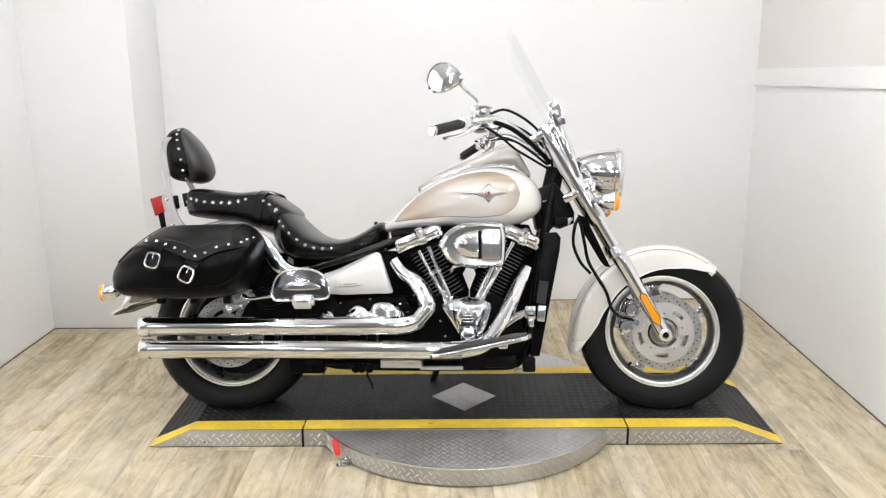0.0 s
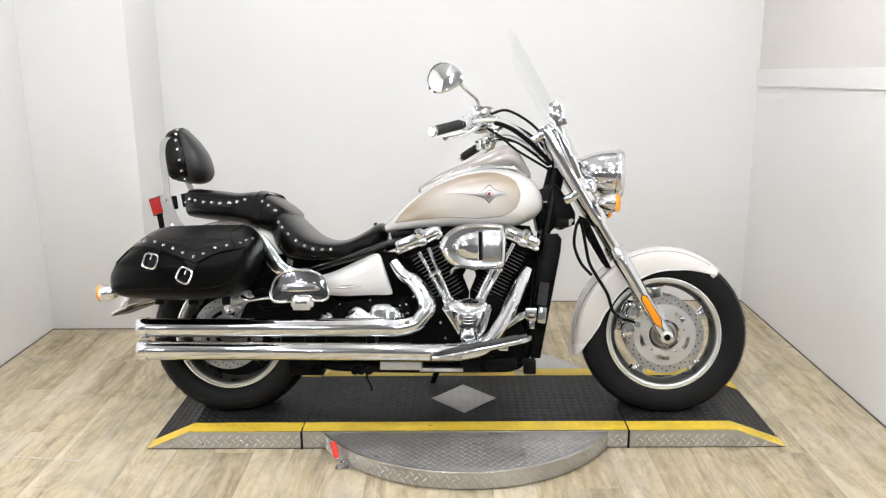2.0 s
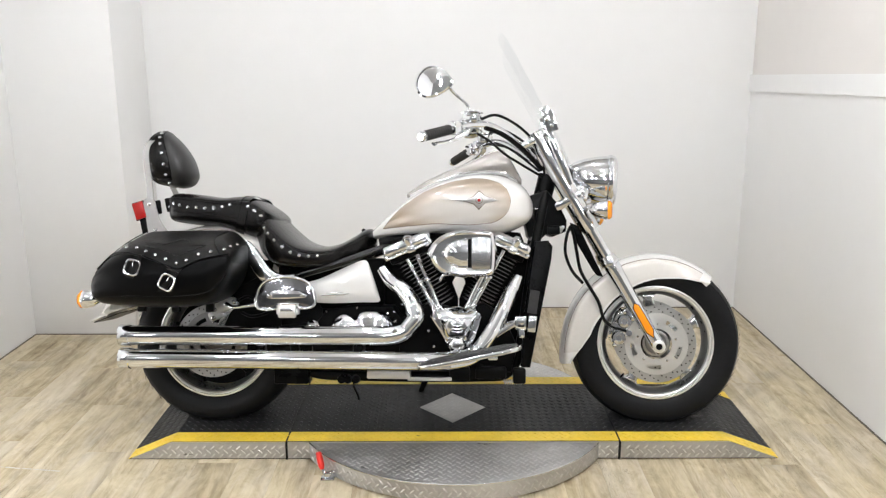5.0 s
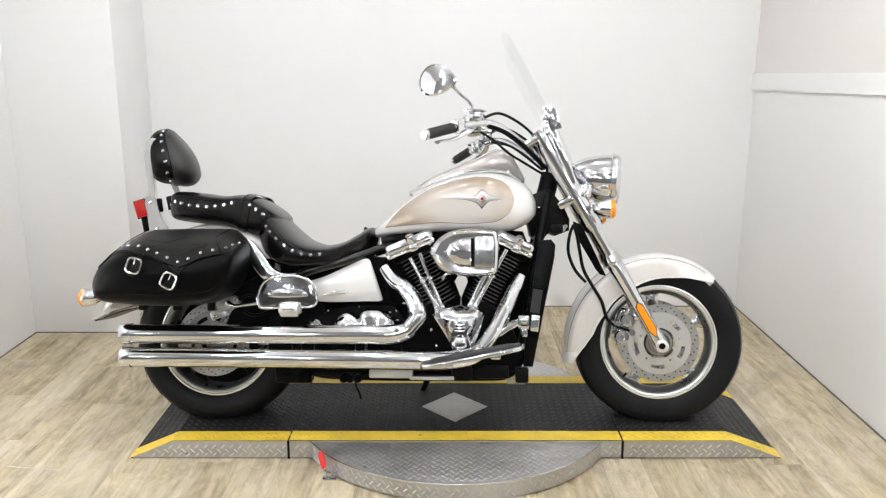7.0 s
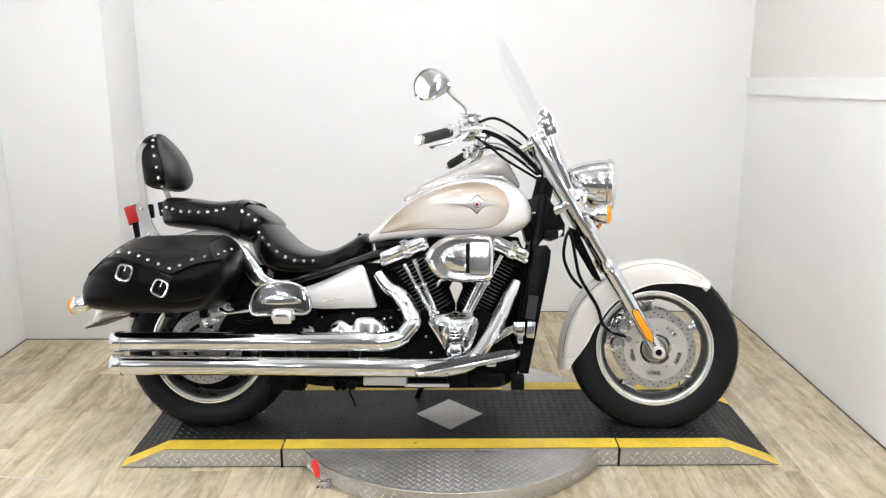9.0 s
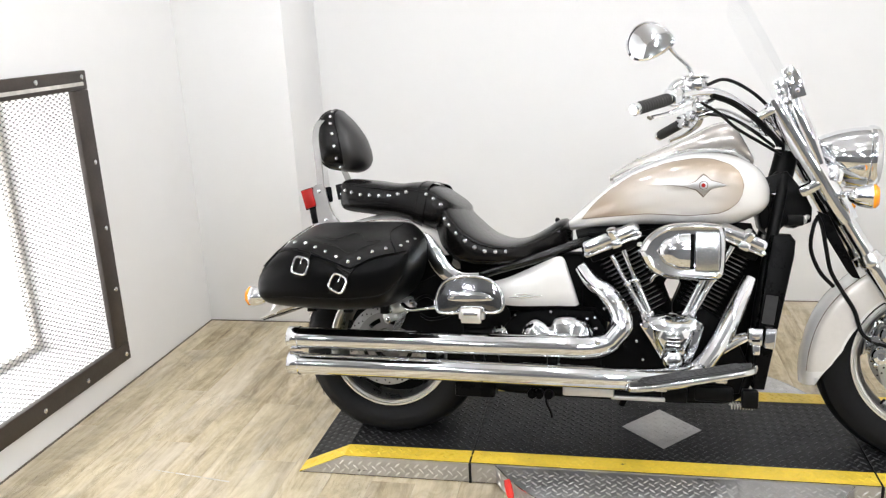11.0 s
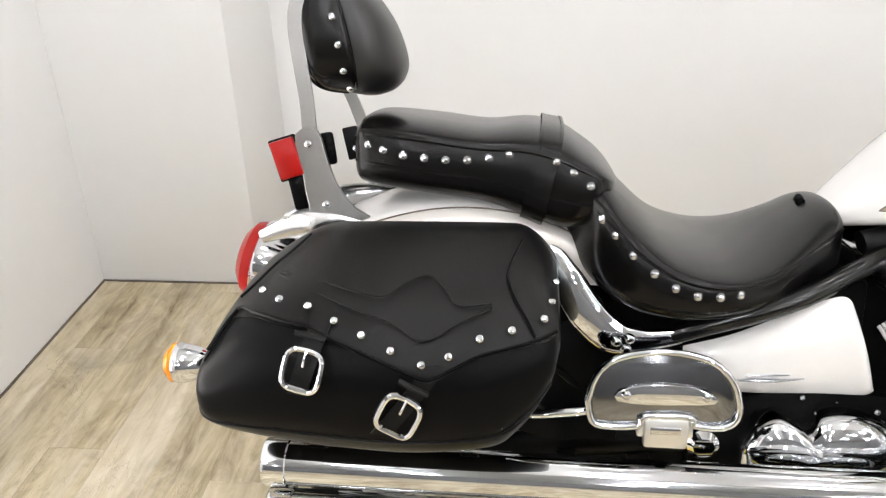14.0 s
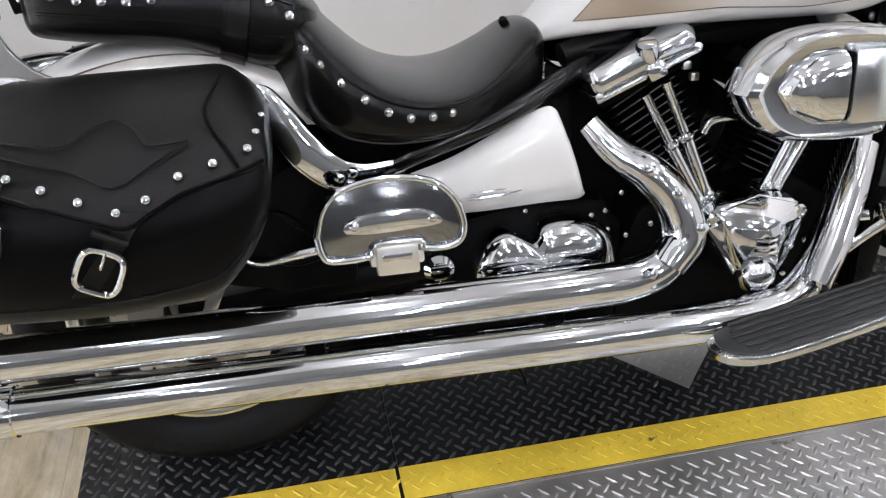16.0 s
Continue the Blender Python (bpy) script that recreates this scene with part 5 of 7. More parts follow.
# sissy bar
for s in (-1, 1):
    foot = [(-1.130, 0, 0.85), (-1.134, 0, 0.92)] if s < 0 else [(-1.082, 0, 0.855), (-1.108, 0, 0.92)]
    line = spline(foot + [(-1.143, 0, 0.985), (-1.149, 0, 1.04), (-1.144, 0, 1.08), (-1.128, 0, 1.105)], 4)
    strip = plate([(p.x - 0.0125, p.z) for p in line] + [(p.x + 0.0125, p.z) for p in line[::-1]], -0.003, 0.003, 0.0008)
    strip = moved(strip, Matrix.Translation((0, -s * 0.018, 0)))
    if s < 0:
        strip = merge(strip, plate([(-1.118, 0.714), (-1.015, 0.718), (-1.050, 0.742), (-1.078, 0.776), (-1.095, 0.82), (-1.112, 0.872), (-1.150, 0.866), (-1.140, 0.80), (-1.131, 0.745)], -0.005, 0.005, 0.0015, 3))
    upright = part("sissy_bar", moved(strip, Matrix.Translation((0, s * 0.125, 0))), SILVER, bike, "flat plated sissy bar upright", 18)
    for x, z in ((-1.128, 0.850), (-1.100, 0.748)) if s < 0 else ():
        part("bolt", dome((x, s * 0.129, z), 0.008, (0, s, 0), 0.7, 12), CHROME, upright)
    if s < 0:
        part("rear_reflector", box((-1.166, s * 0.128, 0.825), (0.042, 0.012, 0.066), 0.003, pose(0, 0, 0, 0, -17, 0)), RED, upright, "red reflector block")
    if s < 0:
        part("reflector_edge", box((-1.166, s * 0.122, 0.825), (0.049, 0.008, 0.073), 0.003, pose(0, 0, 0, 0, -17, 0)), PLASTIC, upright)
        part("reflector_back", merge(box((-1.150, s * 0.112, 0.765), (0.030, 0.014, 0.06), 0.005, pose(0, 0, 0, 0, -12, 0)), box((-1.100, s * 0.104, 0.84), (0.024, 0.012, 0.055), 0.005, pose(0, 0, 0, 0, -8, 0))), PLASTIC, upright)
part("bracket_bolt", dome((-1.052, -0.108, 0.842), 0.006, (0, -1, 0), 0.7, 12), CHROME, bike)
part("sissy_crossbar", tube([(-1.125, -0.105, 1.085), (-1.118, 0, 1.10), (-1.125, 0.105, 1.085)], 0.009, 10, 5), CHROME, bike)
part("pad_plate", box((-1.140, 0, 1.03), (0.014, 0.16, 0.12), 0.003), BLACK, bike)

# rear fender
rows = []
for i in range(41):
    f = i / 40
    a = radians(52 + 116 * f)
    r = ease(f, ((0, 0.425), (0.2, 0.452), (0.5, 0.468), (0.75, 0.488), (1, 0.512)))
    rs = ease(f, ((0, 0.40), (0.1, 0.35), (0.5, 0.34), (0.85, 0.40), (1, 0.48)))
    sect = []
    for u in np.linspace(-1, 1, 19):
        v = abs(u)
        if v < 0.6:
            w = v / 0.6
            y, rr = 0.168 * math.sin(w * math.pi / 2), r - 0.05 * (1 - math.cos(w * math.pi / 2))
        else:
            w = (v - 0.6) / 0.4
            y, rr = 0.168 + 0.004 * w, r - 0.05 + (rs - r + 0.05) * w
        sect.append((-0.83 + rr * math.cos(a), math.copysign(y, u), 0.318 + rr * math.sin(a)))
    rows.append(sect)
rear_fender = part("rear_fender", sheet(rows, 0.004), PEARL, bike, "pearl white rear mudguard")
for s in (-1, 1):
    panel = []
    for i in range(31):
        f = 0.06 + 0.55 * i / 30
        a = radians(52 + 116 * f)
        r = ease(f, ((0, 0.425), (0.2, 0.452), (0.5, 0.468), (0.75, 0.488), (1, 0.512)))
        rs = ease(f, ((0, 0.40), (0.1, 0.35), (0.5, 0.34), (0.85, 0.40), (1, 0.48)))
        sect = []
        for v in np.linspace(0.43, 0.95, 9):
            if v < 0.6:
                w = v / 0.6
                y, rr = 0.1695 * math.sin(w * math.pi / 2), r + 0.0015 - 0.05 * (1 - math.cos(w * math.pi / 2))
            else:
                w = (v - 0.6) / 0.4
                y, rr = 0.1695 + 0.004 * w, r - 0.0485 + (rs - r + 0.0485) * w
            sect.append((-0.83 + rr * math.cos(a), s * y, 0.318 + rr * math.sin(a)))
        panel.append(sect)
    part("champagne_panel", sheet(panel, 0.001), PALE, rear_fender, "champagne painted lower panel")
    part("pinstripe", tube([Vector(row[0]) + Vector((0, s * -0.004, 0.002)) for row in panel[::3]], 0.0013, 6, 4), LINE, rear_fender, "thin dark pinstripe")
    strut = tube([(-0.726, s * 0.200, 0.702), (-0.716, s * 0.204, 0.688), (-0.695, s * 0.212, 0.652), (-0.66, s * 0.218, 0.60), (-0.622, s * 0.22, 0.566), (-0.575, s * 0.222, 0.560), (-0.515, s * 0.222, 0.570)], [0.008, 0.018, 0.027, 0.031, 0.030, 0.020, 0.012], 16, 5, 0.36)
    strut_ob = part("fender_strut", strut, CHROME, bike, "chrome fender strut")
    for x, z in ((-0.615, 0.56), (-0.595, 0.566), (-0.60, 0.548)):
        part("bolt", dome((x, s * 0.232, z), 0.009, (0, s, 0), 0.7, 12), CHROME, strut_ob)
# tail lamp, plate bracket, rear signals
tail = part("tail_lamp", lathe([(0.070, 0), (0.073, 0.010), (0.068, 0.028), (0.048, 0.042), (0, 0.048)], (-0.97, 0, 0.25), (-1.255, 0, 0.612), 28), RED, bike, "red tail lamp lens")
part("lamp_housing", lathe([(0.035, -0.13), (0.060, -0.10), (0.072, -0.05), (0.076, 0.0), (0.075, 0.008), (0.070, 0.010)], (-0.97, 0, 0.25), (-1.255, 0, 0.612), 28), CHROME, tail, "chrome tail lamp housing")
for s in (-1, 1):
    part("fender_rail", tube([(-1.235, s * 0.075, 0.675), (-1.18, s * 0.105, 0.700), (-1.13, s * 0.140, 0.715), (-1.08, s * 0.152, 0.722), (-1.035, s * 0.158, 0.722)], [0.012, 0.020, 0.022, 0.016, 0.006], 10, 5, 0.35), DULL_CHROME, bike, "flat chrome fender rail")
part("plate_bracket", sheet([[(-1.20, y, 0.452), (-1.29, y, 0.425), (-1.372, y, 0.388)] for y in (-0.10, 0, 0.10)], 0.006), PEARL, bike, "white tail flap under the mudguard")
part("tail_shade", sheet([[(-1.12, y, 0.452), (-1.25, y, 0.422), (-1.36, y, 0.382)] for y in (-0.095, 0, 0.095)], 0.004), BLACK, bike)
for s in (-1, 1):
    signal(Vector((-1.338, s * 0.20, 0.478)), (-1, 0, 0), 0.034)
    part("signal_stalk", tube([(-1.30, s * 0.20, 0.478), (-1.26, s * 0.17, 0.482), (-1.20, s * 0.12, 0.49)], 0.009, 10, 4), CHROME, bike)

# saddlebags
BAG = [(-1.219, 0.508, 0.572, 0.425), (-1.212, 0.488, 0.610, 0.448), (-1.19, 0.474, 0.646, 0.466), (-1.14, 0.468, 0.694, 0.483), (-1.075, 0.465, 0.730, 0.498), (-1.0, 0.463, 0.736, 0.508), (-0.90, 0.464, 0.738, 0.514),
       (-0.80, 0.476, 0.739, 0.508), (-0.765, 0.498, 0.737, 0.50), (-0.737, 0.535, 0.718, 0.490), (-0.718, 0.575, 0.695, 0.476), (-0.710, 0.615, 0.672, 0.455)]
BAG_SMOOTH = smooth_table(BAG, 4)
SECT = [(0.0, 1.0), (0.20, 1.0), (0.50, 0.915), (0.775, 0.80), (0.94, 0.66), (0.995, 0.50), (1.0, 0.36), (0.97, 0.19), (0.86, 0.05), (0.66, 0.0), (0.35, 0.0), (0.0, 0.02)]
SECT_SMOOTH = [(p.x, p.z) for p in spline([(u, 0, v) for u, v in SECT], 4)]


def bag_ring(x, grow=0.0):
    t = np.array(BAG_SMOOTH)
    zb, zt, yo = (float(np.interp(x, t[:, 0], t[:, i])) for i in (1, 2, 3))
    return [(x, -(0.215 + u * (yo + grow - 0.215)), zb - grow + v * (zt - zb + 2 * grow)) for u, v in SECT_SMOOTH]


def bag_face(x, z, out=0.0):
    """The bag's outer face at x and z, with its outward direction."""
    ring = bag_ring(x)
    best = min(range(2, len(ring) - 12), key=lambda i: abs(ring[i][2] - z))
    a, b = Vector(ring[best - 1]), Vector(ring[best + 1])
    n = Vector((0, b.z - a.z, -(b.y - a.y))).normalized()
    if n.y > 0:
        n = -n
    f = (z - a.z) / (b.z - a.z) if abs(b.z - a.z) > 1e-6 else 0.5
    return a.lerp(b, f) + n * out, n


def flap_edge(x):
    return ease(x, ((-1.20, 0.585), (-1.165, 0.64), (-1.118, 0.654), (-1.04, 0.652), (-0.96, 0.628), (-0.878, 0.600), (-0.86, 0.608), (-0.81, 0.632), (-0.765, 0.642), (-0.70, 0.652), (-0.66, 0.66)))


def saddlebag(side):
    fix = (lambda bm: bm) if side < 0 else mirror_y
    bag = part("saddlebag", fix(loft([bag_ring(r[0]) for r in BAG_SMOOTH])), VINYL, bike, "black saddlebag with studded flap and two buckles", 60)
    rows = []
    for x in np.linspace(-1.20, -0.713, 45):
        ring = [Vector(p) for p in bag_ring(x, 0.004)]
        edge = flap_edge(x)
        keep = [ring[0]]
        for p, q in zip(ring, ring[1:]):
            if q.z >= edge:
                keep.append(q)
            else:
                f = (edge - p.z) / (q.z - p.z) if p.z > edge else 0
                keep.append(p.lerp(q, f))
                break
        d = [0.0]
        for p, q in zip(keep, keep[1:]):
            d.append(d[-1] + (q - p).length)
        row = []
        for w in np.linspace(0, d[-1], 18):
            row.append(tuple(float(np.interp(w, d, [p[i] for p in keep])) for i in range(3)))
        rows.append(row)
    flap = part("flap", fix(sheet(rows, 0.005)), FLAP, bag, "black leather flap with a pointed edge", 50)
    for x in (-1.124, -1.088, -1.043, -1.003, -0.964, -0.924, -0.884, -0.850, -0.812, -0.772, -0.732, -0.722, -0.716):
        z = flap_edge(x) + 0.017 + max(x + 0.730, 0)
        p, n = bag_face(x, z, 0.0085)
        m = dome(p, 0.0061, n, 0.75, 12)
        part("stud", fix(m), CHROME, flap)
    # stitched lines and a shallow embossed wing on the flap
    lines = [[(-1.105, 0.690), (-1.0, 0.687), (-0.945, 0.682), (-0.918, 0.694), (-0.89, 0.701), (-0.865, 0.693), (-0.845, 0.678), (-0.80, 0.680)],
             [(-1.105, 0.687), (-1.0, 0.674), (-0.93, 0.660), (-0.885, 0.643), (-0.84, 0.662), (-0.80, 0.677)]]
    for pts in lines:
        part("embossed_line", fix(tube([bag_face(x, z, 0.0080)[0] for x, z in pts], 0.0015, 6, 4)), FLAP, flap)
    part("flap_welt", fix(tube([bag_face(x, flap_edge(x), 0.0075)[0] for x in np.linspace(-1.195, -0.715, 16)], 0.0028, 6, 3)), VINYL, flap)
    part("corner_welt", fix(tube([bag_face(x, z, 0.0085)[0] for x, z in ((-0.765, 0.730), (-0.782, 0.708), (-0.772, 0.688), (-0.752, 0.665), (-0.742, 0.65))], 0.002, 6, 4)), VINYL, flap)
    part("corner_welt", fix(tube([bag_face(x, z, 0.0085)[0] for x, z in ((-1.085, 0.724), (-1.105, 0.706), (-1.125, 0.69), (-1.15, 0.665), (-1.172, 0.645))], 0.002, 6, 4)), VINYL, flap)
    part("bag_welt", fix(tube([bag_ring(x)[k] for x, k in [(r[0], 29) for r in BAG_SMOOTH[3:-4:3]]], 0.003, 6, 3)), VINYL, bag)
    for bx, bz, lean in ((-1.038, 0.604, 12), (-0.912, 0.557, 26)):
        strap = []
        for k in range(6):
            z = bz + 0.062 - 0.019 * k
            x = bx + (z - bz) * math.tan(radians(lean)) * 1.6
            row = []
            for u in (-0.014, 0.0, 0.014):
                p, n = bag_face(x + u, max(z, 0.466), 0.0075)
                row.append(tuple(p))
            strap.append(row)
        strap_ob = part("strap", fix(sheet(strap, 0.003)), FLAP, bag, "black leather strap")
        p, n = bag_face(bx, bz, 0.013)
        up = Vector((math.tan(radians(lean)), 0, 1)).normalized()
        up = (up - n * up.dot(n)).normalized()
        rt = up.cross(n).normalized()
        ring = []
        for k in range(24):
            a = 2 * math.pi * k / 24
            c, s = math.cos(a), math.sin(a)
            ring.append(p + rt * 0.0245 * math.copysign(abs(c) ** 0.55, c) + up * 0.0265 * math.copysign(abs(s) ** 0.55, s) + n * 0.003 * abs(c))
        bm = tube(ring + ring[:1], 0.0042, 8, 2)
        buckle = part("buckle", fix(bm), CHROME, strap_ob, "chrome buckle")
        part("buckle_prong", fix(tube([p + up * 0.026 + n * 0.003, p + up * 0.016 + n * 0.006, p + up * 0.006 + n * 0.004], 0.0022, 8, 3)), CHROME, strap_ob)
        part("strap_keeper", fix(tube([p + up * 0.046 - rt * 0.02 + n * 0.002, p + up * 0.047 + n * 0.005, p + up * 0.046 + rt * 0.02 + n * 0.002], 0.004, 8, 3)), FLAP, strap_ob)
    return bag


for side in (-1, 1):
    saddlebag(side)
    part("bag_rail", tube([(-0.78, side * 0.26, 0.468), (-0.75, side * 0.285, 0.456), (-0.70, side * 0.29, 0.462), (-0.64, side * 0.285, 0.468)], 0.0075, 10, 5), CHROME, bike, "chrome saddlebag rail")
    for x0 in (-1.12, -0.99, -0.86):
        part("bag_mount", span(x0, x0 + 0.03, side * 0.25 - 0.012, side * 0.25 + 0.012, 0.435, 0.48, 0.004), BLACK, bike)

# exhausts
PY = -0.287
upper = part("upper_muffler", tube([(-1.136, PY, 0.349), (-0.9, PY, 0.349), (-0.5, PY, 0.350), (-0.25, PY, 0.352), (-0.165, PY + 0.003, 0.353), (-0.105, PY + 0.008, 0.370), (-0.072, PY + 0.016, 0.410), (-0.080, PY + 0.028, 0.468), (-0.118, PY + 0.045, 0.518), (-0.165, PY + 0.075, 0.556), (-0.20, PY + 0.10, 0.598)],
                                  [0.0365, 0.0365, 0.0365, 0.0365, 0.036, 0.034, 0.032, 0.030, 0.029, 0.026, 0.022], 48, 8), CHROME, bike, "long chrome upper muffler and header")
lower = part("lower_muffler", tube([(-1.132, PY - 0.005, 0.264), (-0.8, PY - 0.005, 0.264), (-0.3, PY - 0.005, 0.262), (-0.06, PY - 0.002, 0.260), (0.065, PY + 0.004, 0.262), (0.145, PY + 0.016, 0.278), (0.196, PY + 0.034, 0.325), (0.240, PY + 0.062, 0.395), (0.278, PY + 0.092, 0.47), (0.306, PY + 0.112, 0.53), (0.325, PY + 0.13, 0.57)],
                                  [0.0365, 0.0365, 0.0365, 0.036, 0.034, 0.032, 0.030, 0.0295, 0.029, 0.026, 0.022], 48, 8), CHROME, bike, "long chrome lower muffler and header")
for ob, ex, z, y in ((upper, -1.136, 0.349, PY), (lower, -1.132, 0.264, PY - 0.005)):
    part("end_cap", lathe([(0.030, 0.036), (0.0385, 0.036), (0.0395, 0.03), (0.0395, -0.002), (0.0365, -0.004)], (-1, 0, 0), (ex, y, z), 32), CHROME, ob, "chrome end cap")
    part("end_baffle", lathe([(0.0305, 0.030), (0.030, 0.0), (0, 0.0)], (-1, 0, 0), (ex, y, z), 28), BLACK, ob)
part("heat_shield", tube([(0.175, PY - 0.004, 0.305), (0.222, PY + 0.026, 0.372), (0.264, PY + 0.056, 0.455), (0.297, PY + 0.082, 0.525)], [0.026, 0.030, 0.030, 0.026], 16, 6), CHROME, lower)
part("heat_shield", tube([(-0.098, PY - 0.006, 0.375), (-0.066, PY + 0.002, 0.42), (-0.078, PY + 0.014, 0.475), (-0.115, PY + 0.03, 0.522), (-0.150, PY + 0.05, 0.545)], [0.030, 0.033, 0.032, 0.030, 0.026], 16, 6), CHROME, upper)
for x, z, y in ((-0.14, 0.378, PY - 0.034), (-0.052, 0.44, PY - 0.02), (-0.09, 0.50, PY - 0.01), (-0.13, 0.535, PY + 0.015)):
    part("clamp_screw", lathe([(0.008, -0.006), (0.009, 0), (0.009, 0.01), (0.004, 0.012), (0, 0.012)], (0.2, -1, 0.2), (x, y, z), 12), CHROME, upper)
for x in (-0.70, -0.30):
    part("muffler_hanger", span(x, x + 0.035, -0.27, -0.15, 0.29, 0.33, 0.006), BLACK, bike)

# engine
def axis_m(base, tip):
    d = (Vector(tip) - Vector(base)).normalized()
    return Matrix.Translation(base) @ Matrix.Rotation(math.atan2(d.x, d.z), 4, "Y"), (Vector(tip) - Vector(base)).length


crank = part("crankcase", merge(plate([(-0.13, 0.20), (0.30, 0.20), (0.325, 0.30), (0.27, 0.42), (0.19, 0.47), (0.09, 0.44), (-0.01, 0.47), (-0.09, 0.43), (-0.14, 0.33)], -0.155, 0.155, 0.012)), ENGINE, bike, "black crankcase")
part("gearbox", plate([(-0.47, 0.22), (-0.13, 0.20), (-0.12, 0.40), (-0.16, 0.455), (-0.30, 0.462), (-0.42, 0.44), (-0.485, 0.36)], -0.15, 0.15, 0.014), ENGINE, bike, "black gearbox case")
COVER = [(p.x, p.z) for p in spline([(-0.404, 0, 0.335), (-0.400, 0, 0.375), (-0.378, 0, 0.414), (-0.348, 0, 0.430), (-0.318, 0, 0.420), (-0.300, 0, 0.408), (-0.285, 0, 0.433), (-0.245, 0, 0.441), (-0.192, 0, 0.432), (-0.156, 0, 0.398), (-0.143, 0, 0.335)], 4)]
cover_ob = part("gearbox_cover", loft([[(-0.265 + (x - -0.265) * k, y, 0.345 + (z - 0.345) * k) for x, z in COVER] for k, y in ((1.0, -0.15), (1.0, -0.188), (0.97, -0.200), (0.89, -0.211), (0.74, -0.219), (0.45, -0.225))]), SOFT_CHROME, bike, "chrome gearbox cover with two lobes", 60)
part("cover_emblem", moved(plate([(-0.006, -0.03), (0.006, -0.03), (0.012, 0.0), (0.028, 0.018), (0.012, 0.012), (0.0, 0.03), (-0.012, 0.012), (-0.028, 0.018), (-0.012, 0.0)], -0.004, 0.004, 0.001), Matrix.Translation((-0.287, -0.216, 0.385))), CHROME, cover_ob)
for x, z in ((-0.33, 0.402), (-0.23, 0.405), (-0.15, 0.385), (-0.375, 0.345), (-0.18, 0.415), (-0.245, 0.425), (-0.155, 0.42), (-0.115, 0.37), (-0.42, 0.42), (-0.30, 0.435), (-0.125, 0.45)):
    part("bolt", dome((x, -0.152, z + 0.012), 0.0055, (0, -1, 0), 0.8, 12), DULL_CHROME, cover_ob)
part("pivot_cap", lathe([(0.026, 0), (0.026, 0.012), (0.017, 0.022), (0, 0.024)], (0, -1, 0), (-0.464, -0.19, 0.376), 20), CHROME, bike, "chrome pivot cap")
CYL = (("rear", (0.045, 0, 0.42), (-0.105, 0, 0.68)), ("front", (0.145, 0, 0.42), (0.275, 0, 0.675)))
for _, base, tip in CYL:
    m, ln = axis_m(base, tip)
    cyl = part("cylinder", moved(lathe([(0, 0), (0.058, 0), (0.058, ln), (0, ln)], (0, 0, 1), (0, 0, 0), 28), m), ENGINE, bike, "black finned cylinder")
    for k in range(16):
        z = 0.045 + k * (ln - 0.065) / 15
        w = 0.128 if k < 10 else 0.142
        fin = box((0, 0, z), (w, 0.235, 0.0045), 0.0018, None, 1)
        fin_ob = part("fin", moved(fin, m), ENGINE, cyl)
        part("fin_edge", moved(span(-w / 2 + 0.012, w / 2 - 0.012, -0.1185, -0.1172, z - 0.0012, z + 0.0012), m), FIN, fin_ob)
part("engine_core", plate([(-0.20, 0.44), (-0.205, 0.665), (-0.06, 0.745), (0.099, 0.765), (0.099, 0.60), (0.068, 0.542), (0.094, 0.476), (0.09, 0.42), (-0.1, 0.40)], -0.045, 0.045), ENGINE, bike, "black engine casting")
part("engine_core", plate([(0.101, 0.765), (0.34, 0.745), (0.375, 0.66), (0.365, 0.235), (0.2, 0.30), (0.096, 0.42), (0.096, 0.476), (0.122, 0.542), (0.101, 0.60)], -0.045, 0.045), ENGINE, bike, "black engine casting")
# rocker covers
for x0, z0, x1, z1 in ((-0.192, 0.640, -0.010, 0.716), (0.222, 0.716, 0.366, 0.652)):
    c = Vector(((x0 + x1) / 2, -0.02, (z0 + z1) / 2))
    a = -math.degrees(math.atan2(z1 - z0, x1 - x0))
    m = Matrix.Translation(c) @ pose(0, 0, 0, 0, a, 0)
    ln = math.hypot(x1 - x0, z1 - z0)
    head = part("cylinder_head", moved(box((0, 0, -0.022), (ln * 0.86, 0.27, 0.03), 0.008), m), ENGINE, bike, "black cylinder head")
    rc = part("rocker_cover", moved(box((0, 0, 0.016), (ln, 0.35, 0.046), 0.019, None, 4), m), SOFT_CHROME, head, "chrome rocker cover")
    part("cover_lip", moved(box((0, 0, -0.010), (ln * 0.98, 0.335, 0.010), 0.004), m), DULL_CHROME, rc)
    part("cover_post", moved(merge(lathe([(0.019, -0.02), (0.019, 0.028), (0.015, 0.034), (0, 0.035)], (0, -0.55, 1), (0.012, -0.158, 0.014), 20), box((0.012, -0.165, -0.006), (0.036, 0.03, 0.03), 0.008)), m), CHROME, rc)
    for k in (-0.46, 0.46):
        part("bolt", moved(lathe([(0.007, -0.01), (0.007, 0.008), (0.004, 0.010), (0, 0.010)], (0, -1, 0.2), (k * ln, -0.166, -0.004), 14), m), CHROME, rc)
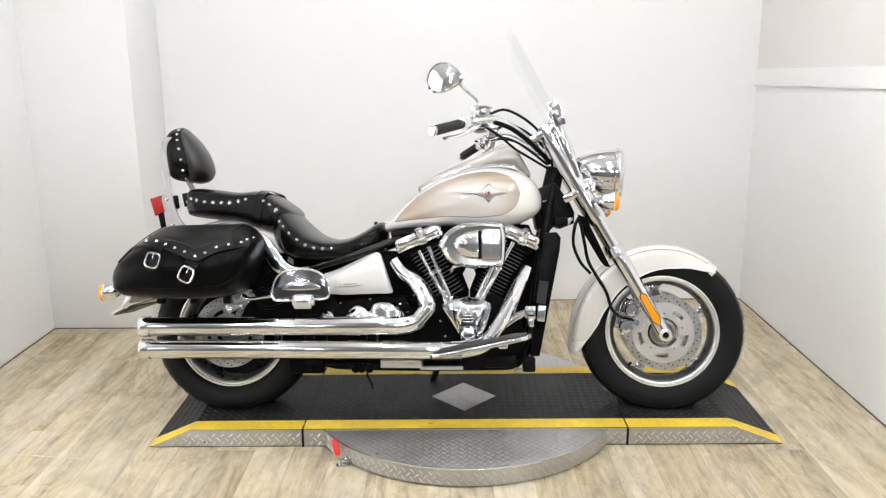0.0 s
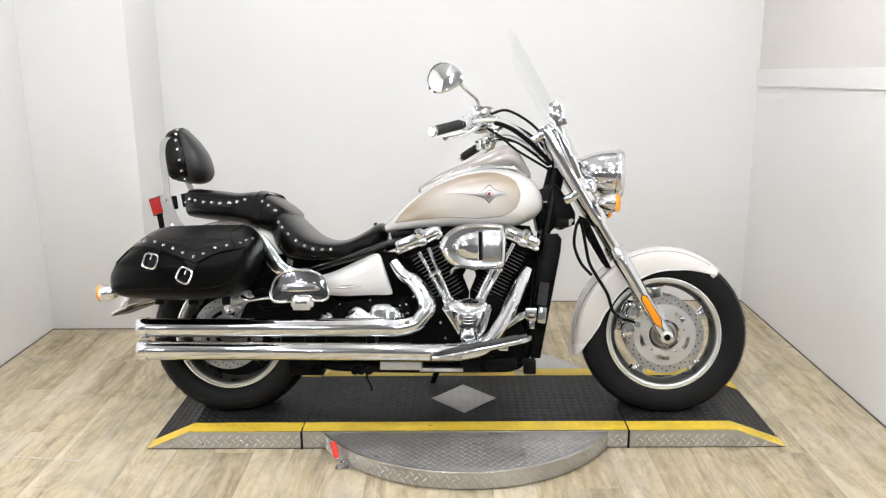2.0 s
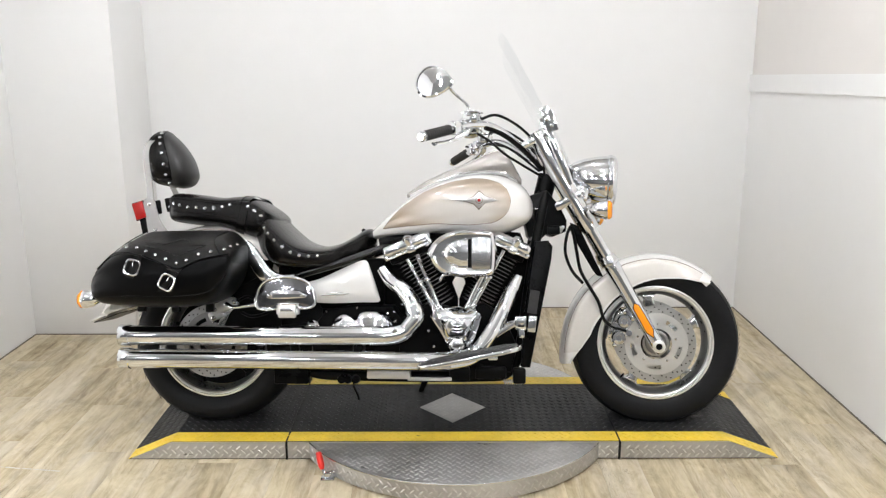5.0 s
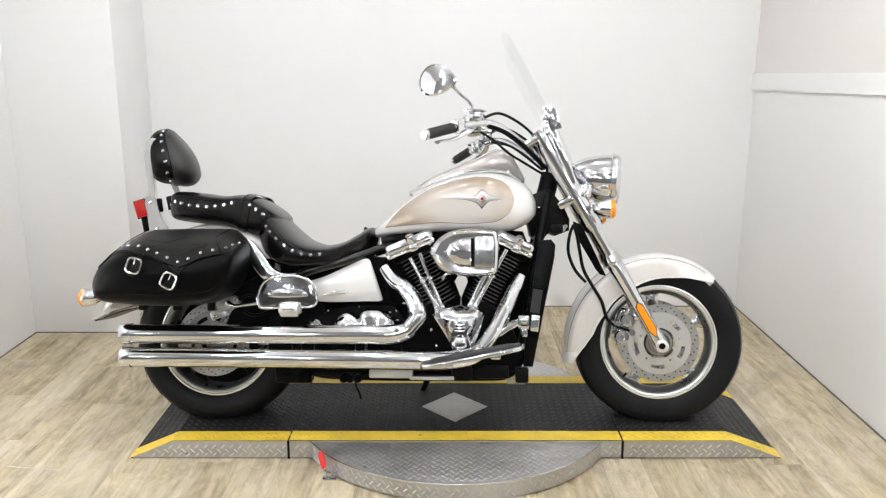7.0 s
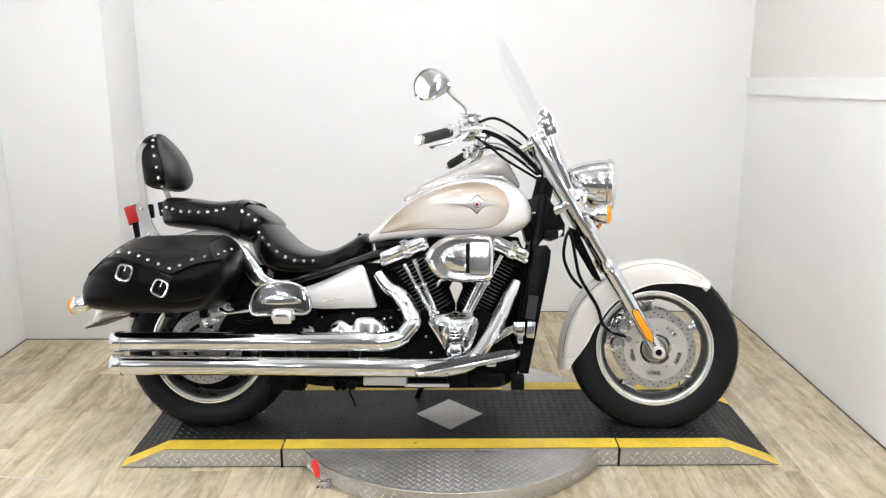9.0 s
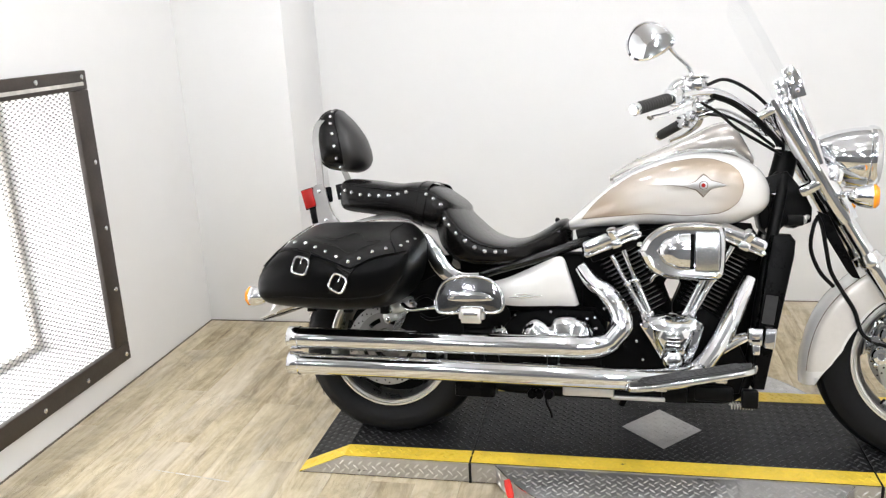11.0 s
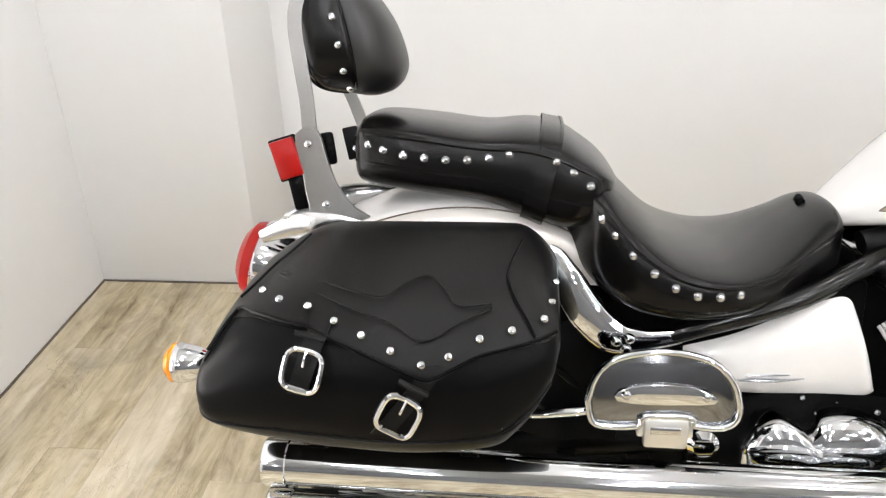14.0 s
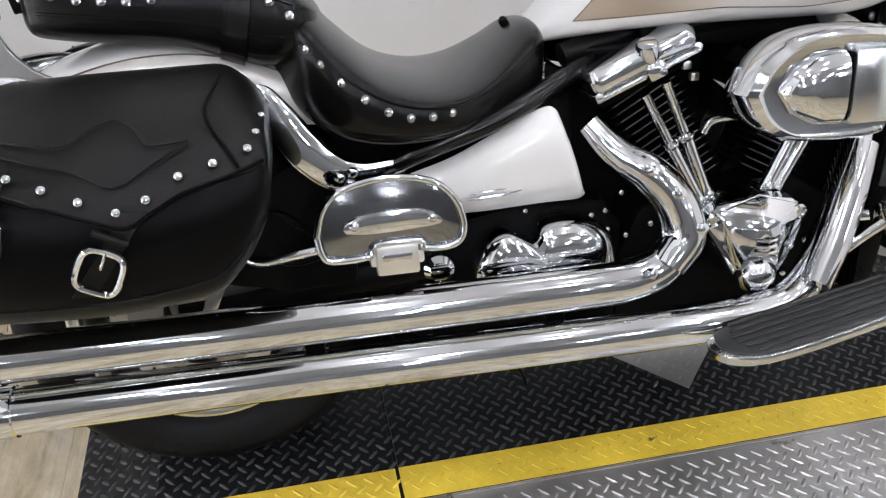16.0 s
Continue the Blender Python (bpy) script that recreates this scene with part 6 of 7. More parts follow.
# pushrod tubes
for a, b in (((-0.103, -0.185, 0.638), (0.002, -0.185, 0.448)), ((-0.066, -0.185, 0.656), (0.017, -0.185, 0.456)), ((0.268, -0.185, 0.672), (0.148, -0.185, 0.452)), ((0.236, -0.185, 0.680), (0.130, -0.185, 0.458))):
    a, b = Vector(a), Vector(b)
    rod = part("pushrod_tube", tube([a, a.lerp(b, 0.45), a.lerp(b, 0.48), a.lerp(b, 0.92), b], [0.009, 0.009, 0.0115, 0.0115, 0.014], 14, 3), CHROME, bike, "chrome pushrod tube")
    part("rod_collar", tube([a.lerp(b, 0.44), a.lerp(b, 0.47), a.lerp(b, 0.50)], [0.014, 0.016, 0.014], 14, 3), CHROME, rod)
for x in (0.010, 0.140):
    part("tappet_block", merge(box((x, -0.17, 0.452), (0.046, 0.04, 0.022), 0.006), box((x, -0.172, 0.438), (0.036, 0.036, 0.026), 0.005)), CHROME, bike)
# timing cover
TIMING = [(-0.016, 0.424), (0.016, 0.448), (0.085, 0.460), (0.154, 0.450), (0.184, 0.422), (0.168, 0.362), (0.146, 0.306), (0.100, 0.274), (0.057, 0.306), (0.022, 0.366)]
tc = part("timing_cover", plate(TIMING, -0.236, -0.15, 0.010), SOFT_CHROME, bike, "faceted chrome timing cover", 25)
crest = {"a": (0.018, -0.236, 0.438), "b": (0.088, -0.240, 0.462), "c": (0.164, -0.236, 0.440), "d": (0.026, -0.248, 0.413), "e": (0.089, -0.268, 0.408), "f": (0.158, -0.248, 0.417),
         "g": (0.068, -0.266, 0.375), "h": (0.112, -0.266, 0.376), "i": (0.053, -0.252, 0.330), "j": (0.126, -0.252, 0.332), "k": (0.032, -0.236, 0.372), "l": (0.148, -0.236, 0.374)}
bm = bmesh.new()
spots = {k: bm.verts.new(v) for k, v in crest.items()}
for ring in ("abed", "bcfe", "degi", "efjh", "egh", "gijh", "dik", "flj"):
    bm.faces.new([spots[k] for k in ring])
bmesh.ops.recalc_face_normals(bm, faces=bm.faces)
back = bmesh.ops.extrude_face_region(bm, geom=bm.faces[:])
for v in [q for q in back["geom"] if isinstance(q, bmesh.types.BMVert)]:
    v.co.y = -0.225
bmesh.ops.bevel(bm, geom=[e for e in bm.edges if len(e.link_faces) == 2 and e.calc_face_angle() > 0.1], offset=0.0035, segments=3, affect="EDGES", clamp_overlap=True)
bmesh.ops.recalc_face_normals(bm, faces=bm.faces)
part("timing_face", bm, SOFT_CHROME, tc, "ridged chrome face", 50)
for k in range(3):
    part("timing_rib", tube([(0.072, -0.268, 0.389 - 0.011 * k), (0.090, -0.273, 0.388 - 0.011 * k), (0.108, -0.268, 0.389 - 0.011 * k)], 0.0042, 8, 3), CHROME, tc)
part("timing_boss", lathe([(0.036, -0.01), (0.036, 0.008), (0.033, 0.020), (0.025, 0.030), (0.013, 0.036), (0, 0.037)], (0, -1, -0.1), (0.090, -0.236, 0.318), 28), CHROME, tc)
for x, z, r in ((0.006, 0.424, 0.014), (0.164, 0.424, 0.014)):
    part("corner_boss", lathe([(r, -0.03), (r, 0.006), (r * 0.7, 0.010), (r * 0.6, 0.004), (0, 0.004)], (0, -1, 0), (x, -0.236, z), 18), CHROME, tc)
for x, z in ((0.085, 0.452), (0.036, 0.372), (0.156, 0.360)):
    part("bolt", dome((x, -0.236, z), 0.007, (0, -1, 0), 0.8, 12), CHROME, tc)
for x, z in ((-0.02, 0.36), (0.0, 0.30), (0.20, 0.27), (-0.07, 0.40)):
    part("bolt", dome((x, -0.155, z), 0.006, (0, -1, 0), 0.8, 12), DULL_CHROME, crank)
# air cleaner
AIR = [(-0.022, 0.656), (0.004, 0.702), (0.056, 0.737), (0.125, 0.747), (0.200, 0.744), (0.226, 0.730), (0.232, 0.660), (0.226, 0.590), (0.200, 0.576), (0.120, 0.574), (0.056, 0.580), (0.006, 0.608)]


def scaled(pts, k, c=(0.13, 0.66)):
    return [(c[0] + (x - c[0]) * k, c[1] + (z - c[1]) * k) for x, z in pts]


air = part("air_cleaner", loft([[(x, y, z) for x, z in [(p.x, p.z) for p in spline([(a, 0, b) for a, b in scaled(AIR, k)] + [(*scaled(AIR, k)[0][:1], 0, scaled(AIR, k)[0][1])], 3)][:-1]]
                               for k, y in ((0.80, -0.20), (0.92, -0.27), (1.0, -0.295), (1.0, -0.335), (0.95, -0.350), (0.86, -0.358), (0.80, -0.356))]), SOFT_CHROME, bike, "chrome air cleaner housing", 30)
DOME = [(0.030, 0.660), (0.052, 0.694), (0.090, 0.712), (0.128, 0.716), (0.128, 0.604), (0.090, 0.606), (0.052, 0.626)]
part("air_dome", loft([[(0.128 + (x - 0.128) * k, y, 0.66 + (z - 0.66) * k) for x, z in DOME] for k, y in ((1, -0.352), (0.96, -0.366), (0.80, -0.378), (0.5, -0.384))]), SOFT_CHROME, air, "", 50)
part("air_plate", span(0.142, 0.212, -0.374, -0.352, 0.604, 0.716, 0.006), DULL_CHROME, air, "plain chrome side plate")
part("air_slot", span(0.129, 0.141, -0.360, -0.352, 0.608, 0.712), BLACK, air)
for x, z in ((0.02, 0.66), (0.06, 0.728), (0.14, 0.738), (0.21, 0.728), (0.06, 0.592), (0.14, 0.583), (0.21, 0.59)):
    part("bolt", dome((x, -0.346, z), 0.007, (0, -1, 0), 0.8, 12), CHROME, air)
part("intake_pipe", tube([(0.022, -0.150, 0.555), (0.036, -0.152, 0.575), (0.075, -0.155, 0.579), (0.125, -0.15, 0.570)], [0.008, 0.008, 0.0065, 0.0065], 12, 5), CHROME, air)
part("carburettor", merge(box((0.11, -0.10, 0.62), (0.10, 0.16, 0.09), 0.016), lathe([(0.04, -0.06), (0.045, 0.06)], (0, 1, 0), (0.11, -0.15, 0.65), 18)), ENGINE, bike)
part("upper_wiring", merge(box((0.09, -0.06, 0.725), (0.36, 0.13, 0.05), 0.014), tube([(-0.18, -0.11, 0.705), (-0.06, -0.14, 0.715), (0.05, -0.13, 0.735), (0.16, -0.13, 0.735)], 0.007, 8, 4)), ENGINE, bike)
for x, z in ((-0.03, 0.695), (-0.015, 0.675), (0.0, 0.655), (0.405, 0.63), (0.39, 0.59)):
    part("hose_clip", box((x, -0.15, z), (0.016, 0.012, 0.014), 0.003), STEEL, bike)

# frame, radiator, cooling
part("radiator", plate([(0.388, 0.708), (0.440, 0.712), (0.456, 0.690), (0.452, 0.640), (0.372, 0.222), (0.338, 0.222), (0.345, 0.40)], -0.175, 0.175, 0.008), PLASTIC, bike, "black radiator shroud")
part("radiator_patch", moved(span(-0.018, 0.018, -0.002, 0.002, -0.045, 0.045), Matrix.Translation((0.383, -0.178, 0.475)) @ pose(0, 0, 0, 0, 8, 0)), SCUFF, bike, "scuffed grey patch on the shroud")
for s in (-1, 1):
    part("down_tube", tube([(0.44, s * 0.045, 0.90), (0.405, s * 0.09, 0.74), (0.37, s * 0.115, 0.55), (0.335, s * 0.12, 0.30), (0.29, s * 0.12, 0.195), (0.15, s * 0.12, 0.178), (-0.3, s * 0.12, 0.178), (-0.50, s * 0.12, 0.20), (-0.56, s * 0.12, 0.32)], 0.019, 12, 5), BLACK, bike, "black frame tube")
    part("seat_rail", tube([(-0.17, s * 0.10, 0.690), (-0.25, s * 0.16, 0.662), (-0.36, s * 0.205, 0.622), (-0.50, s * 0.215, 0.580), (-0.56, s * 0.20, 0.55)], 0.0165, 16, 5), GLOSS, bike, "gloss black frame rail")
    part("backbone", tube([(0.43, s * 0.03, 0.90), (0.25, s * 0.06, 0.76), (-0.05, s * 0.08, 0.735), (-0.22, s * 0.10, 0.70)], 0.02, 12, 4), BLACK, bike)
    part("swingarm", tube([(-0.46, s * 0.125, 0.36), (-0.62, s * 0.135, 0.345), (-0.78, s * 0.14, 0.325), (-0.90, s * 0.14, 0.318)], [0.032, 0.030, 0.026, 0.024], 14, 4, 0.6), BLACK, bike)
    part("shock_link", tube([(-0.50, s * 0.09, 0.47), (-0.60, s * 0.10, 0.46), (-0.72, s * 0.11, 0.43), (-0.80, s * 0.12, 0.40)], 0.014, 10, 4), BLACK, bike)
part("neck_gusset", plate([(0.352, 0.885), (0.445, 0.915), (0.500, 0.845), (0.524, 0.795), (0.522, 0.750), (0.470, 0.729), (0.443, 0.740), (0.405, 0.70), (0.37, 0.73), (0.355, 0.80)], -0.062, 0.062, 0.008), BLACK, bike, "black frame neck")
part("neck_rib", tube([(0.372, -0.064, 0.885), (0.392, -0.066, 0.82), (0.400, -0.066, 0.76), (0.396, -0.064, 0.715)], 0.009, 8, 4), GLOSS, bike)
part("neck_rib", tube([(0.365, -0.064, 0.845), (0.405, -0.066, 0.838), (0.445, -0.064, 0.858)], 0.007, 8, 4), GLOSS, bike)
part("neck_eye", lathe([(0.008, 0), (0.013, 0.002), (0.014, 0.006), (0.009, 0.007), (0.007, 0.003), (0, 0.003)], (0, -1, 0), (0.494, -0.061, 0.757), 18), STEEL, bike, "bright lug ring")
for x, z, mat in ((0.388, 0.722, STEEL), (0.405, 0.80, BLACK), (0.508, 0.766, STEEL)):
    part("bolt", dome((x, -0.064, z), 0.008, (0, -1, 0), 0.6, 12), mat, bike)
part("regulator", box((0.47, -0.06, 0.755), (0.05, 0.05, 0.035), 0.006), BLACK, bike)
part("cross_plate", span(-0.25, 0.30, -0.13, 0.13, 0.185, 0.215, 0.008), ENGINE, bike)
part("step_box", span(-0.62, -0.485, -0.17, -0.08, 0.152, 0.212, 0.006), PLASTIC, bike, "black plastic box under the frame")
part("skid_bracket", merge(span(-0.255, -0.09, -0.20, -0.12, 0.178, 0.212, 0.006), span(-0.10, 0.07, -0.185, -0.172, 0.170, 0.184, 0.003)), STEEL, bike)
for x in (-0.36, -0.335, -0.305):
    part("hose_end", lathe([(0.016, -0.02), (0.018, 0.0), (0.014, 0.02), (0, 0.02)], (0, -1, 0), (x, -0.14, 0.168), 14), PLASTIC, bike)
part("drain_hose", tube([(-0.31, -0.12, 0.17), (-0.315, -0.125, 0.14), (-0.30, -0.12, 0.105), (-0.295, -0.12, 0.085)], 0.004, 8, 4), BLACK, bike)
spring = [(0.27 + 0.075 * k / 60, -0.16 + 0.010 * math.cos(k * 0.9), 0.165 + 0.010 * math.sin(k * 0.9)) for k in range(61)]
part("pedal_spring", tube(spring, 0.0022, 6, 2), STEEL, bike, "small steel return spring")
part("lower_mount", merge(box((0.33, -0.16, 0.19), (0.05, 0.04, 0.06), 0.008), box((0.22, -0.15, 0.20), (0.12, 0.05, 0.05), 0.01), box((0.10, -0.15, 0.195), (0.08, 0.06, 0.06), 0.012)), BLACK, bike)
part("horn_cover", lathe([(0.03, 0), (0.033, 0.012), (0.02, 0.02), (0, 0.021)], (0, -1, 0), (0.17, -0.15, 0.205), 20), BLACK, bike)
# kickstand on the far side
part("kickstand", tube([(-0.02, 0.16, 0.20), (-0.05, 0.22, 0.11), (-0.08, 0.26, 0.03), (-0.10, 0.275, -0.055)], [0.014, 0.013, 0.012, 0.016], 10, 4), BLACK, bike)

# side covers
def side_cover(s):
    rows = []
    TOP = [(p.x, p.z) for p in spline([(-0.505, 0, 0.542), (-0.43, 0, 0.565), (-0.345, 0, 0.604), (-0.283, 0, 0.631), (-0.258, 0, 0.629), (-0.245, 0, 0.602), (-0.222, 0, 0.535)], 5)]
    BOT = [(p.x, p.z) for p in spline([(-0.505, 0, 0.475), (-0.41, 0, 0.467), (-0.33, 0, 0.469), (-0.275, 0, 0.471), (-0.237, 0, 0.471), (-0.216, 0, 0.472), (-0.205, 0, 0.479)], 5)]
    for k, ((zt_x, zt_z), (bx, bz)) in enumerate(zip(TOP, BOT)):
        f = k / (len(TOP) - 1)
        row = []
        for v in np.linspace(0, 1, 11):
            x, z = bx + (zt_x - bx) * v, bz + (zt_z - bz) * v
            bulge = 0.188 + 0.028 * (1 - abs(2 * v - 1) ** 3) * (1 - abs(2 * f - 1) ** 6)
            row.append((x, s * bulge, z))
        rows.append(row)
    ob = part("side_cover", sheet(rows, 0.012), PEARL, bike, "pearl white side cover", 50)
    part("side_script", merge(tube([(-0.432, s * 0.2130, 0.497), (-0.40, s * 0.2155, 0.499), (-0.36, s * 0.2165, 0.501), (-0.322, s * 0.2165, 0.506)], [0.001, 0.0032, 0.0032, 0.001], 8, 4),
                              tube([(-0.410, s * 0.2155, 0.507), (-0.38, s * 0.2168, 0.509), (-0.345, s * 0.2172, 0.511)], [0.0015, 0.0024, 0.001], 8, 4)), DULL_CHROME, ob, "small chrome badge bar")
    return ob


for s in (-1, 1):
    side_cover(s)

# passenger boards, folded up
D_SHAPE = [(-0.660, 0.490), (-0.648, 0.530), (-0.618, 0.558), (-0.55, 0.571), (-0.485, 0.560), (-0.450, 0.530), (-0.437, 0.490), (-0.443, 0.465), (-0.465, 0.455), (-0.500, 0.457), (-0.508, 0.470), (-0.575, 0.468), (-0.583, 0.452), (-0.64, 0.450), (-0.655, 0.462)]
for s in (-1, 1):
    y = s * 0.30
    lean_in = Matrix.Translation((0, 0, 0.455)) @ Matrix(((1, 0, 0, 0), (0, 1, -s * 0.04, 0), (0, 0, 1.0, 0), (0, 0, 0, 1))) @ Matrix.Translation((0, 0, -0.455))
    board = part("passenger_board", moved(plate(D_SHAPE, min(y, y + s * -0.014), max(y, y + s * -0.014), 0.004, 2), lean_in), BOARD, bike, "polished half-moon passenger footboard, folded up")
    rim = [(x, y + s * 0.002, z) for x, z in D_SHAPE]
    part("board_rim", moved(tube(rim + rim[:1], 0.0055, 10, 3), lean_in), CHROME, board)
    slot = [(-0.617, 0.492), (-0.616, 0.508), (-0.58, 0.520), (-0.545, 0.522), (-0.50, 0.518), (-0.474, 0.506), (-0.474, 0.494), (-0.52, 0.490), (-0.57, 0.488)]
    part("board_pocket", moved(plate(slot, min(y + s * 0.001, y + s * 0.007), max(y + s * 0.001, y + s * 0.007), 0.002, 2), lean_in), CHROME, board, "raised polished strip")
    for x, z in ((-0.604, 0.503), (-0.486, 0.505)):
        part("screw", moved(dome((x, y + s * 0.007, z), 0.0075, (0, s, 0), 0.6, 12), lean_in), CHROME, board)
    hinge = part("board_hinge", merge(span(-0.575, -0.509, min(y - s * 0.012, y + s * 0.006), max(y - s * 0.012, y + s * 0.006), 0.418, 0.468, 0.005), span(-0.584, -0.50, min(y - s * 0.03, y - s * 0.005), max(y - s * 0.03, y - s * 0.005), 0.43, 0.452, 0.004)), ALLOY, board, "cast alloy hinge block")
    part("hinge_label", span(-0.566, -0.520, min(y + s * 0.0055, y + s * 0.0085), max(y + s * 0.0055, y + s * 0.0085), 0.442, 0.454, 0.001), CHROME, hinge)
    part("hinge_arm", tube([(-0.54, s * 0.285, 0.44), (-0.53, s * 0.22, 0.45), (-0.50, s * 0.16, 0.46)], 0.014, 10, 4), BLACK, bike)
    part("shield_panel", plate([(-0.66, 0.20), (-0.45, 0.22), (-0.44, 0.44), (-0.50, 0.52), (-0.66, 0.50)], min(s * 0.12, s * 0.115), max(s * 0.12, s * 0.115)), BLACK, bike)

# rider floorboards and pedal
for s in (-1, 1):
    outline = [(-0.055, 0.0), (-0.03, -0.045), (0.04, -0.065), (0.20, -0.062), (0.30, -0.048), (0.325, 0.0), (0.31, 0.05), (0.10, 0.052), (-0.03, 0.045)]
    m = Matrix.Translation((0, s * 0.375, 0.262)) @ pose(0, 0, 0, 0, -11.5, 0) @ Matrix(((1, 0, 0, 0), (0, 0, -s, 0), (0, 1, 0, 0), (0, 0, 0, 1)))
    fb = part("floorboard", moved(plate(outline, -0.013, 0.004, 0.004, 3), m), DULL_CHROME, bike, "alloy rider floorboard with rubber mat")
    part("mat", moved(plate(scaled(outline, 0.93, (0.13, 0)), 0.0035, 0.009, 0.002, 3), m), MAT, fb, "black ribbed rubber mat")
    for k in range(6):
        w = -0.046 + 0.0178 * k
        part("mat_rib", moved(span(-0.02 + abs(w) * 0.4, 0.30 - abs(w) * 0.5, 0.0088, 0.0125, w - 0.004, w + 0.004, 0.0015), m), MAT, fb)
    for x, z in ((0.05, 0.252), (0.22, 0.285)):
        part("board_bracket", box((x, s * 0.33, z), (0.035, 0.12, 0.018), 0.005), DULL_CHROME, fb)
pedal = part("brake_pedal", tube([(0.13, -0.27, 0.262), (0.19, -0.272, 0.318), (0.26, -0.275, 0.372), (0.305, -0.275, 0.398)], [0.007, 0.008, 0.009, 0.010], 12, 5, 0.6), CHROME, bike, "chrome brake pedal arm")
part("pedal_pad", box((0.368, -0.272, 0.400), (0.030, 0.05, 0.062), 0.005, pose(0, 0, 0, 0, 6, 0)), CHROME, pedal, "square chrome pedal pad")
part("pedal_block", merge(box((0.328, -0.262, 0.402), (0.042, 0.042, 0.052), 0.005), box((0.330, -0.268, 0.364), (0.022, 0.03, 0.034), 0.004), lathe([(0.012, 0), (0.012, 0.01), (0.007, 0.012), (0, 0.012)], (0, -1, 0), (0.328, -0.283, 0.408), 14)), CHROME, pedal)
part("pedal_slot", span(0.316, 0.340, -0.2845, -0.283, 0.388, 0.394), BLACK, pedal)
part("pedal_bracket", tube([(0.31, -0.23, 0.40), (0.27, -0.20, 0.385), (0.22, -0.18, 0.34)], 0.011, 10, 4), CHROME, bike)

# rear brake caliper
rcal = part("rear_caliper", merge(box((-0.815, -0.168, 0.452), (0.10, 0.05, 0.045), 0.010, pose(0, 0, 0, 0, -22, 0)), box((-0.845, -0.165, 0.418), (0.055, 0.05, 0.035), 0.008, pose(0, 0, 0, 0, -22, 0))), ALLOY, bike, "alloy rear brake caliper")
for x, z in ((-0.845, 0.440), (-0.80, 0.462), (-0.77, 0.472), (-0.85, 0.408)):
    part("bolt", dome((x, -0.194, z), 0.010, (0, -1, 0), 0.6, 12), CHROME, rcal)
part("caliper_stay", plate([(-0.86, 0.335), (-0.835, 0.335), (-0.79, 0.43), (-0.755, 0.462), (-0.77, 0.478), (-0.81, 0.455)], -0.166, -0.158, 0.002), DULL_CHROME, rcal)
part("brake_hose", tube([(-0.77, -0.15, 0.47), (-0.72, -0.16, 0.49), (-0.67, -0.15, 0.45), (-0.60, -0.14, 0.40)], 0.006, 8, 5), BLACK, bike)
part("battery_box", span(-0.62, -0.20, -0.11, 0.11, 0.44, 0.64, 0.012), ENGINE, bike)
part("inner_guard", sheet([[(-0.83 + 0.36 * math.cos(a), y, 0.318 + 0.36 * math.sin(a)) for y in (-0.11, 0, 0.11)] for a in np.linspace(-0.2, 1.1, 12)], 0.004), BLACK, bike)

for s in (-1, 1):
    part("swingarm_guard", plate([(-0.865, 0.392), (-0.86, 0.44), (-0.80, 0.50), (-0.70, 0.56), (-0.60, 0.56), (-0.60, 0.35), (-0.72, 0.35)], min(s * 0.146, s * 0.152), max(s * 0.146, s * 0.152), 0.002, 2), BLACK, bike, "black guard beside the rear wheel")
    part("guard_hose", tube([(-0.74, s * 0.19, 0.43), (-0.70, s * 0.195, 0.415), (-0.64, s * 0.20, 0.43), (-0.60, s * 0.19, 0.46)], 0.006, 8, 4), BLACK, bike)

# red clamp beside the turntable
clamp = tagged(new("toggle_clamp"), "steel toggle clamp with a red vinyl handle on the floor", "clamp")
part("handle", tube([(-0.424, -0.296, 0.088), (-0.419, -0.304, 0.070), (-0.411, -0.318, 0.046), (-0.406, -0.326, 0.034)], [0.0095, 0.0125, 0.0115, 0.007], 14, 5), RED_GRIP, clamp, "red vinyl handle")
part("arm", tube([(-0.407, -0.325, 0.036), (-0.400, -0.331, 0.020), (-0.388, -0.334, 0.012)], 0.006, 8, 3), DULL_CHROME, clamp)
part("base", merge(span(-0.412, -0.362, -0.350, -0.318, 0.0, 0.006, 0.002), span(-0.398, -0.378, -0.342, -0.322, 0.005, 0.028, 0.004)), DULL_CHROME, clamp, "bent steel base")
part("jaw", tube([(-0.383, -0.330, 0.02), (-0.362, -0.324, 0.028), (-0.346, -0.320, 0.034)], 0.006, 8, 3), DULL_CHROME, clamp)

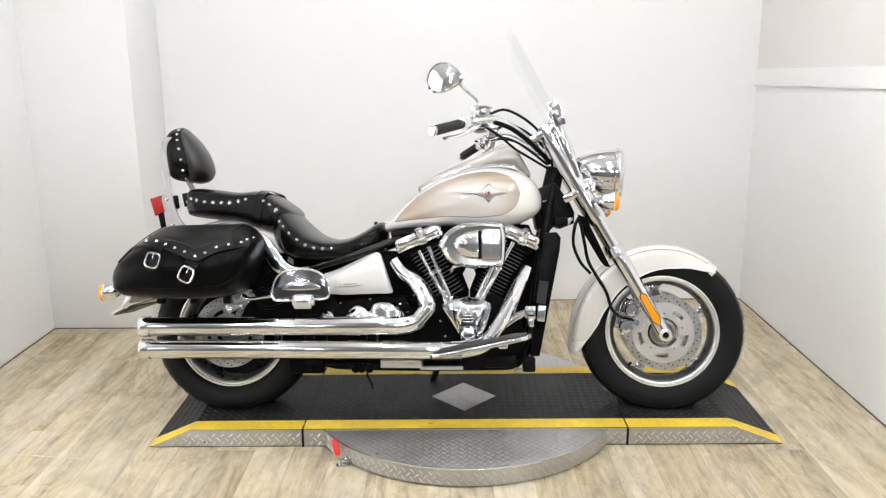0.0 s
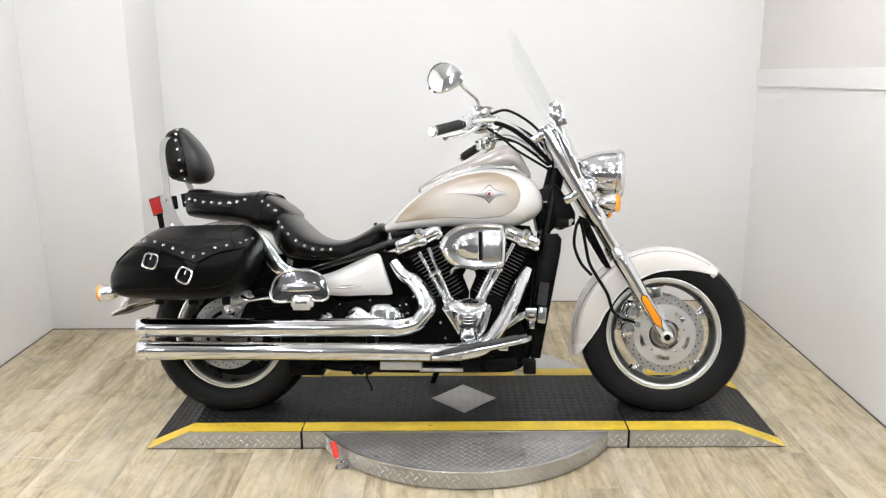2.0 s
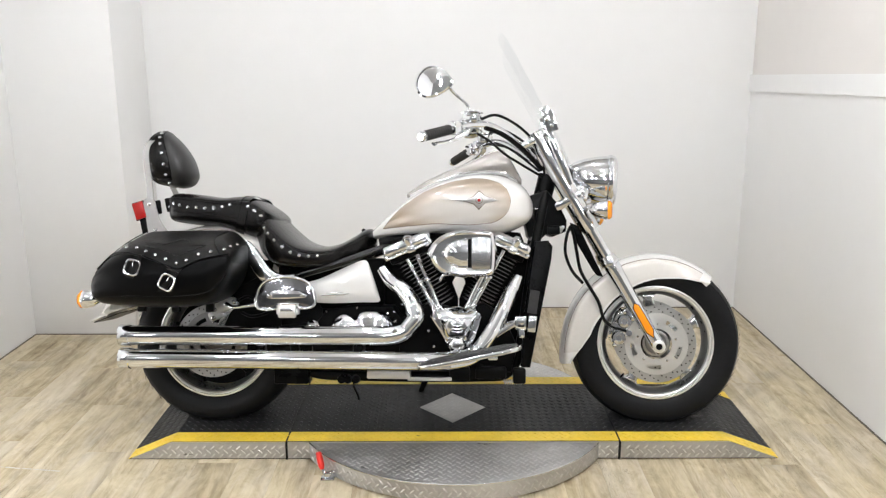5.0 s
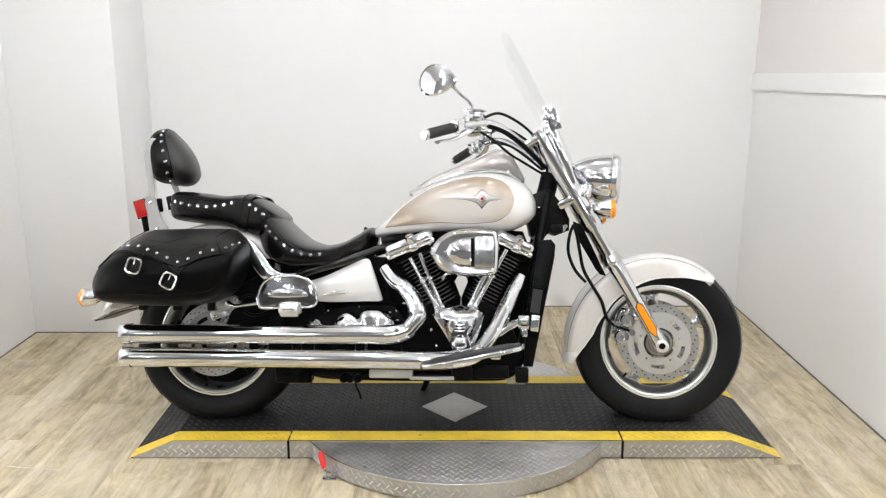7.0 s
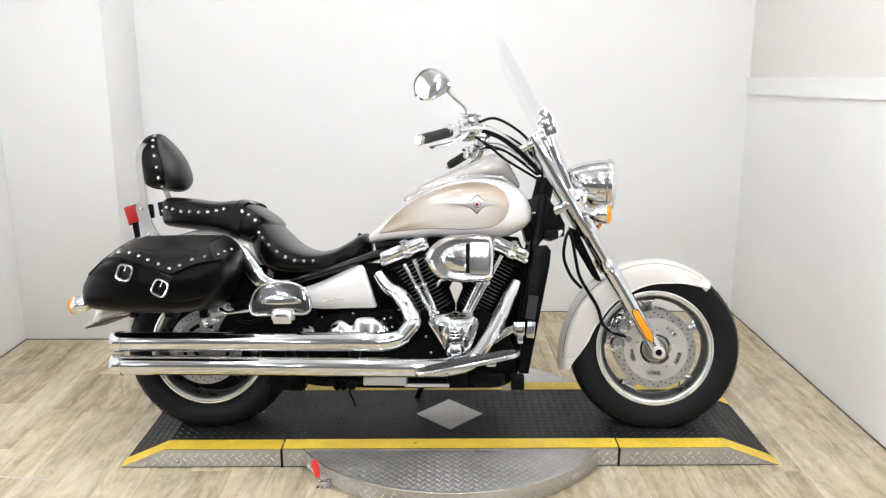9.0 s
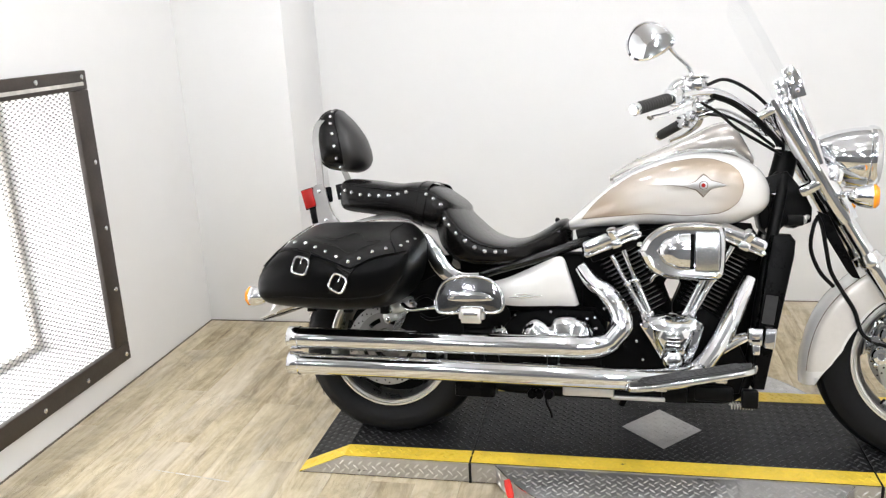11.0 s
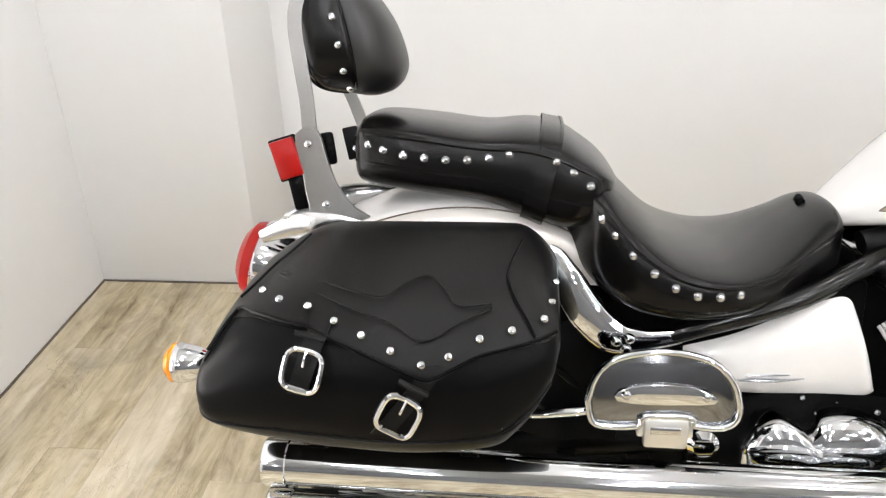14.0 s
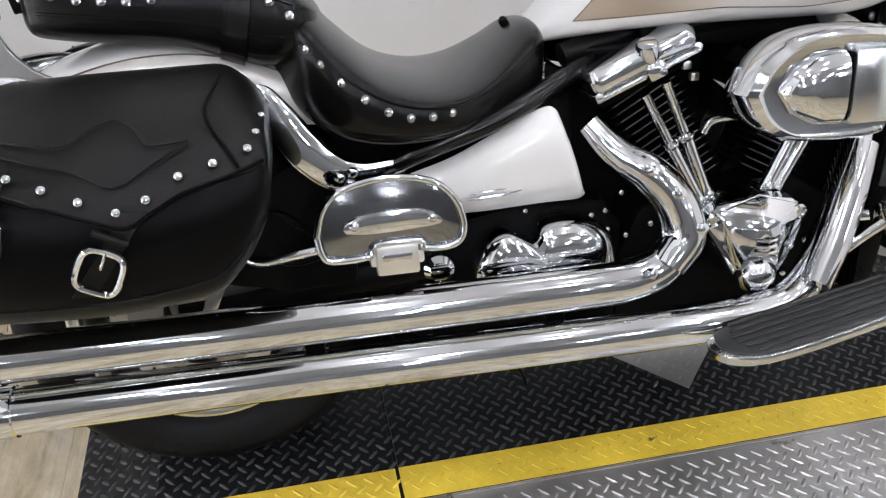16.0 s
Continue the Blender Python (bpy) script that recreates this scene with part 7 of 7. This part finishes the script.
# tape line on the floor
rng = random.Random(4)
dashes = bmesh.new()
f = 0.0
while f < 0.97:
    g = min(f + rng.uniform(0.02, 0.14), 1.0)
    w0, w1 = rng.uniform(0.0015, 0.0042), rng.uniform(0.0012, 0.004)
    dashes = merge(dashes, sheet([[(-1.70 + 0.31 * q, -0.233 - 0.044 * q + o * w, 0.0012) for o in (-1, 1)] for q, w in ((f, w0), (g, w1))], 0.0006))
    f = g + rng.uniform(0.004, 0.03)
tape = tagged(part("floor_tape", dashes, TAPE), "worn and broken white tape line stuck to the floor", "tape")

# floor planks
PW, PL = 0.152, 1.22
plank_mesh = mesh_of(span(-PW / 2 + 0.0003, PW / 2 - 0.0003, -PL / 2 + 0.0003, PL / 2 - 0.0003, -0.006, 0.0, 0.0007), OAK, "plank")
verts, faces = [], []
col, x = 0, X0 + 0.02 - 22 * PW
while x < HX1 + PW:
    edge = -3.6 - ((col - 22) * 0.437) % PL
    inside = X0 < x < X1 + PW
    y = edge - PL / 2 if inside else Y0 - 0.002 + PL / 2 - (col * 0.437 + 0.05) % PL
    while y > HY0 - PL / 2:
        w, h = PW / 2 - 0.0006, PL / 2 - 0.0006
        k = len(verts)
        verts += [(x + p * w, y + q * h if inside else min(y + q * h, Y0 - 0.002), z) for z in (-0.0062, -0.0005) for p, q in ((-1, -1), (1, -1), (1, 1), (-1, 1))]
        faces += [(k + 4, k + 5, k + 6, k + 7)] + [(k + e, k + (e + 1) % 4, k + 4 + (e + 1) % 4, k + 4 + e) for e in range(4)]
        y -= PL
    x += PW
    col += 1
field = bpy.data.meshes.new("plank_field")
field.from_pydata(verts, [], faces)
field.materials.append(OAK)
far_planks = tagged(new("plank_field", field), kind="stuff")
far_planks.parent = floor
col = 0
x = X0 + 0.02
while x < X1 + PW:
    y = -3.6 - (col * 0.437) % PL + PL / 2
    while y < Y1 + PL / 2:
        ob = new("plank", plank_mesh)
        ob.parent = floor
        ob.matrix_basis = pose(x, y, 0)
        y += PL
    x += PW
    col += 1
